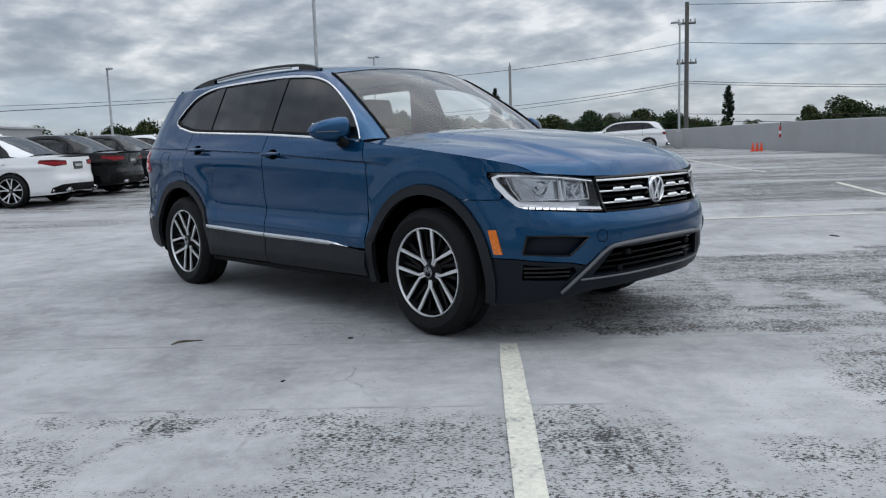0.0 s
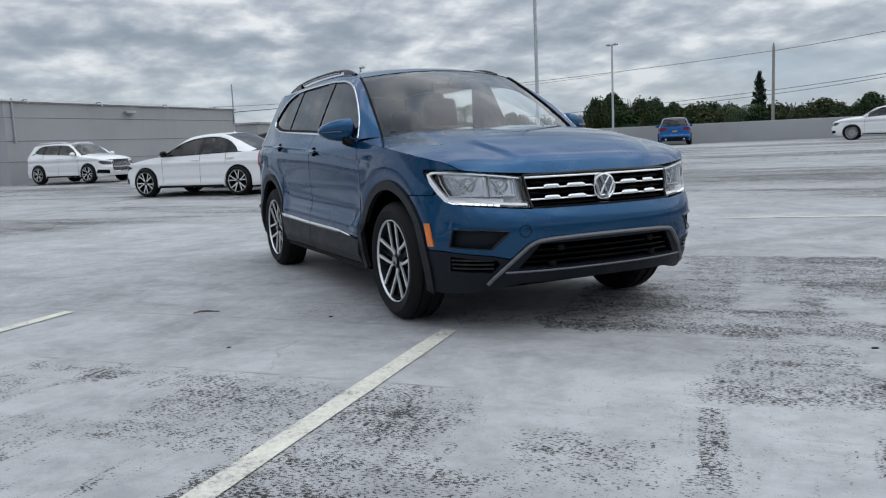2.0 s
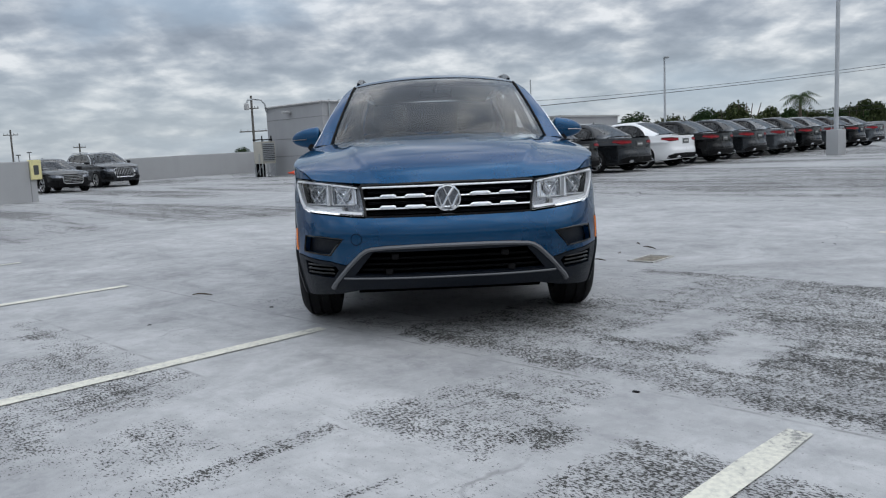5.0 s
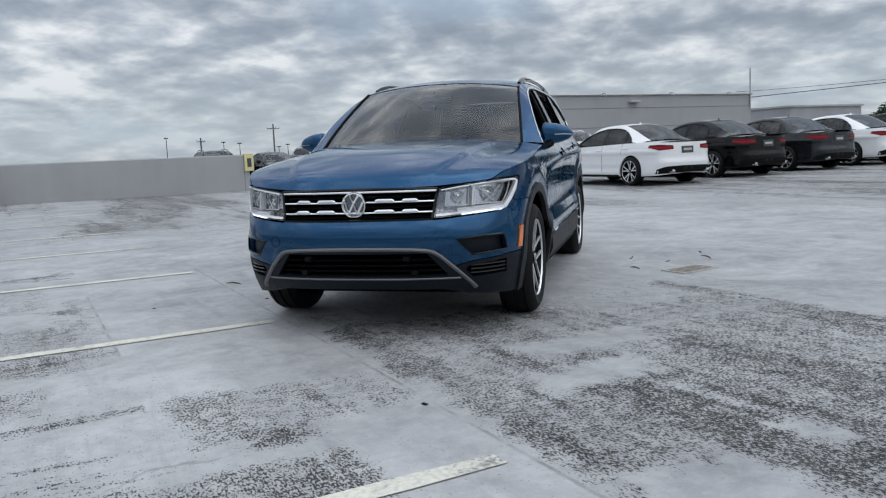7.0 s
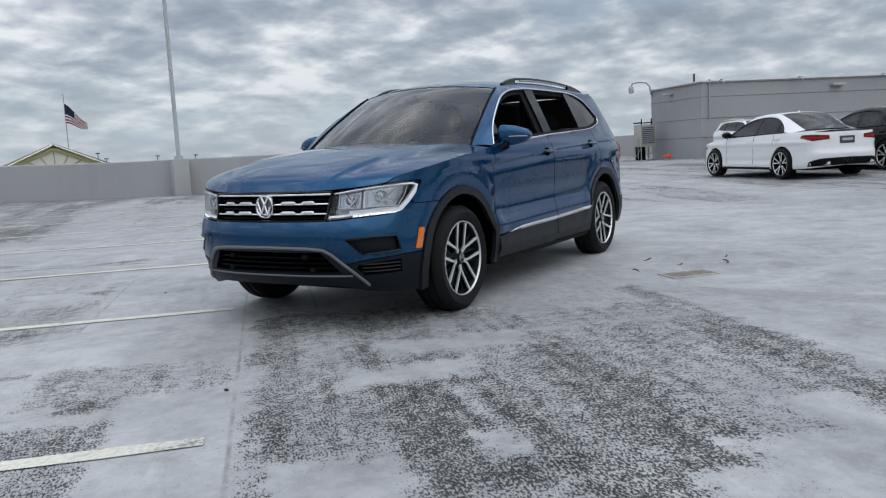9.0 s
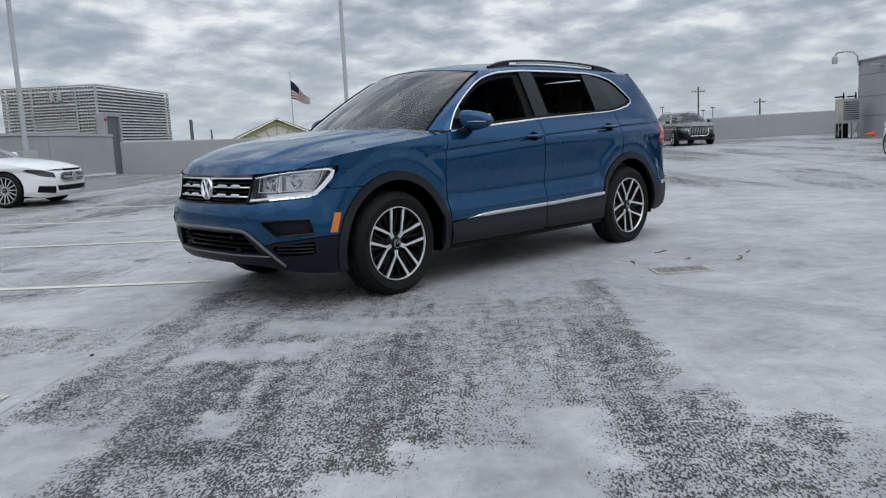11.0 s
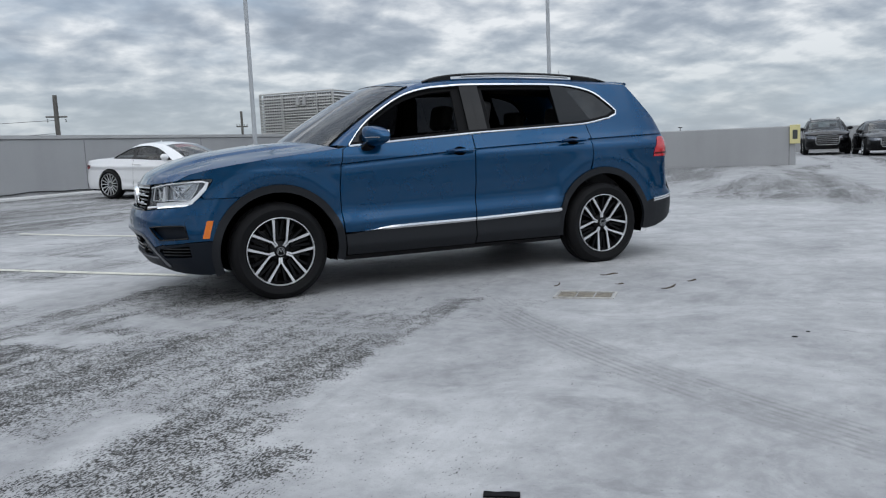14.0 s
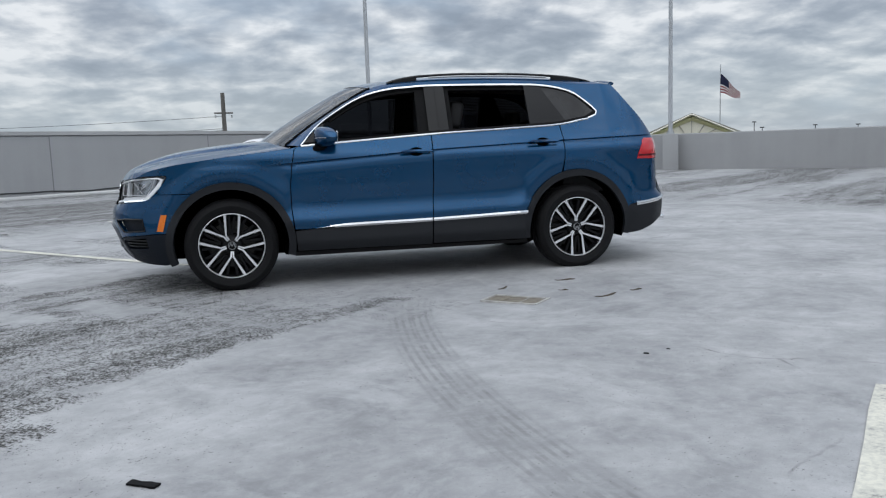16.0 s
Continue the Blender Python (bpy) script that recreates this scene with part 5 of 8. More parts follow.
    utility_pole(-172.2, -88.7, 18.3, "tall dark power pole with a crossarm on the horizon", WOODPOLE, ((17.2, 1.5, 120),))
    utility_pole(-163.6, -103.5, 15.6, "dark horizon pole with a short arm", WOODPOLE, ((14.7, 1.0, 120),))
    utility_pole(-178.0, -76.5, 14.9, "dark stub pole with a low arm on the horizon", WOODPOLE, ((14.0, 1.3, 110),))
    for x, y, top in ((-159.3, -110, 6.9), (-166.4, -99.1, 5.5), (-168.3, -95.9, 5.1), (-172.8, -87.8, 3.9), (-173.8, -85.9, 4.4), (-112.5, -157.3, 4.5), (-113.9, -156.3, 3.2), (-122.8, -149.6, 3.3), (-129.4, -144.2, 3.1)):
        a, h = math.degrees(math.atan2(y, x)), top + 9
        r = root("street_lamp", "distant dark street lamp standing above the horizon", "street lamp", "far lamps", m=pose(x, y, -9))
        part("pole", tube([(0, 0, 0), (0, 0, h)], [0.13, 0.08], 6), WIRE, r)
        part("lamp_head", boxed((-0.5, -0.3, h - 0.22), (0.5, 0.3, h), 0.08, m=pose(0, 0, 0, 0, 0, a + 90)), WIRE, r)
    x, y = polar(124.5, 420)
    r = root("apartment_building", "pale distant apartment blocks above the treetops", "building", m=pose(x, y, -9, 0, 0, 30))
    part("wall", boxed((-7, -5, 0), (3, 5, 20)), GABLE, r, smooth=False)
    part("wing", boxed((3.2, -4, 0), (9, 5, 22.5)), COPING, r, smooth=False)
    for i in range(4):
        for k in range(3):
            part("window", boxed((-6.2 + i * 2.4, -5.06, 9.5 + k * 3.2), (-4.9 + i * 2.4, -5.0, 11.3 + k * 3.2)), PLATE, r, smooth=False)
    # wires
    A, B = Vector((-31.22, 61.65, 0)), Vector((-51.2, 61.2, 0))
    far, east = Vector((-110, 12, 0)), Vector((40, 92, 0))
    for za, zb, sag in ((12.3, 11.3, 1.6), (9.1, 8.4, 2.0), (5.75, 4.65, 1.8), (5.55, 4.25, 1.8), (2.9, 2.6, 1.0), (2.3, 2.1, 1.0)):
        if za < 12:
            cable(B + Vector((0, 0, zb)), far + Vector((0, 0, zb - 1.2)), 1.0)
            cable(A + Vector((0, 0, za)), B + Vector((0, 0, zb)), 0.15)
        cable(A + Vector((0, 0, za)), east + Vector((0, 0, za)), sag)
    L = Vector((3.9, -88.0, 0))
    for z in (6.0, 4.6, 4.4, 3.2):
        cable(L + Vector((0, 0, z - 0.6)), Vector((70, -110, z)), 0.7)
    cable((-43.5, 6.2, 3.3), (-110, 90, 12), 0.4)
    r = root("house", "distant yellow rendered building behind the stair tower", "house", m=pose(-84.7, -189.4, -9, 0, 0, 62))
    part("wall", boxed((-4, -4.2, 0), (4, 4.2, 13.2)), YELLOW, r, smooth=False)
    part("roof", boxed((-4.3, -4.5, 13.2), (4.3, 4.5, 13.7)), GABLE, r, smooth=False)
    flag_pole()
    gable_house()


beyond()


# ---- cars ----
def wheel_meshes(R, rim, width, n_spokes, spoke, mats, seg=64, turbine=False, bars=(0.012, 0.0105, 0.013), split=0.115, ribs=False):
    """Tyre, rim, spokes, disc and cap of one wheel, facing +y, each a mesh of its own."""
    hw = width / 2
    tyre = lathe([(rim + 0.004, hw - 0.02), (rim + 0.010, hw - 0.004), (rim + 0.025, hw + 0.003), (rim + (R - rim) * 0.55, hw + 0.010), (R - 0.028, hw - 0.004), (R - 0.012, hw - 0.018), (R - 0.002, hw - 0.036),
                  (R, hw * 0.62), (R - 0.009, hw * 0.60), (R - 0.009, hw * 0.52), (R, hw * 0.50), (R, hw * 0.1), (R - 0.009, hw * 0.08), (R - 0.009, -hw * 0.08), (R, -hw * 0.1), (R, -hw * 0.5),
                  (R - 0.009, -hw * 0.52), (R - 0.009, -hw * 0.6), (R, -hw * 0.62), (R - 0.012, -hw + 0.018), (rim + 0.02, -hw), (rim, -hw + 0.02)], seg)
    barrel = lathe([(rim - 0.012, hw - 0.012), (rim - 0.020, hw - 0.03), (rim - 0.03, 0.0), (rim - 0.05, -hw + 0.03), (0.10, -hw + 0.03), (0.06, -hw + 0.02)], seg)
    lip = lathe([(rim + 0.004, hw - 0.016), (rim + 0.003, hw - 0.003), (rim - 0.001, hw - 0.002), (rim - 0.004, hw - 0.008), (rim - 0.006, hw - 0.014)], seg)
    face = hw - 0.012
    sp, back = bmesh.new(), bmesh.new()

    def spoke_bar(a0, r0, a1, r1, w0, w1, d0, d1, bright=True):
        p0, p1 = Vector((math.cos(a0) * r0, 0, math.sin(a0) * r0)), Vector((math.cos(a1) * r1, 0, math.sin(a1) * r1))
        d = (p1 - p0).normalized()
        q = Vector((-d.z, 0, d.x))
        for bm, ins, depth in ((sp, 0.0, 0.012), (back, 0.002, 0.045))[0 if bright else 1:]:
            top = [p0 + q * (w0 + ins) + Vector((0, face - d0 - (0.011 if bm is back else 0), 0)), p0 - q * (w0 + ins) + Vector((0, face - d0 - (0.011 if bm is back else 0), 0)),
                   p1 - q * (w1 + ins) + Vector((0, face - d1 - (0.011 if bm is back else 0), 0)), p1 + q * (w1 + ins) + Vector((0, face - d1 - (0.011 if bm is back else 0), 0))]
            low = [v - Vector((0, depth, 0)) for v in top]
            vs = [bm.verts.new(v) for v in top + low]
            for f in ((0, 1, 2, 3), (7, 6, 5, 4), (0, 4, 5, 1), (1, 5, 6, 2), (2, 6, 7, 3), (3, 7, 4, 0)):
                bm.faces.new([vs[i] for i in f])
    step = 2 * math.pi / n_spokes
    for k in range(n_spokes):
        a = k * step + math.pi / 2
        if turbine:
            spoke_bar(a, 0.05, a + 0.10, rim - 0.008, 0.009, 0.010, 0.02, 0.0)
        else:
            for s in (-1, 1):
                spoke_bar(a + s * spoke[0], 0.040, a + s * spoke[1], split, bars[0], bars[1], 0.020, 0.012)
                spoke_bar(a + s * spoke[1], split - 0.001, a + s * spoke[2], rim - 0.006, bars[1], bars[2], 0.012, 0.0)
    if ribs:
        # dark ribs set back between the bright arms, and wheel bolts
        for k in range(n_spokes):
            a = k * step + math.pi / 2
            for off in (-0.17, 0.17, math.pi / n_spokes - 0.10, math.pi / n_spokes + 0.10):
                spoke_bar(a + off * 0.8, 0.085, a + off, rim - 0.010, 0.006, 0.008, 0.024, 0.016, False)
            lathe([(0.001, face - 0.022), (0.009, face - 0.022), (0.010, face - 0.045)], 8, Matrix.Translation((0.052 * math.cos(a + 0.63), 0, 0.052 * math.sin(a + 0.63))), back)
    for bm in (sp, back):
        bmesh.ops.recalc_face_normals(bm, faces=bm.faces[:])
    hub = lathe([(0.001, face - 0.012), (0.030, face - 0.012), (0.034, face - 0.016), (0.055, face - 0.022), (0.075, face - 0.04), (0.075, face - 0.07)], 24)
    disc = lathe([(0.001, -0.02), (0.08, -0.02), (0.085, -0.035), (rim * 0.72, -0.035), (rim * 0.72, -0.055), (0.06, -0.055)], 32)
    cap = lathe([(0.001, face - 0.006), (0.028, face - 0.007), (0.034, face - 0.013)], 20)
    emblem = lathe([(0.0260, face - 0.0065), (0.0270, face - 0.003), (0.0300, face - 0.003), (0.0310, face - 0.0075)], 24)
    zig = [(-0.023, 0.010), (-0.011, -0.021), (0.0, 0.004), (0.011, -0.021), (0.023, 0.010)]
    for p, q in zip(zig, zig[1:]):
        tube([(p[0], face - 0.005, p[1]), (q[0], face - 0.005, q[1])], 0.0034, 5, emblem)
    out = {}
    for nm, bm, mt in (("tyre", tyre, RUBBER), ("rim", barrel, RIMDARK), ("rim_lip", lip, mats[0]), ("spokes", sp, mats[0]), ("spoke_back", back, RIMDARK), ("hub", hub, RIMDARK), ("brake_disc", disc, DISC), ("hub_cap", cap, RIMDARK), ("cap_emblem", emblem, SATIN)):
        bmesh.ops.recalc_face_normals(bm, faces=bm.faces[:])
        me = bpy.data.meshes.new(nm)
        bm.to_mesh(me)
        bm.free()
        me.materials.append(mt)
        if nm not in ("spokes", "spoke_back"):
            me.polygons.foreach_set("use_smooth", [True] * len(me.polygons))
            me.set_sharp_from_angle(angle=radians(35))
        out[nm] = me
    return out


def mount_wheels(car, meshes, wb, y, z):
    for x in (wb / 2, -wb / 2):
        for s in (1, -1):
            w = new("wheel")
            w.parent = car
            w.matrix_basis = pose(x, s * y, z, 0, (177 if x > 0 else 2) * s, 0 if s > 0 else 180)
            for nm, me in meshes.items():
                share(nm, me, w)


SEDAN = dict(
    plan=[(2.20, 0), (2.185, 0.3), (2.10, 0.6), (1.95, 0.77), (1.72, 0.86), (1.3, 0.895), (0.5, 0.90), (-0.5, 0.90), (-1.3, 0.895), (-1.75, 0.865), (-2.05, 0.80), (-2.19, 0.66), (-2.25, 0.35), (-2.26, 0)],
    side=[(0.15, 0.06), (0.3, 0.01), (0.45, 0.02), (0.6, 0.03), (0.72, 0.012), (0.80, 0.035), (0.93, 0.075), (1.10, 0.17), (1.25, 0.26), (1.40, 0.36)],
    front=[(0.15, 0.12), (0.3, 0.02), (0.5, 0.0), (0.62, 0.03), (0.75, 0.10), (0.9, 0.3)],
    rear=[(0.15, 0.14), (0.32, 0.03), (0.5, 0.0), (0.62, 0.03), (0.8, 0.04), (0.98, 0.06), (1.1, 0.2)],
    wb=2.63, R=0.325, rim=0.242, arch=0.365, track=0.80, hubz=0.322, sill=0.19,
    top=[(2.2, 0.70), (1.9, 0.745), (1.5, 0.83), (1.0, 0.885), (0.7, 0.905), (0.0, 0.925), (-1.0, 0.955), (-1.7, 0.965), (-2.1, 0.955), (-2.26, 0.945)],
    win=[(0.78, 0.915), (0.55, 1.06), (0.25, 1.215), (-0.1, 1.295), (-0.5, 1.315), (-0.85, 1.275), (-1.08, 1.18), (-1.24, 1.06), (-1.29, 0.985)], pillars=(-0.28, -1.02),
    A=[(0.95, 0.66, 0.91), (0.6, 0.61, 1.11), (0.22, 0.56, 1.305), (-0.1, 0.535, 1.372), (-0.5, 0.53, 1.39), (-0.82, 0.525, 1.365), (-1.15, 0.52, 1.235), (-1.48, 0.53, 1.075), (-1.66, 0.545, 1.005)],
    n_wind=(0, 2), n_rear=(5, 8), hood_z=0.05, lamp_f=[(0.42, 0.60), (0.43, 0.69), (0.80, 0.73), (0.86, 0.68), (0.72, 0.60)], grille=[(0.0, 0.36), (0.34, 0.36), (0.40, 0.45), (0.40, 0.68), (0.0, 0.68)],
    lamp_r=[(0.40, 0.800), (0.40, 0.880), (0.72, 0.905), (0.845, 0.900), (0.850, 0.850), (0.74, 0.775)], trunk=True)
SUV = dict(
    plan=[(2.33, 0), (2.315, 0.3), (2.24, 0.58), (2.10, 0.76), (1.88, 0.868), (1.6, 0.905), (1.0, 0.915), (0, 0.915), (-1.0, 0.915), (-1.6, 0.91), (-2.0, 0.875), (-2.2, 0.79), (-2.32, 0.6), (-2.36, 0.3), (-2.37, 0)],
    side=[(0.15, 0.06), (0.25, 0.03), (0.45, 0.0), (0.62, 0.012), (0.8, 0.012), (0.98, 0.006), (1.06, 0.035), (1.12, 0.068), (1.30, 0.15), (1.53, 0.262), (1.62, 0.31)],
    front=[(0.15, 0.2), (0.3, 0.08), (0.45, 0.02), (0.6, 0.0), (0.7, 0.05), (0.86, 0.10), (1.0, 0.25)],
    rear=[(0.15, 0.14), (0.35, 0.02), (0.55, 0.0), (0.62, 0.06), (0.95, 0.10), (1.1, 0.13), (1.3, 0.33), (1.53, 0.54)],
    wb=2.79, R=0.355, rim=0.245, arch=0.40, track=0.83, hubz=0.352, sill=0.24,
    top=[(2.33, 0.86), (2.05, 0.90), (1.8, 0.955), (1.4, 1.005), (1.06, 1.04), (0.87, 1.062), (0.0, 1.125), (-0.8, 1.16), (-1.27, 1.185), (-1.55, 1.22), (-2.05, 1.12), (-2.37, 1.10)],
    win=[(0.86, 1.068), (0.70, 1.235), (0.51, 1.365), (0.33, 1.455), (0.14, 1.505), (-0.27, 1.535), (-0.9, 1.535), (-1.2, 1.522), (-1.41, 1.475), (-1.52, 1.41), (-1.64, 1.29)], pillars=(-0.25, -1.1),
    A=[(0.95, 0.735, 1.085), (0.65, 0.68, 1.30), (0.28, 0.605, 1.53), (-0.1, 0.59, 1.58), (-0.6, 0.585, 1.60), (-1.2, 0.585, 1.585), (-1.78, 0.60, 1.535), (-1.95, 0.66, 1.36), (-2.12, 0.74, 1.12)],
    n_wind=(0, 2), n_rear=(6, 8), hood_z=0.085, lamp_f=[(0.46, 0.70), (0.47, 0.82), (0.80, 0.87), (0.86, 0.83), (0.78, 0.72)], grille=[(0.0, 0.45), (0.38, 0.45), (0.46, 0.56), (0.46, 0.80), (0.36, 0.86), (0.0, 0.86)],
    lamp_r=[(0.45, 0.88), (0.45, 1.02), (0.84, 1.03), (0.87, 0.95), (0.84, 0.87)], trunk=False)
ROADSTER = dict(SEDAN, plan=[(2.20, 0), (2.18, 0.3), (2.09, 0.62), (1.93, 0.80), (1.70, 0.895), (1.3, 0.93), (0.5, 0.93), (-0.5, 0.93), (-1.3, 0.935), (-1.75, 0.91), (-2.08, 0.83), (-2.22, 0.68), (-2.28, 0.35), (-2.29, 0)],
    wb=2.62, R=0.335, rim=0.25, arch=0.37, track=0.83, hubz=0.333, sill=0.17,
    top=[(2.28, 0.66), (1.95, 0.72), (1.5, 0.81), (1.0, 0.87), (0.6, 0.895), (0.0, 0.905), (-0.9, 0.93), (-1.6, 0.925), (-2.0, 0.89), (-2.16, 0.87)],
    side=[(0.15, 0.06), (0.3, 0.01), (0.45, 0.02), (0.6, 0.03), (0.72, 0.012), (0.80, 0.035), (0.93, 0.09), (1.10, 0.21), (1.25, 0.31), (1.40, 0.42)],
    win=[(0.52, 0.90), (0.25, 1.05), (-0.05, 1.17), (-0.4, 1.215), (-0.75, 1.17), (-1.0, 1.06), (-1.2, 0.94)], pillars=(-0.60,),
    A=[(0.80, 0.66, 0.90), (0.45, 0.60, 1.09), (0.08, 0.55, 1.235), (-0.2, 0.53, 1.275), (-0.45, 0.53, 1.28), (-0.7, 0.535, 1.25), (-0.95, 0.56, 1.15), (-1.25, 0.61, 1.0), (-1.45, 0.67, 0.945)],
    lamp_f=[(0.52, 0.555), (0.55, 0.645), (0.74, 0.705), (0.885, 0.725), (0.900, 0.695), (0.76, 0.590)], grille=[(0.0, 0.475), (0.34, 0.475), (0.42, 0.53), (0.40, 0.61), (0.32, 0.64), (0.0, 0.64)],
    lamp_r=[(0.52, 0.62), (0.52, 0.74), (0.80, 0.80), (0.88, 0.77), (0.86, 0.70)])


def scaled(spec, kx, ky, kz, **more):
    """The same body stretched to another length, width and height."""
    q = dict(spec)
    q["plan"] = [(x * kx, y * ky) for x, y in spec["plan"]]
    for k in ("side", "front", "rear"):
        q[k] = [(z * kz, v * ky) for z, v in spec[k]]
    for k in ("top", "win"):
        q[k] = [(x * kx, z * kz) for x, z in spec[k]]
    for k in ("lamp_f", "lamp_r", "grille"):
        q[k] = [(y * ky, z * kz) for y, z in spec[k]]
    q["A"] = [(x * kx, y * ky, z * kz) for x, y, z in spec["A"]]
    q["pillars"] = tuple(x * kx for x in spec["pillars"])
    q["wb"] = spec["wb"] * kx
    q["track"] = spec["track"] * ky
    q.update(more)
    return q


WHEELS = {}


def parked_car(spec, paint, place, label, group="", rails=False, wheel="five", bars=False, lamps_on=False, kind="car", step=0.07, mirror=None):
    """A parked car: skin with cut-out arches, glass, roof, lamps, grille and wheels."""
    r = root(kind, label, "car", group, m=place)
    zs = float(table(sorted(spec["top"]))(0.0))

    def folds(x, z):
        return 0.017 * np.exp(-((z - zs * 0.745) / 0.045) ** 2) - 0.008 * np.exp(-((z - zs * 0.835) / 0.022) ** 2) + 0.016 * np.exp(-((z - zs * 0.42) / 0.06) ** 2) * (np.abs(x) < spec["wb"] / 2 - spec["arch"])
    sh = Shell(spec["plan"], spec["side"], spec["front"], spec["rear"], folds)
    top = table(sorted(spec["top"]))
    S = sh.end
    ax = spec["wb"] / 2
    sill = spec["sill"]
    out = []
    for sg in (1, -1):
        pts = []
        edge = [S - 0.001] + [sh.sx(x) for x in np.linspace(-ax - spec["arch"] - 0.02, ax + spec["arch"] + 0.02, 2)]
        if sg > 0:
            seq = [(sh.sy(0.3), sill + 0.02), (sh.sy(0.75), sill)]
            for cx in (ax, -ax):
                seq += [(sh.sx(x), z) for x, z in arc_pts(cx, spec["hubz"], spec["arch"], -18, 198, 22) if z > sill - 0.05]
            seq += [(S - 0.4, sill + 0.06), (S - 0.001, sill + 0.08)]
            seq += [(s, float(top(float(np.interp(s, sh.s, sh.x))))) for s in np.linspace(S - 0.001, 0, 60)]
            half = [(0.0, sill + 0.02)] + seq
            out = half
    right = [(-s, z) for s, z in out[1:-1]][::-1]
    body = panel(sh, out + [p for p in right], step=(step, 0.026), flange=0.03)
    part("body", body, paint, r)
    # near-black pan and arch liners under the skin, shadow put into their colour
    x0, x1 = spec["plan"][-1][0] + 0.25, spec["plan"][0][0] - 0.25
    part("underbody", boxed((x0, -spec["track"] + 0.12, sill), (x1, spec["track"] - 0.12, sill + 0.42)), VOIDSHADE, r, smooth=False)
    # side windows
    belt = top
    win = smooth_curve(spec["win"], 30)
    bottom = [(x, float(belt(x)) + 0.012) for x in np.linspace(win[-1][0] + 0.03, win[0][0] - 0.03, 14)]
    poly = [(sh.sx(x), z) for x, z in win] + [(sh.sx(x), z) for x, z in bottom]
    for sg in (1, -1):
        pl = [(s * sg, z) for s, z in poly]
        part("side_window", panel(sh, pl, step=0.12, off=-0.006, flange=0), DARKGLASS, r, "tinted side glass")
        strip = [sh.xz(x, z, sg, 0.003) for x, z in list(win) + list(bottom)]
        part("window_trim", tube(strip + strip[:1], 0.011, 5), CHROME if bars else GLOSSBLACK, r)
        for px in spec["pillars"]:
            zt = float(np.interp(-px, -win[:, 0], win[:, 1]))
            b = sheet([[sh.xz(px - 0.045, z, sg, 0.001), sh.xz(px + 0.045, z, sg, 0.001)] for z in np.linspace(float(belt(px)), zt, 6)])
            part("pillar", facing(b, (0, sg, 0)), GLOSSBLACK, r)
        # roof side between window and roof edge
        A = smooth_curve(spec["A"], 41)
        tail = spec["A"][-1][0]
        ext = np.vstack([win, [[(win[-1][0] + tail) / 2, float(belt((win[-1][0] + tail) / 2))], [tail, float(belt(tail))]]])
        lo = np.array([(x, z) for x, z in ext])
        sB = np.concatenate([[0], np.cumsum(np.linalg.norm(np.diff(lo, axis=0), axis=1))])
        rows = []
        for i in range(41):
            t = i / 40
            bx, bz = np.interp(t * sB[-1], sB, lo[:, 0]), np.interp(t * sB[-1], sB, lo[:, 1])
            B = sh.xz(float(bx), float(bz), sg)
            a = Vector((A[i][0], A[i][1] * sg, A[i][2]))
            mid = a.lerp(B, 0.5) + Vector((0, 0.012 * sg, 0.006))
            rows.append([B, B.lerp(mid, 0.5) + Vector((0, 0.006 * sg, 0)), mid, a])
        part("roof_side", facing(sheet(rows), (0, sg, 0.3)), paint, r)
    A = smooth_curve(spec["A"], 41)
    key = [int(np.argmin(np.linalg.norm(A - np.array(p), axis=1))) for p in spec["A"]]
    w0, w1 = key[spec["n_wind"][0]], key[spec["n_wind"][1]]
    r0, r1 = key[spec["n_rear"][0]], key[spec["n_rear"][1]]
    part("windscreen", facing(bow(A[w0:w1 + 1], (0.12, 0.02), 12), (1, 0, 1)), WINDSHIELD, r, "windscreen glass")
    part("roof", facing(bow(A[w1:r0 + 1], (0.0, 0.03), 12), (0, 0, 1)), paint, r)
    part("rear_window", facing(bow(A[r0:r1 + 1], (-0.08, 0.015), 12), (-1, 0, 1)), DARKGLASS, r, "dark rear window")
    # bonnet and boot lid
    fx = spec["plan"][0][0]
    hx = [x for x in np.linspace(fx - 0.16, spec["A"][0][0] - 0.06, 16)]
    edge = [tuple(sh.xz(x, float(top(x)))) for x in hx]
    crown = [(0.10 * (1 - i / 15) + 0.16 * (i / 15), spec["hood_z"] * min(1, 0.25 + i / 7)) for i in range(16)]
    part("bonnet", facing(bow(edge, crown, 14, 2.6), (0, 0, 1)), paint, r)
    if spec["trunk"]:
        rx = spec["plan"][-1][0]
        edge = [tuple(sh.xz(x, float(top(x)))) for x in np.linspace(spec["A"][-1][0] + 0.05, rx + 0.12, 8)]
        part("boot_lid", facing(bow(edge, [(-0.02 - 0.10 * i / 7, 0.03) for i in range(8)], 12, 3), (0, 0, 1)), paint, r)
    # cabin seen through the glass
    ax0 = spec["A"][0][0]
    zb = float(top(0))
    seats = bmesh.new()
    for sy in (-0.36, 0.36):
        for sx in (0.0, -0.85):
            box(seats, (sx - 0.1, sy - 0.23, sill + 0.2), (sx + 0.05, sy + 0.23, zb + 0.06), pose(0, 0, 0, 0, 0, 0), 0.05, 2)
            box(seats, (sx - 0.11, sy - 0.12, zb + 0.09), (sx, sy + 0.12, zb + 0.24), None, 0.04, 2)
    box(seats, (ax0 - 0.55, -0.66, sill + 0.2), (ax0 - 0.02, 0.66, zb - 0.02), None, 0.05, 2)
    part("seats", seats, LEATHER, r)
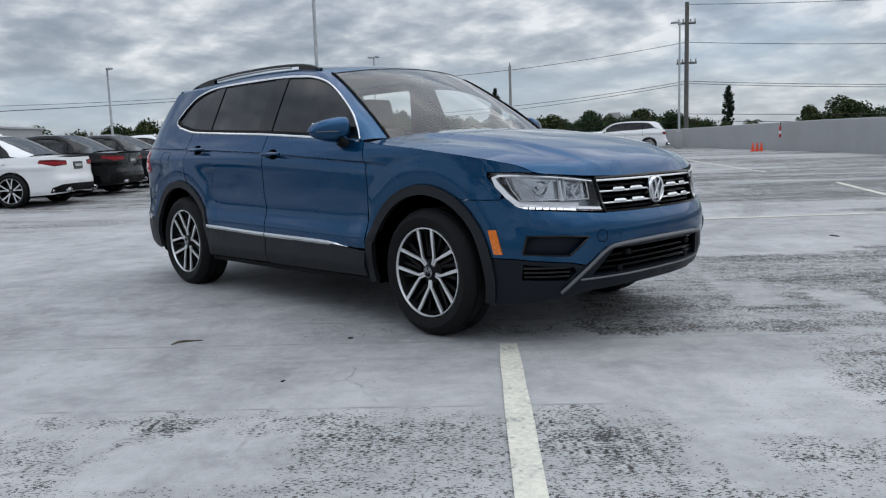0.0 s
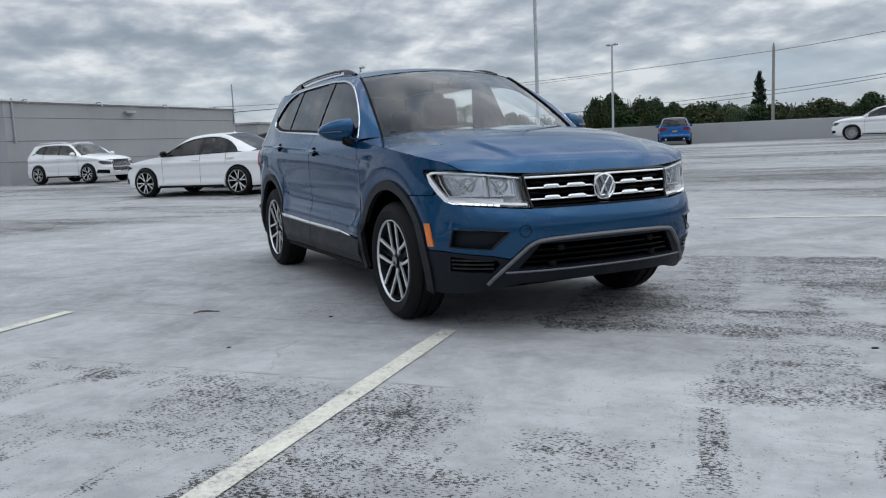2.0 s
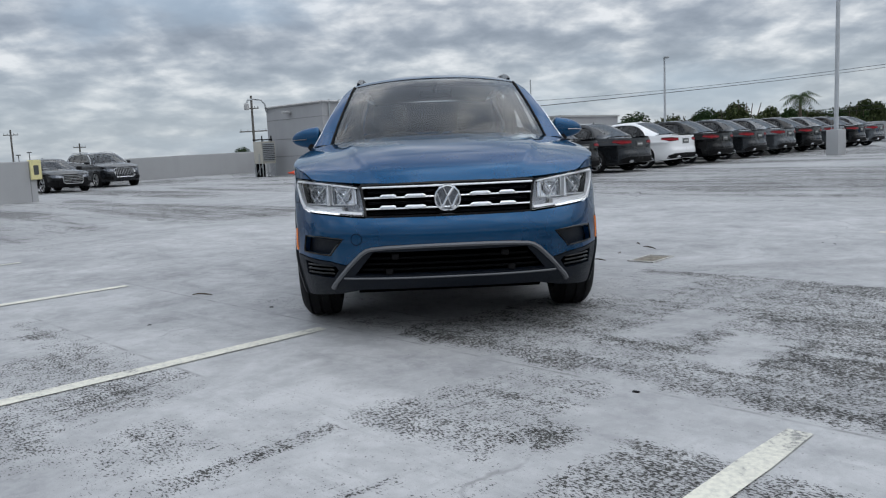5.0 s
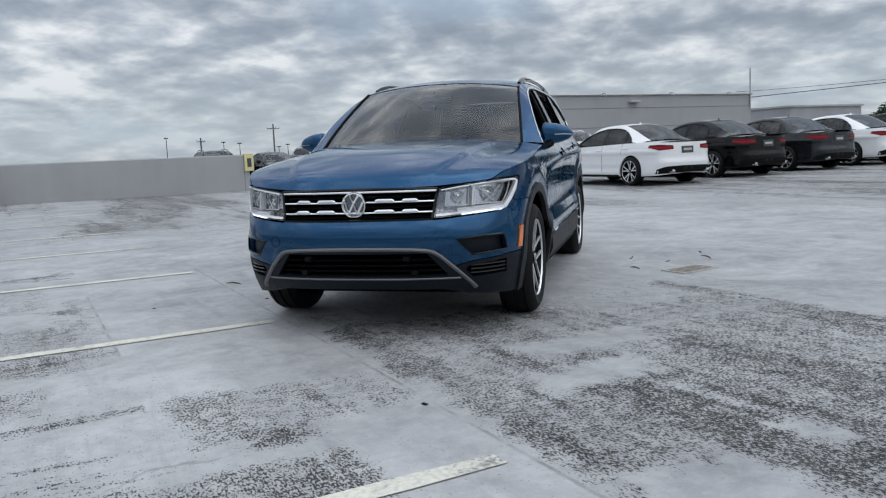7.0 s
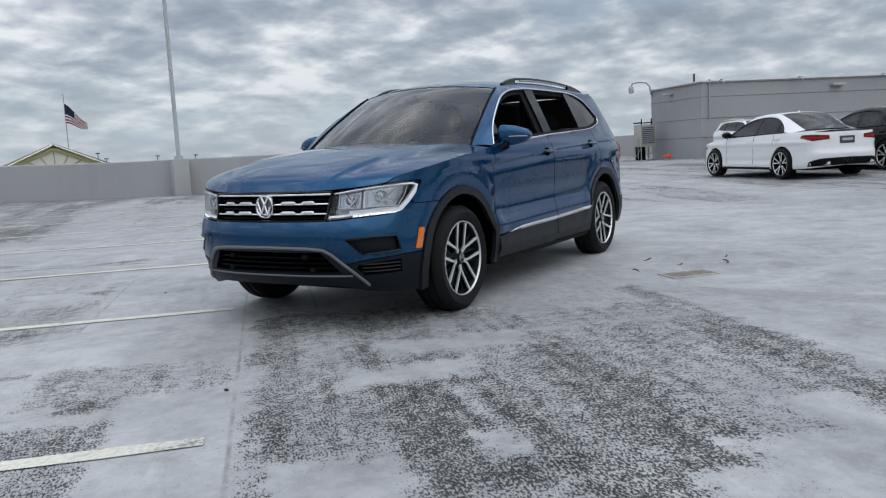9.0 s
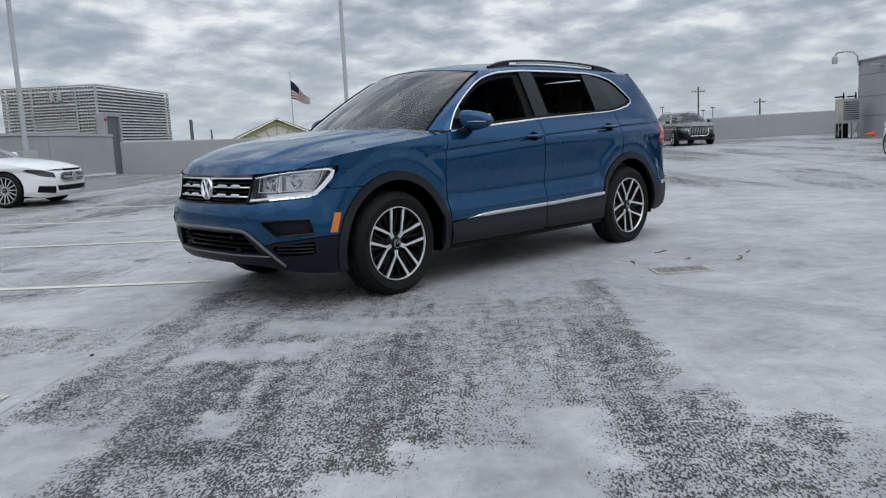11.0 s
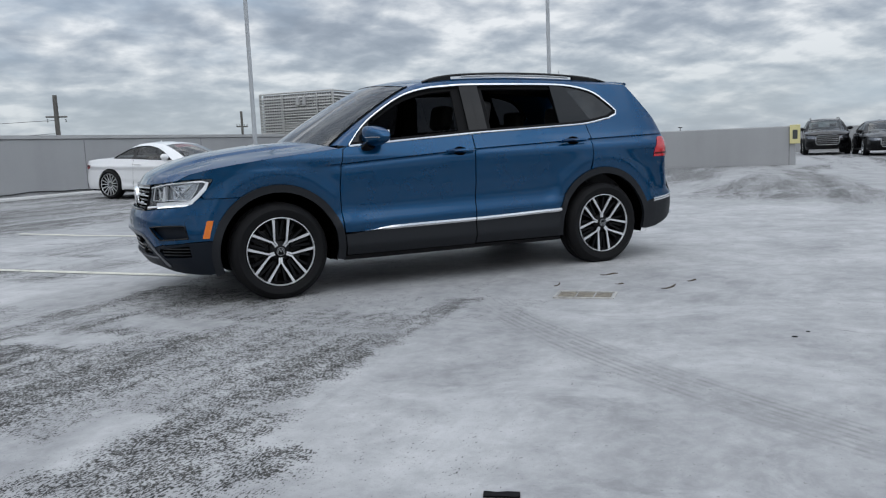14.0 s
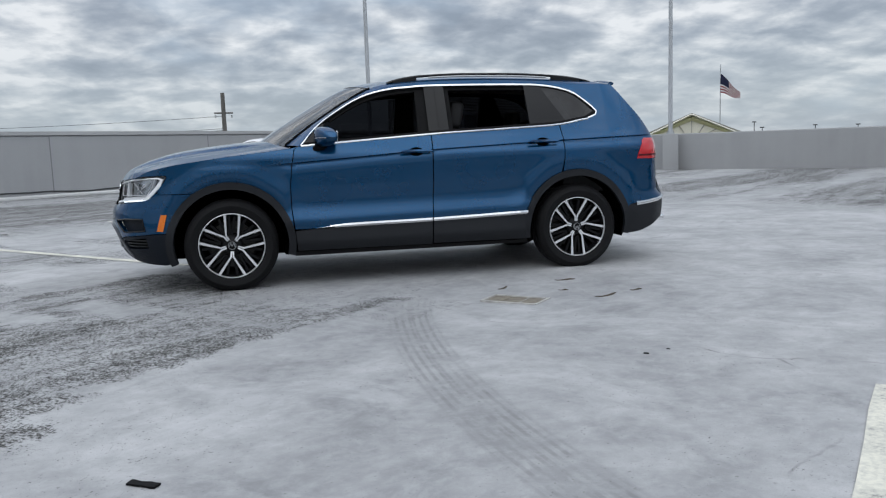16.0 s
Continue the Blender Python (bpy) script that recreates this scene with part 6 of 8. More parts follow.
    # lamps, grille and lower intake
    for sg in (1, -1):
        lf = [(sh.sy(y) * sg, z) for y, z in spec["lamp_f"]]
        part("headlight", panel(sh, lf, step=0.08, off=0.006, flange=0.02), LAMPGREY if lamps_on else LAMPDARK, r, "clear headlight")
        lr = [(sh.syr(y) * sg, z) for y, z in spec["lamp_r"]]
        tl = part("tail_light", panel(sh, lr, step=0.08, off=0.006, flange=0.02), DARKRED, r, "red tail light")
        zc = sum(z for _, z in spec["lamp_r"]) / len(spec["lamp_r"])
        bar = [(s, z * 0.45 + zc * 0.55) for s, z in lr]
        part("light_bar", panel(sh, [(a, z - 0.012) for a, z in bar], step=0.08, off=0.010, flange=0), TAILRED, tl)
    gl = spec["grille"]
    poly = [(sh.sy(y), z) for y, z in gl] + [(-sh.sy(y), z) for y, z in gl[::-1]]
    poly = [p for i, p in enumerate(poly) if i == 0 or p != poly[i - 1]]
    poly = [p for p in poly if abs(p[0]) > 1e-4]
    g = part("grille", panel(sh, poly, step=0.08, off=0.008, flange=0.02), GLOSSBLACK, r, "dark grille")
    pts = [Vector(sh.at(s, z, 0.014)) for s, z in dense(poly, 0.06)]
    part("grille_frame", tube(pts + pts[:1], 0.014, 5), CHROME if bars else SATIN, g)
    zlo, zhi = min(z for _, z in gl), max(z for _, z in gl)
    ym = max(y for y, _ in gl) * 0.9
    if bars:
        for k in range(-5, 6):
            part("grille_bar", tube([Vector(sh.at(sh.sy(ym * k / 5.5) if k else 0.0, z, 0.016)) for z in np.linspace(zlo + 0.03, zhi - 0.03, 5)], 0.010, 5), SATIN, g)
    else:
        for k in range(1, 5):
            z = zlo + (zhi - zlo) * k / 5
            part("grille_bar", tube([Vector(sh.at(sh.sy(y) if abs(y) > 1e-6 else 0.0, z, 0.014)) for y in np.linspace(-ym, ym, 9)], 0.006, 5), SATIN, g)
    for sg in (1, -1):
        lo = [(sh.sy(0.52) * sg, sill + 0.08), (sh.sy(0.54) * sg, sill + 0.22), (sh.sy(0.80) * sg, sill + 0.24), (sh.sy(0.82) * sg, sill + 0.12)]
        part("bumper_vent", panel(sh, lo, step=0.1, off=0.005, flange=0), MATTBLACK, r)
    rb = [(S - 0.001, sill + 0.085), (sh.syr(0.80), sill + 0.07), (sh.syr(0.78), sill + 0.17), (sh.syr(0.60), sill + 0.23), (S - 0.001, sill + 0.24)]
    for sg in (1, -1):
        part("rear_diffuser", panel(sh, [(s * sg, z) for s, z in rb], step=0.1, off=0.006, flange=0), MATTBLACK, r)
        part("exhaust", lathe([(0.001, 0.0), (0.035, 0.0), (0.045, 0.005), (0.045, 0.1)], 12, pose(spec["plan"][-1][0] + 0.035, 0.5 * sg, sill + 0.12, 0, 0, 90)), CHROME, r)
        hx0 = spec["pillars"][0]
        for x in (hx0 + 0.12, hx0 - 0.85) if len(spec["pillars"]) > 1 else (hx0 + 0.15,):
            z = float(top(x)) - 0.115
            part("door_handle", tube([sh.xz(x + 0.1, z, sg, 0.012), sh.xz(x, z, sg, 0.032), sh.xz(x - 0.1, z, sg, 0.012)], 0.014, 6), paint, r)
        mx = spec["win"][0][0] - 0.12
        mz = float(top(mx)) + 0.07
        mb = bmesh.new()
        bmesh.ops.create_uvsphere(mb, u_segments=14, v_segments=9, radius=1)
        for v in mb.verts:
            v.co = Vector((mx + v.co.x * (0.075 if v.co.x > 0 else 0.03), sg * (sh.xz(mx, mz).y + 0.14 + v.co.y * 0.12), mz + v.co.z * 0.075))
        if sg < 0:
            bmesh.ops.recalc_face_normals(mb, faces=mb.faces[:])
        part("wing_mirror", mb, mirror or paint, r)
        part("sill_trim", tube([sh.xz(ax - spec["arch"] - 0.04, sill + 0.03, sg, 0.004), sh.xz(0, sill + 0.03, sg, 0.004), sh.xz(-ax + spec["arch"] + 0.04, sill + 0.03, sg, 0.004)], 0.03, 6), MATTBLACK, r)
        if rails:
            rr = [Vector((x, y * sg * 0.98, z + d)) for (x, y, z), d in zip(A[w1 + 1:r0 - 1:2], [0.0] + [0.05] * 60)]
            part("roof_rail", tube(rr, 0.018, 6), CHROME if bars else GLOSSBLACK, r)
        # shut lines of the doors
        for x in (spec["win"][0][0] + 0.02, spec["pillars"][0]) + ((spec["pillars"][1] + 0.02,) if len(spec["pillars"]) > 1 else ()):
            zt = float(top(x)) - 0.01
            part("door_gap", tube([sh.xz(x, z, sg, 0.001) for z in np.linspace(sill + 0.12 if x > -ax + spec["arch"] else spec["hubz"] + spec["arch"] + 0.03, zt, 6)], 0.004, 4), VOIDSHADE, r)
    if spec is ROADSTER:
        mouth = [(sh.sy(0.46), 0.30), (sh.sy(0.50), 0.40), (-sh.sy(0.50), 0.40), (-sh.sy(0.46), 0.30)]
        part("intake", panel(sh, mouth, step=0.1, off=0.006, flange=0.01), MATTBLACK, r, "black lower intake")
        part("chrome_bar", tube([Vector(sh.at(sh.sy(y) if abs(y) > 1e-6 else 0.0, 0.55, 0.02)) for y in np.linspace(-0.36, 0.36, 9)], 0.018, 6), SATIN, g)
        part("badge", lathe([(0.001, 0.0), (0.085, 0.0), (0.095, -0.012)], 24, Matrix.Translation(Vector(sh.at(0.0, 0.555, 0.03))) @ pose(0, 0, 0, 0, 0, -90)), SATIN, g)
        for sg in (1, -1):
            vent = [(sh.sx(0.86), 0.52), (sh.sx(0.80), 0.69), (sh.sx(0.60), 0.70), (sh.sx(0.66), 0.53)]
            part("side_vent", panel(sh, [(s * sg, z) for s, z in vent], step=0.08, off=0.004, flange=0), MATTBLACK, r, "black side vent with silver fins")
            for z in (0.575, 0.63):
                part("vent_fin", tube([sh.xz(0.83 - (z - 0.52) * 0.3, z, sg, 0.010), sh.xz(0.645 - (z - 0.52) * 0.3, z + 0.008, sg, 0.010)], 0.012, 5), SATIN, r)
        m = A[w0] * 0.22 + A[w1] * 0.78
        part("screen_tag", facing(bow([tuple(A[w0] * (1 - k) + A[w1] * k + np.array([0.004, -0.25, 0.006])) for k in (0.80, 0.97)], (0.06, 0.02), 10), (1, 0, 1)), FLAGRED, r, "red and white dealer strip on the screen")
    pl = spec["plan"][-1][0]
    pz = 0.78 if spec["trunk"] else 0.80
    plate = boxed((pl - 0.012 + float(sh.rear(pz)), -0.17, pz - 0.075), (pl + 0.03 + float(sh.rear(pz)), 0.17, pz + 0.075), 0.004)
    p = part("number_plate", plate, PLATE, r)
    part("plate_bar", boxed((pl - 0.016 + float(sh.rear(pz)), -0.12, pz - 0.02), (pl + float(sh.rear(pz)), 0.12, pz + 0.03)), PLATEBAR, p, smooth=False)
    part("aerial", lathe([(0.001, 0.07), (0.03, 0.03), (0.05, 0.0)], 8, pose(A[r0][0] + 0.15, 0, A[r0][2] + 0.02, 90)), paint, r)
    key2 = (round(spec["R"], 3), wheel)
    if key2 not in WHEELS:
        WHEELS[key2] = wheel_meshes(spec["R"], spec["rim"], 0.225, 5 if wheel == "five" else 15, (0.10, 0.16, 0.24), (MACHINED,), 40, wheel == "turbine")
    mount_wheels(r, WHEELS[key2], spec["wb"], spec["track"], spec["hubz"])
    return r


def at_deck(x, y, heading):
    return pose(x, y, deck_z(x, y), 0, 0, heading)


def park_cars():
    U = Vector((-0.682, 0.731))
    base = Vector((-13.9, 0.80))     # middle of the first saloon
    made = {}
    rowcol = ["white", "black", "grey", "white", "black", "grey", "silver", "black", "silver", "black", "silver"]
    paints = {"white": (WHITEPAINT, "glossy white parked saloon with black window trim"), "black": (BLACKPAINT, "black parked saloon with dark glass"),
              "grey": (GREYPAINT, "dark grey metallic parked saloon"), "silver": (SILVERPAINT, "silver grey parked saloon with red tail lights")}
    for k, col in enumerate(rowcol):
        p = base + U * (2.6 * k)
        m = at_deck(p.x, p.y, 222)
        if col in made:
            copy_thing(made[col], m)
        else:
            made[col] = parked_car(SEDAN, paints[col][0], m, paints[col][1], "row of saloons", mirror=BLACKPAINT)
    parked_car(scaled(SUV, 0.865, 0.93, 0.905, R=0.335, rim=0.235, arch=0.37), WHITEPAINT, at_deck(-26.6, -1.75, 41), "white compact crossover parked at the building wall", rails=True, bars=True)
    parked_car(scaled(SUV, 1.05, 1.04, 0.99, R=0.375, rim=0.27, arch=0.415), WHITEPAINT, at_deck(-19.9, 33.8, 213), "white electric crossover with large wheels by the parapet", rails=True, wheel="turbine")
    parked_car(scaled(SUV, 0.96, 1.0, 0.985, R=0.36, rim=0.25, arch=0.395), BRIGHTBLUE, at_deck(-31.6, 31.0, 139), "bright blue crossover parked facing the parapet", rails=True)
    parked_car(scaled(SUV, 0.95, 0.96, 0.95), BLACKPAINT, at_deck(-27.3, -18.5, 43), "dark crossover facing the deck at the far wall", "cars at the far wall", rails=True, lamps_on=True)
    parked_car(scaled(SEDAN, 0.98, 0.94, 0.95), BLACKPAINT, at_deck(-26.3, -15.0, 46), "black saloon with a barred grille at the far wall", "cars at the far wall", lamps_on=True)
    parked_car(scaled(SUV, 1.0, 0.97, 0.955), GREYPAINT, at_deck(-30.5, -14.6, 46), "large dark grey crossover with a bright grille frame", "cars at the far wall", rails=True, bars=True, lamps_on=True)
    parked_car(ROADSTER, WHITEPAINT, at_deck(0.41, -13.36, 131.9) @ pose(0, 0, 0, 0, 1.7, 0), "low white hard-top roadster with many-spoked wheels", wheel="turbine")


park_cars()


# ---- the blue crossover ----
def strip(shell, path, width, off, thick, sg=1):
    """A flat moulding that follows the skin; path in (arc, height)."""
    rows = []
    pts = np.array(path, float)
    t = np.gradient(pts, axis=0)
    t /= np.maximum(np.linalg.norm(t, axis=1)[:, None], 1e-9)
    n = np.stack([-t[:, 1], t[:, 0]], 1)
    wd = width if hasattr(width, "__len__") else [width] * len(pts)
    for p, q, w in zip(pts, n, wd):
        a, b = p + q * w / 2, p - q * w / 2
        m = (a + b) / 2
        rows.append([Vector(shell.at(a[0] * sg, a[1], off - thick)), Vector(shell.at(a[0] * sg, a[1], off * 0.6)), Vector(shell.at(m[0] * sg, m[1], off)), Vector(shell.at(b[0] * sg, b[1], off * 0.6)), Vector(shell.at(b[0] * sg, b[1], off - thick))])
    bm = sheet(rows)
    for r in (0, -1):
        vs = [bm.verts.new(v) for v in rows[r]]
        bm.faces.new(vs)
    bmesh.ops.remove_doubles(bm, verts=bm.verts[:], dist=1e-5)
    bmesh.ops.recalc_face_normals(bm, faces=bm.faces[:])
    return bm


def blue_car():
    car = root("car", "dark blue metallic crossover with grey cladding and two open windows", "car", m=pose(0, 0, 0, -0.25, -0.2, 0))
    spec = SUV
    AX, HZ, RI, RO = 1.395, 0.342, 0.424, 0.476
    crease = table([(-2.2, 1.088), (-2.05, 1.084), (-1.29, 1.061), (-0.81, 1.042), (-0.2, 1.017), (0.38, 0.980), (0.82, 0.952), (1.1, 0.935)])

    def relief(x, z):
        x, z = np.asarray(x, float), np.asarray(z, float)
        fade = np.clip((1.12 - x) / 0.2, 0, 1) * np.clip((x + 2.2) / 0.2, 0, 1)
        d = z - crease(x)
        v = np.where(d < 0, 0.027 * (1 - np.exp(np.minimum(d, 0) / 0.007)) * np.exp(np.minimum(d, 0) / 0.030), 0.0) * fade - 0.004 * np.exp(-np.abs(d) / 0.018) * (d >= 0) * fade
        for cx in (AX, -AX):
            r = np.hypot(x - cx, z - HZ)
            v = v - 0.013 * np.where(r > 0.535, np.exp(-((r - 0.535) / 0.075) ** 2), np.exp(-((r - 0.535) / 0.050) ** 2)) * np.clip((z - 0.3) / 0.25, 0, 1) * np.clip((1.0 - z) / 0.08, 0, 1)
        v = v - 0.016 * np.exp(-((z - 0.52 + 0.02 * x) / 0.055) ** 2) * (np.abs(x) < 1.0) + 0.010 * np.exp(-((z - 0.66 + 0.02 * x) / 0.07) ** 2) * (np.abs(x) < 0.95)
        return v

    front = [(0.15, 0.26), (0.22, 0.16), (0.29, 0.075), (0.36, 0.045), (0.46, 0.02), (0.53, 0.0), (0.58, 0.0), (0.63, 0.012), (0.665, 0.030), (0.69, 0.05), (0.76, 0.068), (0.84, 0.085), (0.90, 0.13), (1.0, 0.22)]
    sh = Shell(spec["plan"], spec["side"], front, spec["rear"], relief)
    top = table(sorted([(2.33, 0.845), (2.10, 0.871), (2.06, 0.880), (2.02, 0.900), (1.97, 0.918), (1.9, 0.933), (1.8, 0.952), (1.4, 1.005), (1.06, 1.04), (0.87, 1.062), (0.55, 1.085), (0.0, 1.120), (-0.22, 1.133), (-0.83, 1.160), (-1.27, 1.183), (-1.52, 1.226)]))
    S = sh.end
    steps = list(np.arange(-0.72, -0.055, 0.025)) + [-0.048, -0.040, -0.033, -0.027, -0.021, -0.016, -0.011, -0.007, -0.0035, -0.0002, 0.0035, 0.009, 0.016, 0.025, 0.038] + list(np.arange(0.055, 0.50, 0.025))
    along = (lambda s: float(crease(np.interp(abs(s), sh.s, sh.x))), steps)
    sx, sy, syr = sh.sx, sh.sy, sh.syr

    def P(pts):
        return [(sx(x), z) for x, z in pts]

    def both(name, pts, mat, label="", **kw):
        for sg in (1, -1):
            part(name, panel(sh, [(s * sg, z) for s, z in pts], **kw), mat, car, label)

    def ang(cx, r, a0, a1, n=18):
        return arc_pts(cx, HZ, r, a0, a1, n)

    clad = table([(-0.95, 0.472), (-0.15, 0.452), (0.75, 0.442), (0.93, 0.440)])
    # doors
    fd = [(0.918, 0.445), (0.935, 0.60), (0.936, 0.77), (0.915, 0.95), (0.893, 1.05), (0.862, 1.068)] + [(x, float(top(x))) for x in np.linspace(0.78, -0.176, 10)] + [(-0.172, 0.95), (-0.170, 0.72), (-0.152, 0.458)] + [(x, float(clad(x)) + 0.004) for x in np.linspace(0.0, 0.8, 5)]
    both("front_door", P(fd), BLUE, step=(0.03, 0.010), follow=along)
    rd = [(-0.160, 0.458), (-0.178, 0.72), (-0.182, 1.0)] + [(x, float(top(x))) for x in np.linspace(-0.184, -1.270, 11)] + [(-1.284, 1.05), (-1.278, 0.92), (-1.255, 0.82)] + ang(-AX, RO, 73, 15, 12) + [(-0.926, float(clad(-0.926)) + 0.003)] + [(x, float(clad(x)) + 0.004) for x in np.linspace(-0.8, -0.3, 4)]
    both("rear_door", P(rd), BLUE, step=(0.03, 0.010), follow=along)
    # front wing
    fw = [(0.929, 0.448), (0.942, 0.60), (0.943, 0.77), (0.922, 0.95), (0.900, 1.05), (0.87, 1.066), (0.93, 1.055)] + [(x, float(top(x))) for x in np.linspace(1.06, 2.05, 16)] + [(2.055, 0.879), (1.97, 0.884), (1.838, 0.886), (1.835, 0.865), (1.862, 0.83), (1.915, 0.770), (1.90, 0.748)] + ang(AX, RO, 58.5, 167, 22)
    both("front_wing", P(fw), BLUE, step=(0.03, 0.010), follow=along)
    # rear quarter with the D-pillar
    edge = [(1.52, -1.835), (1.45, -1.895), (1.37, -1.96), (1.22, -2.09), (1.09, -2.195), (0.90, -2.225), (0.70, -2.245), (0.56, -2.27)]
    q = ang(-AX, RO, 74.5, 163, 18) + [(-1.875, 0.510), (-2.05, 0.535)] + [(x, z) for z, x in edge[::-1]] + [(-1.70, 1.527), (-1.45, 1.528), (-1.20, 1.526)] + [(-1.41, 1.480), (-1.52, 1.415), (-1.605, 1.335), (-1.640, 1.292), (-1.622, 1.262), (-1.55, 1.236), (-1.277, 1.186), (-1.291, 1.05), (-1.285, 0.92)]
    both("rear_quarter", P(q), BLUE, step=(0.03, 0.010), follow=along)
    # cladding: arches, doors, sills
    for sg in (1, -1):
        for cx, a0, a1 in ((AX, -17, 192), (-AX, -9, 190)):
            ring = ang(cx, RO + 0.002, a0, a1, 40) + ang(cx, RI, a1, a0, 40)
            part("arch_trim", panel(sh, [(s * sg, z) for s, z in P(ring)], step=0.03, off=0.012, flange=0.03), CLAD, car, "grey plastic wheel arch trim")
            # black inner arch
            # inner arch, its shade painted as near-black
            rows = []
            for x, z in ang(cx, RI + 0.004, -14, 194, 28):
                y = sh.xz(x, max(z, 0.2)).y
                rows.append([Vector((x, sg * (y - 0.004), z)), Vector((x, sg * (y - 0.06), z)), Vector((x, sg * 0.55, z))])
            part("arch_liner", sheet(rows), VOIDSHADE, car)
        # its upper face leans out to a fold, the lower one tucks under
        def clad_off(z):
            return np.interp(z, [0.268, 0.325, 0.345, 0.43, 0.50], [0.006, 0.026, 0.029, 0.010, 0.008])
        for nm, x0, x1 in (("door_cladding", 0.905, -0.150), ("door_cladding", -0.160, -0.930)):
            pl = [(x, float(clad(x))) for x in np.linspace(x0, x1, 8)] + [(x1, 0.270), (x0, 0.276)]
            if x0 > 0:
                pl = [(0.917, 0.43)] + pl[1:]
            part(nm, panel(sh, [(s * sg, z) for s, z in P(pl)], step=(0.10, 0.019), off=clad_off, flange=0.03), CLAD, car, "grey plastic door cladding")
        sill = [(0.93, 0.268), (-0.955, 0.262), (-0.955, 0.236), (0.93, 0.236)]
        part("sill", panel(sh, [(s * sg, z) for s, z in P(sill)], step=0.06, off=0.002, flange=0.06), MATTBLACK, car)
        for x0, x1, tip in ((0.765, -0.150, True), (-0.160, -0.948, False)):
            n = 14
            xs = np.linspace(x0, x1, n)
            mid = table([(-0.95, 0.490), (-0.15, 0.468), (0.55, 0.459), (0.77, 0.446)])
            wd = [0.004 + 0.024 * min(1, i / 3.0) if tip else 0.028 for i in range(n)]
            part("chrome_strip", strip(sh, [(sx(x), float(mid(x))) for x in xs], wd, 0.017, 0.016, sg), CHROME, car, "bright chrome door strip")
    # rear bumper cladding with its chrome strip
    rb = P(ang(-AX, RO + 0.004, 162, 186, 8)) + [(sx(-1.885), 0.262), (sx(-1.98), 0.272), (sx(-2.10), 0.310), (sx(-2.20), 0.365), (syr(0.6), 0.395), (S - 0.002, 0.40)]
    rb += [(S - 0.002, 0.57), (syr(0.55), 0.560), (sx(-2.26), 0.548), (sx(-2.05), 0.528), (sx(-1.872), 0.505)]
    both("rear_bumper", rb, CLAD, step=0.05, flange=0.03)
    for sg in (1, -1):
        part("chrome_strip", strip(sh, [(s, z) for s, z in ((sx(-1.93), 0.512), (sx(-2.05), 0.521), (sx(-2.17), 0.535), (sx(-2.27), 0.552), (syr(0.5), 0.565))], 0.03, 0.012, 0.014, sg), CHROME, car)
        tl = [(sx(-1.945), 0.888), (sx(-1.965), 0.955), (sx(-2.015), 1.045), (sx(-2.04), 1.060), (syr(0.70), 1.058), (syr(0.5), 1.04), (syr(0.5), 0.90), (syr(0.7), 0.885)]
        lamp = part("tail_light", panel(sh, [(s * sg, z) for s, z in tl], step=0.05, off=0.007, flange=0.02), REDLENS, car, "red tail light")
        lo = [(sx(-1.952), 0.909), (sx(-1.958), 0.924), (syr(0.5), 0.934), (syr(0.5), 0.918)]
        part("lens_divider", panel(sh, [(s * sg, z) for s, z in lo], step=0.05, off=0.011, flange=0.004), DARKRED, lamp)
    # roof edge, roof, screens
    A = smooth_curve([(0.955, 0.742, 1.078), (0.80, 0.712, 1.195), (0.62, 0.678, 1.315), (0.44, 0.642, 1.425), (0.26, 0.612, 1.515), (0.05, 0.594, 1.560), (-0.25, 0.588, 1.583), (-0.7, 0.585, 1.590), (-1.2, 0.585, 1.578), (-1.6, 0.590, 1.555), (-1.83, 0.60, 1.530)], 61)
    B = smooth_curve([(0.862, 1.070), (0.70, 1.238), (0.51, 1.366), (0.33, 1.458), (0.14, 1.508), (-0.04, 1.526), (-0.27, 1.538), (-0.9, 1.538), (-1.2, 1.527), (-1.5, 1.5285), (-1.74, 1.526), (-1.835, 1.521)], 61)
    for sg in (1, -1):
        rows = []
        for a, (bx, bz) in zip(A, B):
            b = sh.xz(float(bx), float(bz), sg)
            a = Vector((a[0], a[1] * sg, a[2]))
            d = (a - b).length
            rows.append([b + Vector((0, -0.03 * sg, -0.004)), b] + [b.lerp(a, t) + Vector((0, 0.35 * sg, 0.25)) * (d * t * (1 - t) * 0.5) for t in (0.25, 0.5, 0.75)] + [a, a + Vector((-0.02, -0.02 * sg, -0.02))])
        part("roof_side", facing(sheet(rows), (0, sg, 0.3)), BLUE, car)
    kw = int(np.argmin(np.abs(A[:, 0] - 0.26)))
    ws = facing(bow([tuple(p) for p in A[:kw + 1]], [(0.205 - 0.075 * i / kw, 0.03 + 0.012 * i / kw) for i in range(kw + 1)], 24, 2.2), (1, 0, 1))
    g = part("windscreen", ws, WINDSHIELD, car, "lightly tinted windscreen", angle=0)
    seal = [Vector((p[0] + 0.003, p[1] * 1.0, p[2] + 0.003)) for p in A[:kw + 1]]
    for sg in (1, -1):
        part("screen_seal", tube([Vector((p.x, p.y * sg, p.z)) for p in seal], 0.008, 5), MATTBLACK, g)
    hdr = A[kw]
    hp = [Vector((hdr[0] + 0.13 * (1 - abs(v) ** 2.2) + 0.004, hdr[1] * v, hdr[2] + 0.042 * (1 - abs(v) ** 2.2) - 0.004)) for v in np.linspace(-1, 1, 25)]
    part("screen_seal", tube(hp, 0.006, 5), MATTBLACK, g)
    n = len(A) - kw
    rf = bow([tuple(p) for p in A[kw:]], [(0.13 * max(0, 1 - i / 8) - 0.03 * max(0, (i - n + 8) / 8), 0.042 + 0.008 * math.sin(math.pi * min(1, i / n))) for i in range(n)], 24, 2.2)
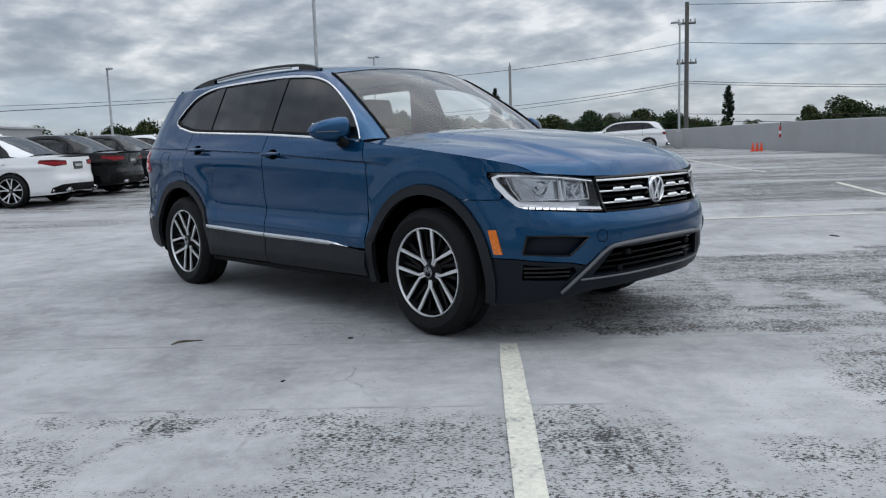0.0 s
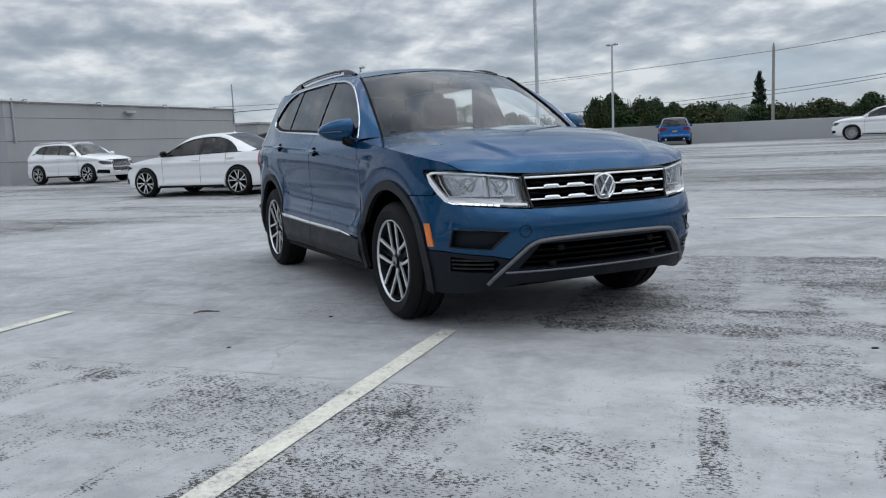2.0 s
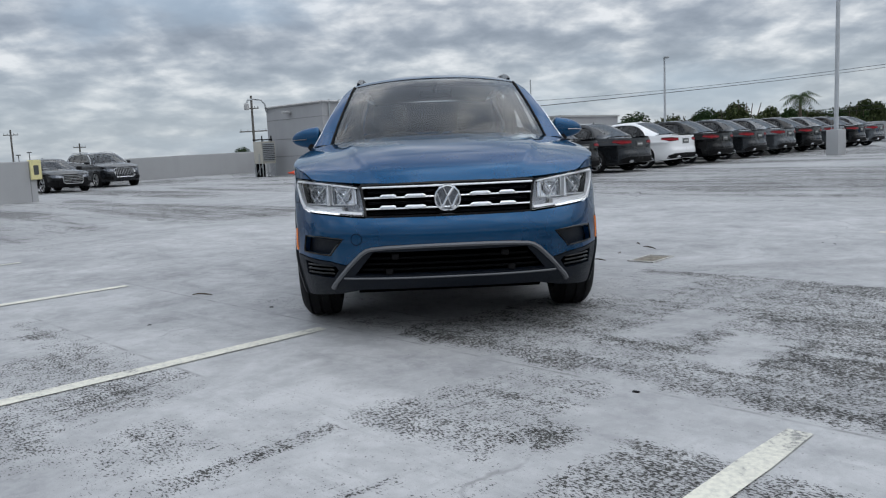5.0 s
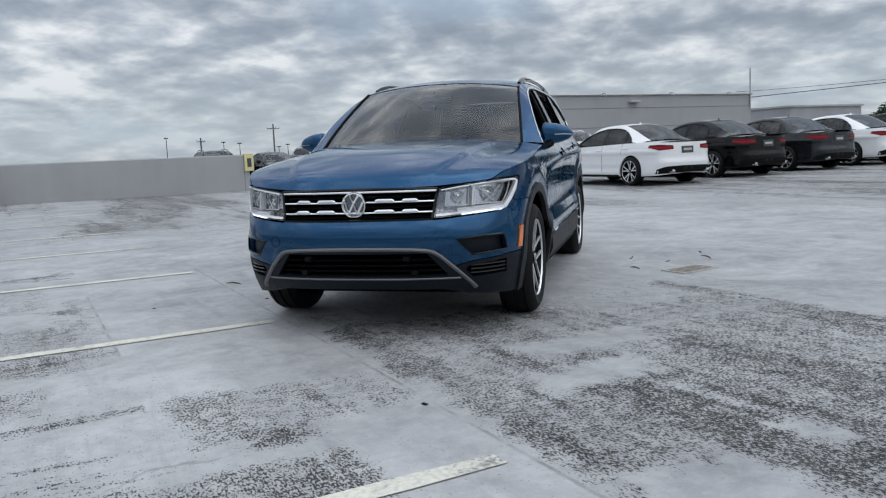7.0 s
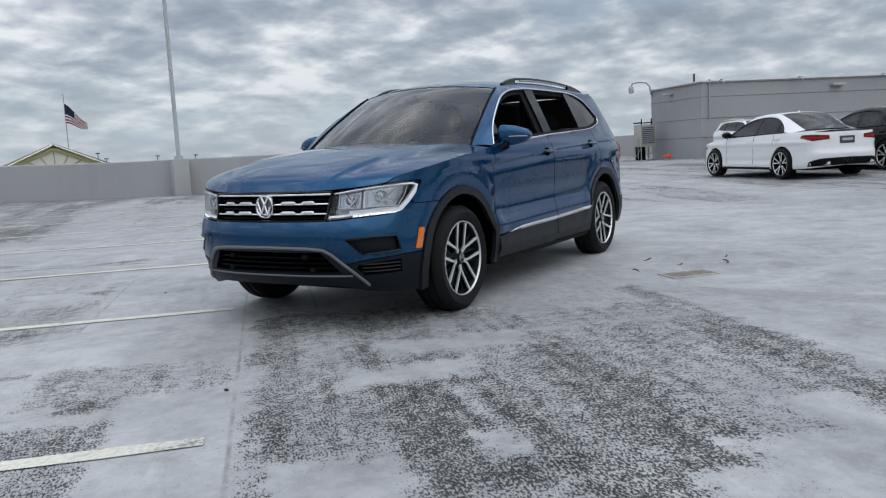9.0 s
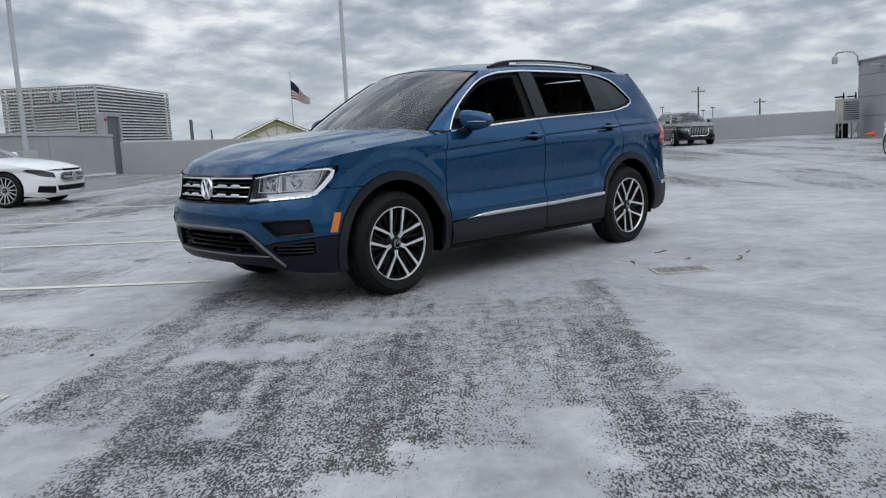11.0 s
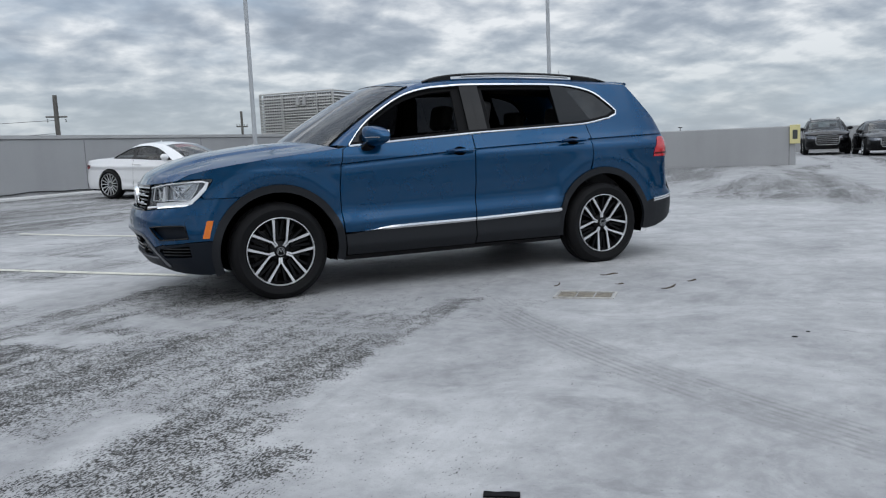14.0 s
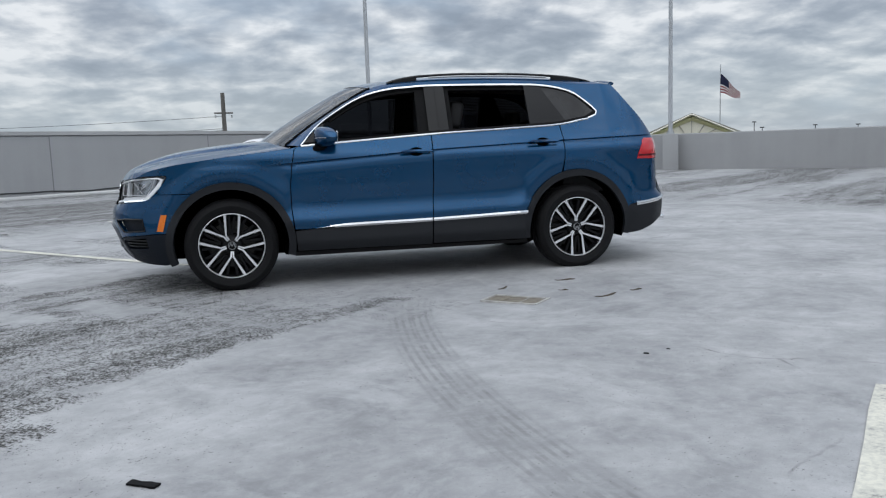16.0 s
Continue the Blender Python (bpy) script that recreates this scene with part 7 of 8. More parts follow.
    part("roof", facing(rf, (0, 0, 1)), BLUE, car, angle=0)
    part("roof_lining", facing(bow([(p[0], p[1] - 0.03, p[2] - 0.05) for p in A[kw + 1:-2]], (0.0, 0.03), 8), (0, 0, -1)), LINER, car)
    sp = [Vector((-1.835 - 0.03 * (1 - abs(v) ** 3), 0.60 * v, 1.53 + 0.045 * (1 - abs(v) ** 2.2))) for v in np.linspace(-1, 1, 17)]
    part("roof_spoiler", tube(sp, 0.026, 8, squash=0.6), BLUE, car)
    rows = []
    for z, x in edge:
        a = sh.xz(x, z)
        rows.append((a.x, a.y, a.z))
    k = 4
    part("rear_window", facing(bow(rows[:k], (-0.05, 0.0), 12), (-1, 0, 0.5)), TINTED, car, "dark rear window")
    part("tailgate", facing(bow(rows[k - 1:], (-0.07, 0.0), 12), (-1, 0, 0)), BLUE, car)
    # side glass, pillars and bright trim
    up = smooth_curve([(0.838, 1.082), (0.70, 1.220), (0.51, 1.348), (0.33, 1.440), (0.14, 1.491), (-0.04, 1.510), (-0.27, 1.522), (-0.9, 1.522), (-1.2, 1.508), (-1.40, 1.462), (-1.505, 1.402), (-1.585, 1.328), (-1.622, 1.290)], 60)
    zlow = lambda x: float(top(x)) + 0.014

    def upper(x):
        return float(np.interp(-x, -up[:, 0], up[:, 1]))

    def pane(x0, x1, slant=0.0):
        xs = np.linspace(x0, x1, 14)
        return P([(x, upper(x)) for x in xs] + [(x + slant * (upper(x) - zlow(x)) / 0.35, zlow(x)) for x in xs[::-1]])
    for sg in (1, -1):
        glassy = [("rear_quarter_glass", [(x, upper(x)) for x in np.linspace(-1.14, -1.60, 12)] + [(-1.622, 1.288), (-1.600, 1.262), (-1.53, 1.243), (-1.33, 1.203)])]
        if sg < 0:
            glassy += [("front_door_glass", [(0.72, 1.10)] + [(x, upper(x)) for x in np.linspace(0.68, -0.185, 14)] + [(x, zlow(x)) for x in np.linspace(-0.185, 0.70, 8)]),
                       ("rear_door_glass", [(x, upper(x)) for x in np.linspace(-0.315, -1.04, 10)] + [(x, zlow(x)) for x in np.linspace(-1.04, -0.315, 8)])]
        for nm, pl in glassy:
            part(nm, panel(sh, [(s * sg, z) for s, z in P(pl)], step=0.09, off=-0.012, flange=0), TINTED, car, "dark tinted side glass")
        for nm, pl in (("b_pillar", [(-0.168, upper(-0.168)), (-0.2525, upper(-0.2525)), (-0.2525, zlow(-0.2525)), (-0.168, zlow(-0.168))]),
                       ("b_pillar", [(-0.254, upper(-0.254)), (-0.332, upper(-0.332)), (-0.332, zlow(-0.332)), (-0.254, zlow(-0.254))]),
                       ("c_pillar", [(-1.02, upper(-1.02)), (-1.155, upper(-1.155)), (-1.345, zlow(-1.345)), (-1.02, zlow(-1.02))]),
                       ("quarter_light", [(0.80, 1.085)] + [(x, upper(x) - 0.006) for x in np.linspace(0.82, 0.66, 6)] + [(0.66, zlow(0.66)), (0.80, zlow(0.80))])):
            part(nm, panel(sh, [(s * sg, z) for s, z in P(pl)], step=0.06, off=-0.006, flange=0.03), GLOSSBLACK, car, "gloss black window pillar")
        if sg > 0:
            for pl in ([(-0.095, upper(-0.095)), (-0.169, upper(-0.169)), (-0.169, zlow(-0.169)), (-0.082, zlow(-0.082))],
                       [(x, upper(x)) for x in np.linspace(0.64, -0.12, 12)] + [(x, upper(x) - 0.036) for x in np.linspace(-0.12, 0.60, 12)],
                       [(-0.331, upper(-0.331)), (-0.372, upper(-0.372)), (-0.372, zlow(-0.372)), (-0.331, zlow(-0.331))],
                       [(x, upper(x)) for x in np.linspace(-0.36, -1.03, 8)] + [(x, upper(x) - 0.034) for x in np.linspace(-1.03, -0.36, 8)]):
                part("window_channel", panel(sh, P(pl), step=0.06, off=-0.026, flange=0.02), MATTBLACK, car, "black rubber window channel")
        # black inner frame round the openings
        fr = [sh.xz(x, z, sg, -0.02) for x, z in list(up)] + [sh.xz(x, zlow(x) + 0.004, sg, -0.02) for x in np.linspace(-1.53, 0.80, 30)]
        part("window_rubber", tube(fr + fr[:1], 0.016, 6), MATTBLACK, car)
        hi = [(sx(x), z) for x, z in smooth_curve([(0.845, 1.079), (0.70, 1.231), (0.51, 1.359), (0.33, 1.451), (0.14, 1.501), (-0.04, 1.519), (-0.27, 1.531), (-0.9, 1.531), (-1.2, 1.518), (-1.41, 1.471), (-1.515, 1.408), (-1.60, 1.332), (-1.634, 1.292), (-1.616, 1.264), (-1.54, 1.240)], 70)]
        part("window_trim", strip(sh, hi, [0.0095 + 0.004 * sstep(12, 26, i) for i in range(70)], 0.005, 0.010, sg), CHROME, car, "bright chrome window surround")
        lo = [(sx(x), float(top(x)) + 0.007) for x in np.linspace(-1.54, 0.845, 40)]
        part("window_trim", strip(sh, lo, 0.0135, 0.008, 0.014, sg), CHROME, car, "bright chrome window surround")
        # door cards inside
        card = panel(sh, [(s * sg, z) for s, z in P([(0.85, 0.35), (0.83, 1.06)] + [(x, float(top(x)) - 0.008) for x in np.linspace(0.7, -1.5, 12)] + [(-1.5, 0.8), (-1.0, 0.75), (-0.9, 0.35)])], step=0.12, off=-0.09, flange=0)
        part("door_card", card, LEATHER, car)
    # bonnet
    zc = table([(1.05, 1.132), (1.18, 1.118), (1.4, 1.094), (1.616, 1.068), (1.829, 1.034), (1.956, 1.000), (2.085, 0.957), (2.165, 0.924), (2.190, 0.908), (2.210, 0.884), (2.238, 0.842)])
    edge_rows, crown = [], []
    for i in range(41):
        t = (i / 40) ** 1.6
        xe, xc = 2.10 - 1.17 * t, 2.238 - 1.112 * t
        e = sh.xz(xe, float(top(xe)) - 0.002)
        z_e = e.z
        edge_rows.append((e.x, e.y - 0.006, z_e + 0.004))
        crown.append((xc - e.x, float(zc(xc)) - z_e - 0.004))
    def fold(x, v):
        c = 0.53 + 0.13 * (2.2 - x)
        lift = 0.014 * min(1, max(0, (2.085 - x) / 0.22)) * min(1, max(0, (x - 0.92) / 0.25))
        return lift * (1 - sstep(c - 0.016, c + 0.034, v)) - 0.3 * lift * math.exp(-((v - c - 0.10) / 0.08) ** 2)
    hood = facing(bow(edge_rows, crown, 120, 2.7, fold), (0, 0, 1))
    turn_in(hood, 0.02)
    part("bonnet", hood, BLUE, car, angle=50)
    # scuttle and wipers
    part("scuttle", facing(bow([(0.985, 0.735, 1.058), (0.93, 0.735, 1.062), (0.90, 0.735, 1.060)], (0.165, 0.045), 12, 2.6), (0, 0, 1)), MATTBLACK, car)
    for y0, y1 in ((0.42, -0.12), (-0.10, -0.56)):
        w = new("wiper")
        w.parent = car
        pts = [(1.115 - 0.32 * y * y, y, 1.104 - 0.05 * y * y) for y in np.linspace(y0, y1, 8)]
        part("blade", tube(pts, 0.010, 6), MATTBLACK, w)
        part("arm", tube([(1.13, y0, 1.085), (1.12, (y0 + y1) / 2, 1.112)], 0.009, 6), MATTBLACK, w)
    # front bumper: painted upper skin
    half = [(sx(1.655), 0.742), (sx(1.90), 0.744), (sx(1.925), 0.756), (sx(1.985), 0.712), (sy(0.79), 0.693), (sy(0.62), 0.677), (sy(0.46), 0.664), (sy(0.44), 0.668), (sy(0.2), 0.668)]
    low = [(sy(0.2), 0.522), (sy(0.34), 0.520), (sy(0.45), 0.500), (sy(0.575), 0.412), (sy(0.66), 0.432), (sy(0.80), 0.448), (sx(1.98), 0.455), (sx(1.872), 0.458)]
    arch = P(ang(AX, RO + 0.003, 14, 56.5, 10))
    poly = [p for p in half] + [(-s, z) for s, z in half[::-1]] + [(-s, z) for s, z in arch[::-1]] + [(-s, z) for s, z in low[::-1]] + low + arch
    fog = [(sy(0.815), 0.478), (sy(0.805), 0.566), (sy(0.70), 0.566), (sy(0.575), 0.556), (sy(0.66), 0.466)]
    part("front_bumper", panel(sh, poly, [fog, [(-s, z) for s, z in fog]], step=0.034, flange=0.03), BLUE, car)
    for sg in (1, -1):
        part("fog_recess", panel(sh, [(s * sg, z) for s, z in fog], step=0.05, off=-0.035, flange=0), CLADLOW, car, "dark plastic blank in the bumper")
        fl = [(s * sg, z) for s, z in dense(fog, 0.04)]
        part("fog_frame", tube([Vector(sh.at(s, z, 0.0)) for s, z in fl + fl[:1]], 0.006, 5), GLOSSBLACK, car)
    # lower bumper in grey plastic with the wide intake
    lowline = [(sx(1.872), 0.452), (sx(1.98), 0.449), (sy(0.80), 0.442), (sy(0.66), 0.426), (sy(0.575), 0.405), (sy(0.45), 0.494), (sy(0.34), 0.514), (sy(0.2), 0.516)]
    botline = [(sy(0.2), 0.272), (sy(0.5), 0.268), (sy(0.66), 0.240), (sy(0.80), 0.222), (sx(1.90), 0.212), (sx(1.815), 0.225)]
    arch2 = P(ang(AX, RO + 0.003, -13, 13, 6))
    poly = lowline + [(-s, z) for s, z in lowline[::-1]] + [(-s, z) for s, z in arch2[::-1]] + [(-s, z) for s, z in botline[::-1]] + botline + arch2
    mouth = [(sy(0.415), 0.484), (sy(0.535), 0.352), (-sy(0.535), 0.352), (-sy(0.415), 0.484)]
    vent = [(sy(0.815), 0.425), (sy(0.64), 0.404), (sy(0.625), 0.382), (sy(0.665), 0.335), (sy(0.82), 0.345)]
    part("lower_bumper", panel(sh, poly, [mouth, vent, [(-s, z) for s, z in vent]], step=0.036, flange=0.03), CLADLOW, car, "grey plastic lower bumper with shade and blue reflection in its colour")
    # near-black box paints the unlit depth behind the intake
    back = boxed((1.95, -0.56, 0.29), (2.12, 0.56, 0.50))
    part("intake_back", back, VOIDSHADE, car, smooth=False)
    for z in (0.385, 0.415, 0.447):
        part("intake_slat", strip(sh, [(sy(y) if abs(y) > 1e-6 else 0.0, z) for y in np.linspace(-0.50, 0.50, 21)], 0.012, -0.018, 0.03), GLOSSBLACK, car)
    for sg in (1, -1):
        # vent depth is a near-black sheet, shade put into its colour
        part("vent_back", panel(sh, [(s * sg, z) for s, z in vent], step=0.05, off=-0.03, flange=0), VOIDSHADE, car)
        for z in (0.362, 0.384, 0.406):
            part("vent_slat", strip(sh, [(sy(y), z) for y in np.linspace(0.655, 0.815, 6)], 0.010, -0.006, 0.02, sg), GLOSSBLACK, car)
        for y, z in ((0.30, 0.455), (0.34, 0.372)):
            b = boxed((-0.03, -0.02, -0.016), (0.01, 0.02, 0.016), 0.006, 1, Matrix.Translation(Vector(sh.at(sg * sy(y), z, -0.012))))
            part("tow_mount", b, MATTBLACK, car)
    sk = [(sy(0.69), 0.272), (sy(0.665), 0.300), (sy(0.56), 0.402), (sy(0.485), 0.470), (sy(0.45), 0.492), (sy(0.42), 0.500), (sy(0.34), 0.507), (sy(0.2), 0.511), (sy(0.08), 0.512)]
    path = sk + [(-s, z) for s, z in sk[::-1]]
    part("skid_frame", strip(sh, path, 0.021, 0.016, 0.02), SKID, car, "dull silver intake frame")
    part("skid_lip", strip(sh, [(sy(y) if abs(y) > 1e-6 else 0.0, 0.336) for y in np.linspace(-0.60, 0.60, 23)], 0.011, 0.010, 0.02), SKID, car, "thin dull silver lower lip")
    tc = [(-sy(0.50) + 0.031 * math.cos(a), 0.555 + 0.031 * math.sin(a)) for a in np.linspace(0, 2 * math.pi, 25)]
    part("tow_cover_gap", tube([Vector(sh.at(s, z, 0.0002)) for s, z in tc], 0.0016, 4), VOIDSHADE, car)
    # grille
    gp = [(sy(0.49), 0.838), (sy(0.453), 0.672)]
    gpoly = [(-gp[0][0], gp[0][1]), (0.0, 0.842), gp[0], gp[1], (0.0, 0.670), (-gp[1][0], gp[1][1])]
    # near-black sheet: shaded depth behind the grille bars put into the colour
    part("grille", panel(sh, gpoly, step=0.05, off=-0.03, flange=0.0), VOIDSHADE, car, "black grille")
    part("grille_surround", tube([Vector(sh.at(s, z, 0.0)) for s, z in dense(gpoly, 0.05)] + [Vector(sh.at(*gpoly[0]))], 0.008, 5), GLOSSBLACK, car)
    for z, wv, blocks in ((0.826, 0.010, False), (0.770, 0.008, True), (0.712, 0.008, True)):
        yend = 0.485 - (0.835 - z) * 0.22
        part("chrome_bar", strip(sh, [(sy(y) if abs(y) > 1e-6 else 0.0, z) for y in np.linspace(-yend, yend, 25)], wv, 0.004, 0.014), CHROME, car, "chrome grille bar")
        if blocks:
            for sg in (1, -1):
                for y0, y1 in ((0.12, 0.235), (0.285, 0.375)):
                    ys = np.linspace(y0, y1, 9)
                    wd = [0.008 + 0.013 * min(1, i, 8 - i) for i in range(9)]
                    part("chrome_block", strip(sh, [(sy(y), z + 0.0065) for y in ys], wd, 0.008, 0.014, sg), CHROME, car)
    for z in (0.797, 0.742, 0.688):
        part("grille_slat", strip(sh, [(sy(y) if abs(y) > 1e-6 else 0.0, z) for y in np.linspace(-0.45, 0.45, 19)], 0.012, -0.014, 0.02), GLOSSBLACK, car)
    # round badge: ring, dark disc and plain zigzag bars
    bc = Vector(sh.at(0.0, 0.757, 0.010))
    m = Matrix.Translation(bc) @ pose(0, 0, 0, 0, -5, -90)
    part("badge_disc", lathe([(0.001, -0.004), (0.062, -0.004), (0.064, -0.012)], 36, m), LAMPGREY, car)
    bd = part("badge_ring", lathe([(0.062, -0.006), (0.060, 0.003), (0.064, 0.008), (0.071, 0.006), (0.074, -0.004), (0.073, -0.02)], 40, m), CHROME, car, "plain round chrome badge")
    zig = [(-0.056, 0.024), (-0.026, -0.050), (0.0, 0.010), (0.026, -0.050), (0.056, 0.024)]
    for a, c in list(zip(zig, zig[1:])) + [((-0.026, 0.056), (0.0, 0.010)), ((0.026, 0.056), (0.0, 0.010))]:
        part("badge_bar", tube([m @ Vector((a[0], 0.003, a[1])), m @ Vector((c[0], 0.003, c[1]))], 0.0068, 6), CHROME, bd)
    # headlights
    hl = [(sy(0.462), 0.672), (sy(0.498), 0.836), (sy(0.62), 0.852), (sy(0.75), 0.868), (sx(1.97), 0.879), (sx(1.842), 0.881), (sx(1.842), 0.864), (sx(1.870), 0.825), (sx(1.925), 0.766), (sx(1.985), 0.718), (sy(0.78), 0.699), (sy(0.62), 0.683)]
    for sg in (1, -1):
        hp = [(s * sg, z) for s, z in hl]
        lamp = part("headlight", panel(sh, hp, step=0.04, off=-0.055, flange=0), LAMPGREY, car, "clear headlight with lit daytime strip")
        rim = dense(hp, 0.03)
        rows = [[Vector(sh.at(s, z, -0.002)) for s, z in rim + rim[:1]], [Vector(sh.at(s * 0.997, z, -0.06)) for s, z in rim + rim[:1]]]
        part("lamp_wall", sheet(rows), MATTBLACK, lamp)
        lens = part("lens", panel(sh, hp, step=0.05, off=-0.003, flange=0), CLEARGLASS, lamp, "clear lens")
        lens.visible_shadow = False
        brow = [(sx(2.0), 0.716), (sx(1.945), 0.762), (sx(1.89), 0.820), (sx(1.872), 0.855), (sx(1.90), 0.866), (sx(1.97), 0.866), (sy(0.74), 0.856), (sy(0.62), 0.841), (sy(0.51), 0.826)]
        part("lamp_bezel", strip(sh, brow, [0.022, 0.025, 0.027, 0.022, 0.012, 0.008, 0.006, 0.006, 0.006], 0.002, 0.02, sg), BEZEL, lamp, "bright lamp bezel")
        low_b = [(sx(1.975), 0.722), (sy(0.78), 0.714), (sy(0.64), 0.702), (sy(0.52), 0.692), (sy(0.475), 0.690)]
        part("lamp_bezel", strip(sh, low_b, 0.012, 0.001, 0.02, sg), BEZEL, lamp)
        for y, zz, rr in ((0.775, 0.800, 0.036), (0.615, 0.788, 0.034)):
            c = Vector(sh.at(sy(y) * sg, zz, -0.045))
            mm = Matrix.Translation(c) @ pose(0, 0, 0, 0, 0, -90 + (22 * sg if y > 0.7 else 8 * sg))
            bowl = lathe([(0.006, -0.030), (rr * 0.5, -0.020), (rr * 0.85, 0.0), (rr, 0.022), (rr + 0.004, 0.022)], 24, mm)
            for v in bowl.verts:
                v.co.z = zz + (v.co.z - zz) * 0.95
            part("reflector", bowl, REFLECTOR, lamp)
            bulb = lathe([(0.001, 0.012), (0.010, 0.008), (0.013, -0.01), (0.013, -0.03)], 12, mm)
            part("bulb", bulb, CHROME, lamp)
            for a in (-1, 1):
                e0 = Vector(sh.at(sy(y + 0.050 * a) * sg, zz + 0.036, -0.030))
                e1 = Vector(sh.at(sy(y - 0.018 * a) * sg, zz - 0.046, -0.030))
                part("reflector_fin", tube([e0, e1], 0.0035, 5), BEZEL, lamp)
        cells = ([(sy(0.695), 0.742), (sy(0.700), 0.846), (sy(0.80), 0.857), (sx(1.93), 0.857), (sx(1.955), 0.800), (sx(2.0), 0.742)],
                 [(sy(0.530), 0.738), (sy(0.540), 0.826), (sy(0.672), 0.840), (sy(0.662), 0.738)])
        for cell in cells:
            cl = [(s * sg, z) for s, z in cell]
            part("lamp_chamber", panel(sh, cl, step=0.04, off=-0.048, flange=0), CHAMBER, lamp, "silvered lamp chamber")
            rim = dense(cl, 0.03)
            part("chamber_rim", tube([Vector(sh.at(s, z, -0.014)) for s, z in rim + rim[:1]], 0.0032, 5), BEZEL, lamp)
        shelf = [(sx(1.985), 0.728), (sy(0.80), 0.724), (sy(0.70), 0.717), (sy(0.60), 0.712)]
        part("lamp_shelf", strip(sh, shelf, 0.022, -0.010, 0.03, sg), BEZEL, lamp, "bright lower lamp shelf")
        part("lamp_divider", strip(sh, [(sy(0.683), 0.735), (sy(0.686), 0.78), (sy(0.692), 0.835)], [0.020, 0.012, 0.010], -0.008, 0.03, sg), BEZEL, lamp)
        drl = [(sx(1.97), 0.706), (sy(0.80), 0.704), (sy(0.70), 0.697), (sy(0.615), 0.690)]
        pts = smooth_curve(drl, 10)
        for i in range(9):
            part("daytime_led", strip(sh, [tuple(pts[i] * 0.92 + pts[i + 1] * 0.08), tuple(pts[i] * 0.12 + pts[i + 1] * 0.88)], 0.010, -0.008, 0.012, sg), DRL, lamp)
        # amber side marker, handle, mirror
        am = [(sx(1.846), 0.596), (sx(1.888), 0.598), (sx(1.922), 0.476), (sx(1.878), 0.474)]
        part("side_marker", panel(sh, [(s * sg, z) for s, z in am], step=0.03, off=0.008, flange=0.012), AMBER, car, "amber side marker lamp")
        for x0, z0 in ((-0.045, 1.004), (-1.105, 1.052)):
            h = part("door_handle", strip(sh, [(sx(x0 + d), z0 + 0.002) for d in np.linspace(0.125, -0.125, 11)], [0.012, 0.022, 0.026, 0.028, 0.030, 0.030, 0.030, 0.030, 0.028, 0.026, 0.014], 0.040, 0.022, sg), BLUE, car)
            # flat near-black oval painting the shade in the handle recess
            cup = [(sx(x0 + 0.06 * math.cos(a)), z0 + 0.034 * math.sin(a)) for a in np.linspace(0, 2 * math.pi, 20, endpoint=False)]
            part("handle_cup_shade", panel(sh, [(s * sg, z) for s, z in cup], step=0.03, off=0.002, flange=0), VOIDSHADE, h)
        mirror_unit(car, sg)
        rail(car, sg)
    # fuel flap outline on the right flank
    fl = [(-1.70, 0.93), (-1.70, 1.035), (-1.69, 1.045), (-1.57, 1.045), (-1.56, 1.035), (-1.56, 0.93), (-1.57, 0.92), (-1.69, 0.92)]
    pts = [Vector(sh.at(-sx(x), z, 0.0006)) for x, z in dense(fl, 0.02)]
    part("fuel_flap_gap", tube(pts + pts[:1], 0.0013, 4), VOIDSHADE, car)
    part("aerial", lathe([(0.001, 0.06), (0.02, 0.05), (0.05, 0.0)], 10, pose(-1.62, 0, 1.585, 90)), BLUE, car)
    interior(car)
    # near-black boxes; the shadow under the car is in their colour
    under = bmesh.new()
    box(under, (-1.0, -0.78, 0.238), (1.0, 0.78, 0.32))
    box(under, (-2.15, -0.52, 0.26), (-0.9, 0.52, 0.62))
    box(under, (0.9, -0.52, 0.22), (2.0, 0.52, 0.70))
    part("underbody", under, VOIDSHADE, car, smooth=False)
    part("silencer", tube([(-1.0, -0.3, 0.235), (-0.2, -0.28, 0.215), (0.4, -0.25, 0.225)], 0.05, 10), DISC, car)
    part("exhaust_tip", boxed((-2.30, 0.46, 0.355), (-2.18, 0.70, 0.385), 0.01), CHROME, car)
    wm = wheel_meshes(0.350, 0.2425, 0.222, 5, (0.16, 0.10, 0.40), (MACHINED,), 72, bars=(0.0060, 0.0062, 0.0098), split=0.088, ribs=True)
    mount_wheels(car, wm, 2 * AX, 0.786, HZ)
    return car


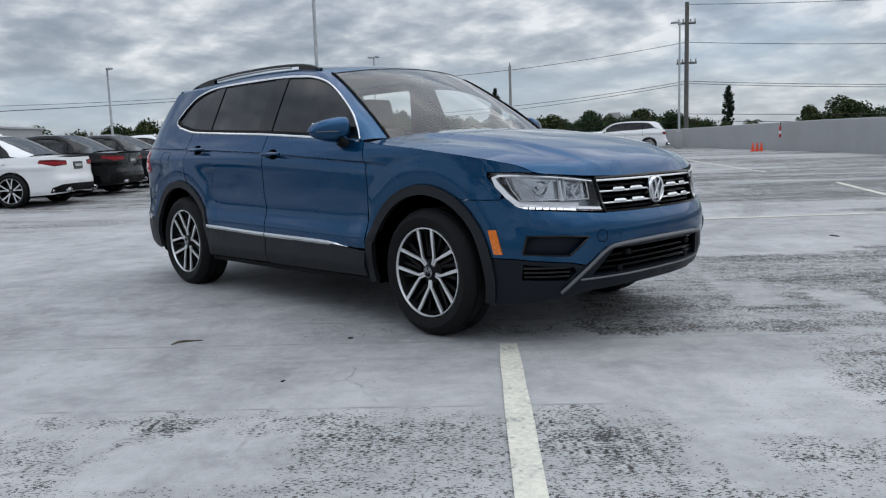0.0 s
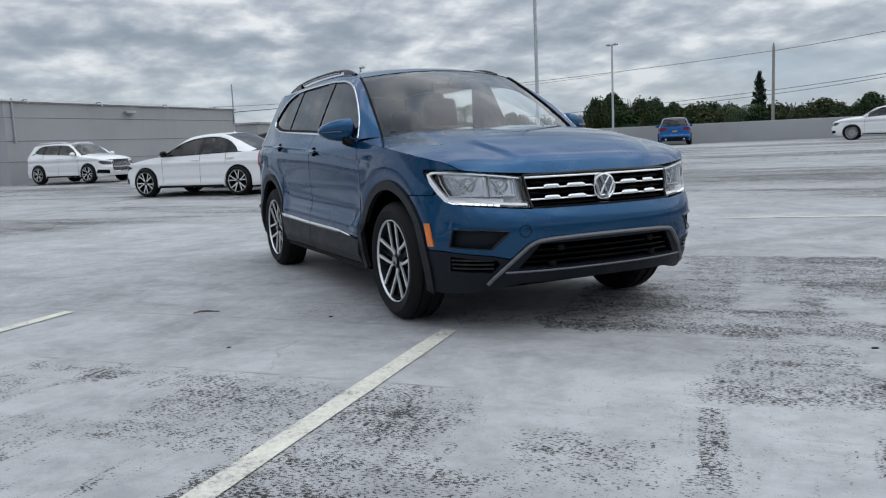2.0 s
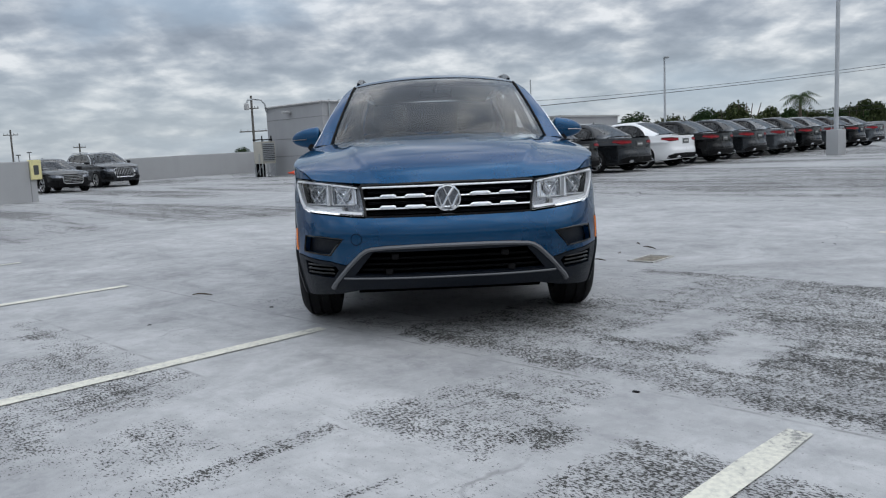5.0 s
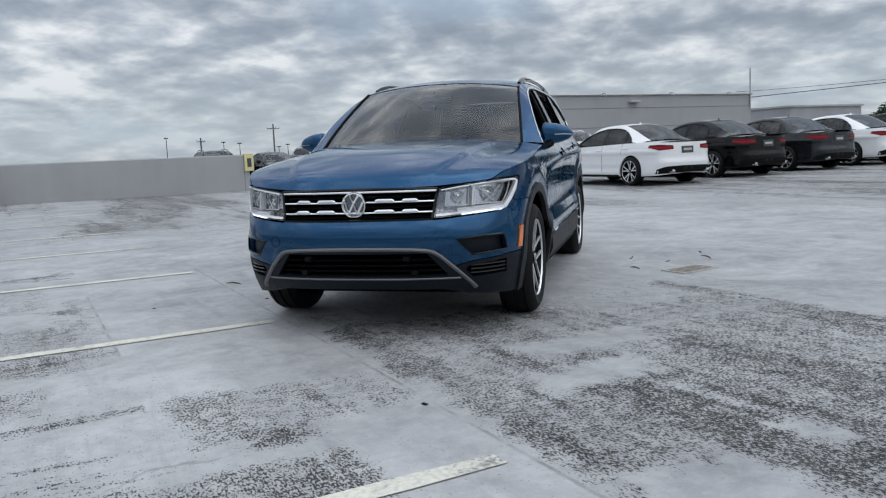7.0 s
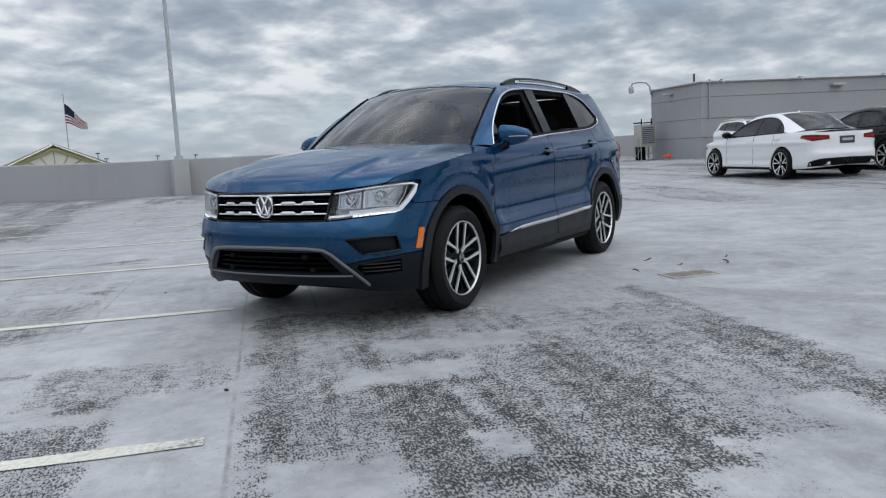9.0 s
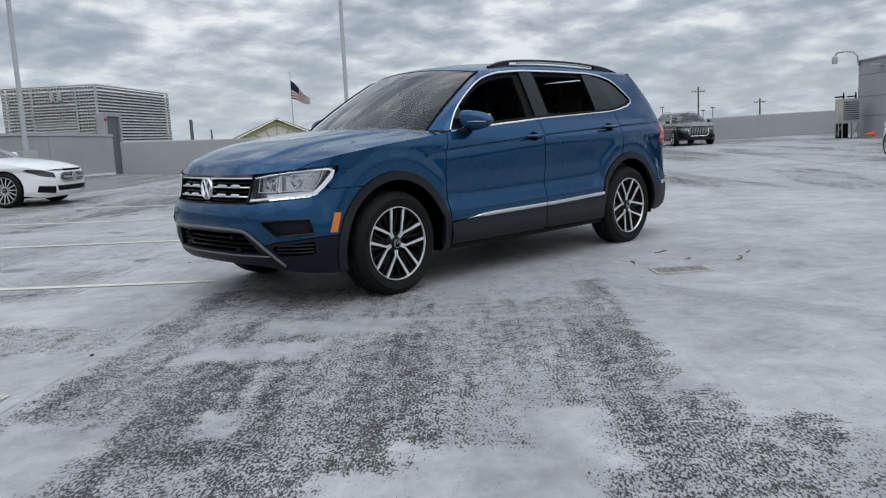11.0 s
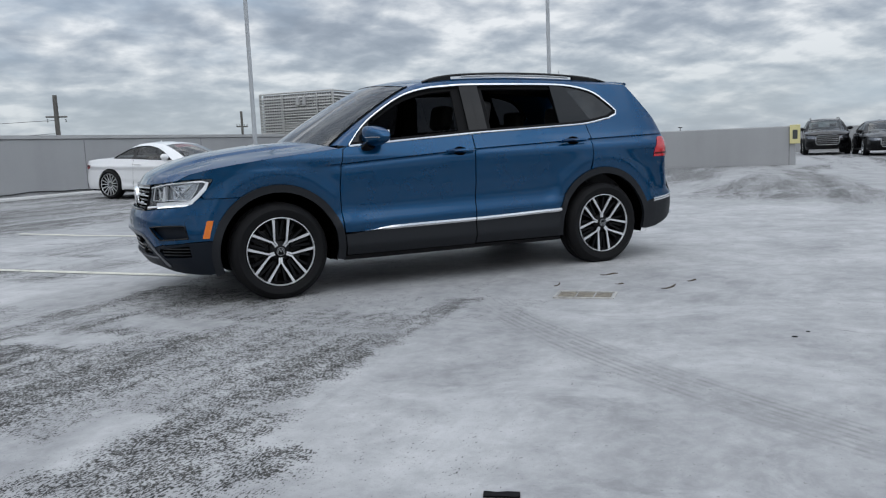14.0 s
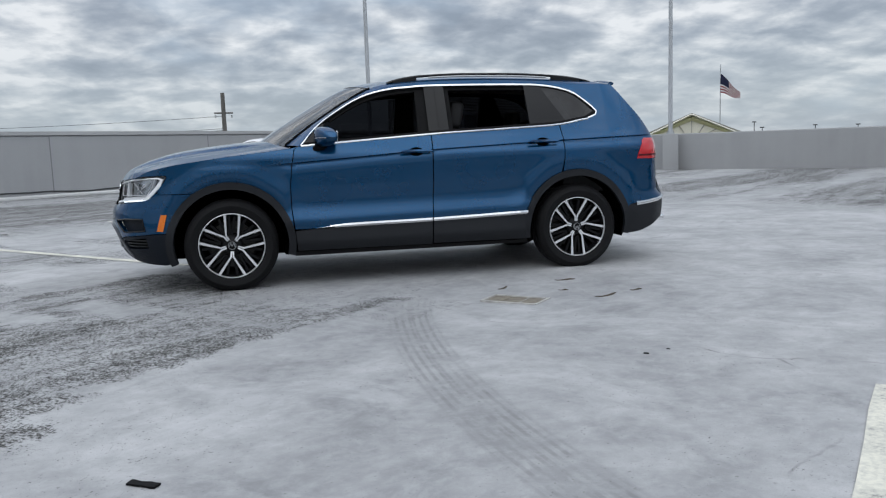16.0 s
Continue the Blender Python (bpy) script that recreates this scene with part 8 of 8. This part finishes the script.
def mirror_unit(car, sg):
    """Door mirror: wedge-shaped painted cap, black underside and arm, glass facing back."""
    w = new("wing_mirror")
    w.parent = car

    def skin(a0, a1, n, ins=0.0):
        rows = []
        for i in range(19):
            t = i / 18
            k = math.sqrt(max(0.0, 1 - max(0.0, (t - 0.84) / 0.16) ** 2)) * math.sqrt(max(0.0, 1 - 0.75 * max(0.0, (0.12 - t) / 0.12) ** 2))
            xr = 0.592 - 0.016 * t
            xf = 0.742 - 0.085 * t ** 2.0
            zt = 1.219 - 0.014 * t - 0.050 * t ** 3
            zb = 1.056 + 0.008 * t + 0.044 * t ** 3
            hx, hz = (xf - xr) / 2 - ins, (zt - zb) / 2 - ins
            row = []
            for j in range(n + 1):
                a = radians(a0 + (a1 - a0) * j / n)
                ca, sa = math.cos(a), math.sin(a)
                px = math.copysign(abs(ca) ** 0.60, ca) * hx * (0.45 + 0.55 * k)
                pz = math.copysign(abs(sa) ** 0.68, sa) * hz * k
                row.append(Vector(((xf + xr) / 2 + px, sg * (0.840 + 0.222 * t), (zt + zb) / 2 + pz)))
            rows.append(row)
        b = sheet(rows)
        bmesh.ops.remove_doubles(b, verts=b.verts[:], dist=1e-5)
        bmesh.ops.recalc_face_normals(b, faces=b.faces[:])
        return b
    part("shell", skin(-18, 192, 26), BLUE, w)
    part("lower_shell", skin(190, 344, 20, 0.004), BLUE, w)
    part("cavity", skin(0, 360, 36, 0.007), MATTBLACK, w)
    part("arm", tube([(0.735, sg * 0.826, 1.030), (0.715, sg * 0.858, 1.045), (0.690, sg * 0.905, 1.075)], [0.055, 0.052, 0.055], 12, squash=0.55), MATTBLACK, w)
    part("mirror_glass", boxed((0.574, min(sg * 0.880, sg * 1.015), 1.100), (0.584, max(sg * 0.880, sg * 1.015), 1.180), 0.003), CHROME, w)
    part("indicator", tube([(0.738, sg * 0.94, 1.128), (0.715, sg * 1.0, 1.128), (0.668, sg * 1.052, 1.126)], 0.0045, 5), LAMPGREY, w)


def rail(car, sg):
    w = new("roof_rail")
    w.parent = car
    pts = smooth_curve([(0.12, 0.592, 1.553), (0.05, 0.590, 1.576), (-0.06, 0.587, 1.597), (-0.2, 0.585, 1.611), (-0.5, 0.583, 1.622), (-0.95, 0.584, 1.619), (-1.30, 0.587, 1.601), (-1.46, 0.589, 1.584), (-1.58, 0.591, 1.562), (-1.64, 0.593, 1.545)], 36)
    part("bar", tube([(x, y * sg, z) for x, y, z in pts], 0.0135, 8, squash=0.8), GLOSSBLACK, w)
    inner = [(x, (y + 0.008) * sg, z - 0.016) for x, y, z in pts[7:-8]]
    part("bright_insert", tube(inner, 0.008, 6), SATIN, w, "satin silver rail insert")
    for i, j in ((1, 6), (-8, -2)):
        seg = pts[i:j]
        rows = [[Vector((x, (y - 0.012) * sg, z)), Vector((x, (y - 0.014) * sg, z - 0.04)), Vector((x, (y + 0.014) * sg, z - 0.04)), Vector((x, (y + 0.012) * sg, z))] for x, y, z in seg]
        b = sheet(rows)
        bmesh.ops.recalc_face_normals(b, faces=b.faces[:])
        part("foot", b, GLOSSBLACK, w)


def interior(car):
    for sy in (0.37, -0.37):
        st = new("front_seat")
        st.parent = car
        part("backrest", boxed((-0.10, -0.25, 0.55), (0.06, 0.25, 1.19), 0.06, 3, pose(-0.18, sy, 0.02, 0, -14, 0)), LEATHER, st)
        part("headrest", boxed((-0.065, -0.145, 1.20), (0.055, 0.145, 1.425), 0.05, 3, pose(-0.20, sy, 0.015, 0, -12, 0)), LEATHER, st)
        part("cushion", boxed((-0.15, -0.25, 0.42), (0.40, 0.25, 0.60), 0.05, 3, pose(-0.1, sy, 0, 0, 0, 0)), LEATHER, st)
        for d in (-0.05, 0.05):
            part("headrest_post", tube([(-0.47, sy + d, 1.13), (-0.49, sy + d, 1.24)], 0.007, 6), SATIN, st)
    b = new("rear_seat")
    b.parent = car
    part("backrest", boxed((-1.30, -0.64, 0.55), (-1.14, 0.64, 1.14), 0.05, 3), LEATHER, b)
    part("cushion", boxed((-1.2, -0.64, 0.42), (-0.68, 0.64, 0.60), 0.05, 3), LEATHER, b)
    for y in (-0.38, 0.38):
        part("headrest", boxed((-1.31, y - 0.13, 1.17), (-1.21, y + 0.13, 1.34), 0.04, 3), LEATHER, b)
    part("dashboard", boxed((0.50, -0.72, 0.60), (1.0, 0.72, 1.045), 0.06, 3), DASH, car)
    part("instrument_hood", boxed((0.52, 0.16, 1.02), (0.72, 0.56, 1.09), 0.03, 3), DASH, car)
    part("centre_screen", boxed((0.48, -0.12, 0.86), (0.50, 0.12, 1.0), 0.005), GLOSSBLACK, car)
    m = pose(0.36, 0.37, 0.94, 0, -66, 0)
    ring = [m @ Vector((0.185 * math.cos(a), 0.185 * math.sin(a), 0)) for a in np.linspace(0, 2 * math.pi, 33)]
    sw = part("steering_wheel", tube(ring, 0.016, 8), LEATHER, car)
    part("wheel_boss", boxed((-0.07, -0.08, -0.03), (0.07, 0.08, 0.03), 0.02, 2, m), LEATHER, sw)
    for a in (0, 3.14, 4.71):
        part("wheel_spoke", tube([m @ Vector((0.05 * math.cos(a), 0.05 * math.sin(a), 0)), m @ Vector((0.18 * math.cos(a), 0.18 * math.sin(a), 0))], 0.012, 6), LEATHER, sw)
    part("rear_view_mirror", boxed((0.42, -0.12, 1.405), (0.45, 0.12, 1.465), 0.012, 2), MATTBLACK, car)
    part("mirror_stalk", tube([(0.45, 0, 1.45), (0.485, 0, 1.488)], 0.012, 6), MATTBLACK, car)
    # floor and bulkhead near-black: the cabin's shade is in their colour
    part("cabin_floor", boxed((-2.0, -0.74, 0.30), (0.95, 0.74, 0.40)), VOIDSHADE, car, smooth=False)
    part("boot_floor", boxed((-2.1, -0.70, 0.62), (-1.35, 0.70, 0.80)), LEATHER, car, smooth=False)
    part("bulkhead", boxed((0.93, -0.72, 0.40), (1.0, 0.72, 1.03)), VOIDSHADE, car, smooth=False)
    for sg in (1, -1):
        part("belt", tube([(-0.28, 0.66 * sg, 1.40), (-0.30, 0.70 * sg, 1.05), (-0.30, 0.70 * sg, 0.6)], 0.018, 4, squash=0.2), MATTBLACK, car)
        part("inner_pillar", boxed((-0.34, 0.60, 0.9), (-0.17, 0.66, 1.5), 0.02, 1, pose(0, 0, 0) if sg > 0 else Matrix.Diagonal((1, -1, 1, 1))), MATTBLACK, car)


blue_car()
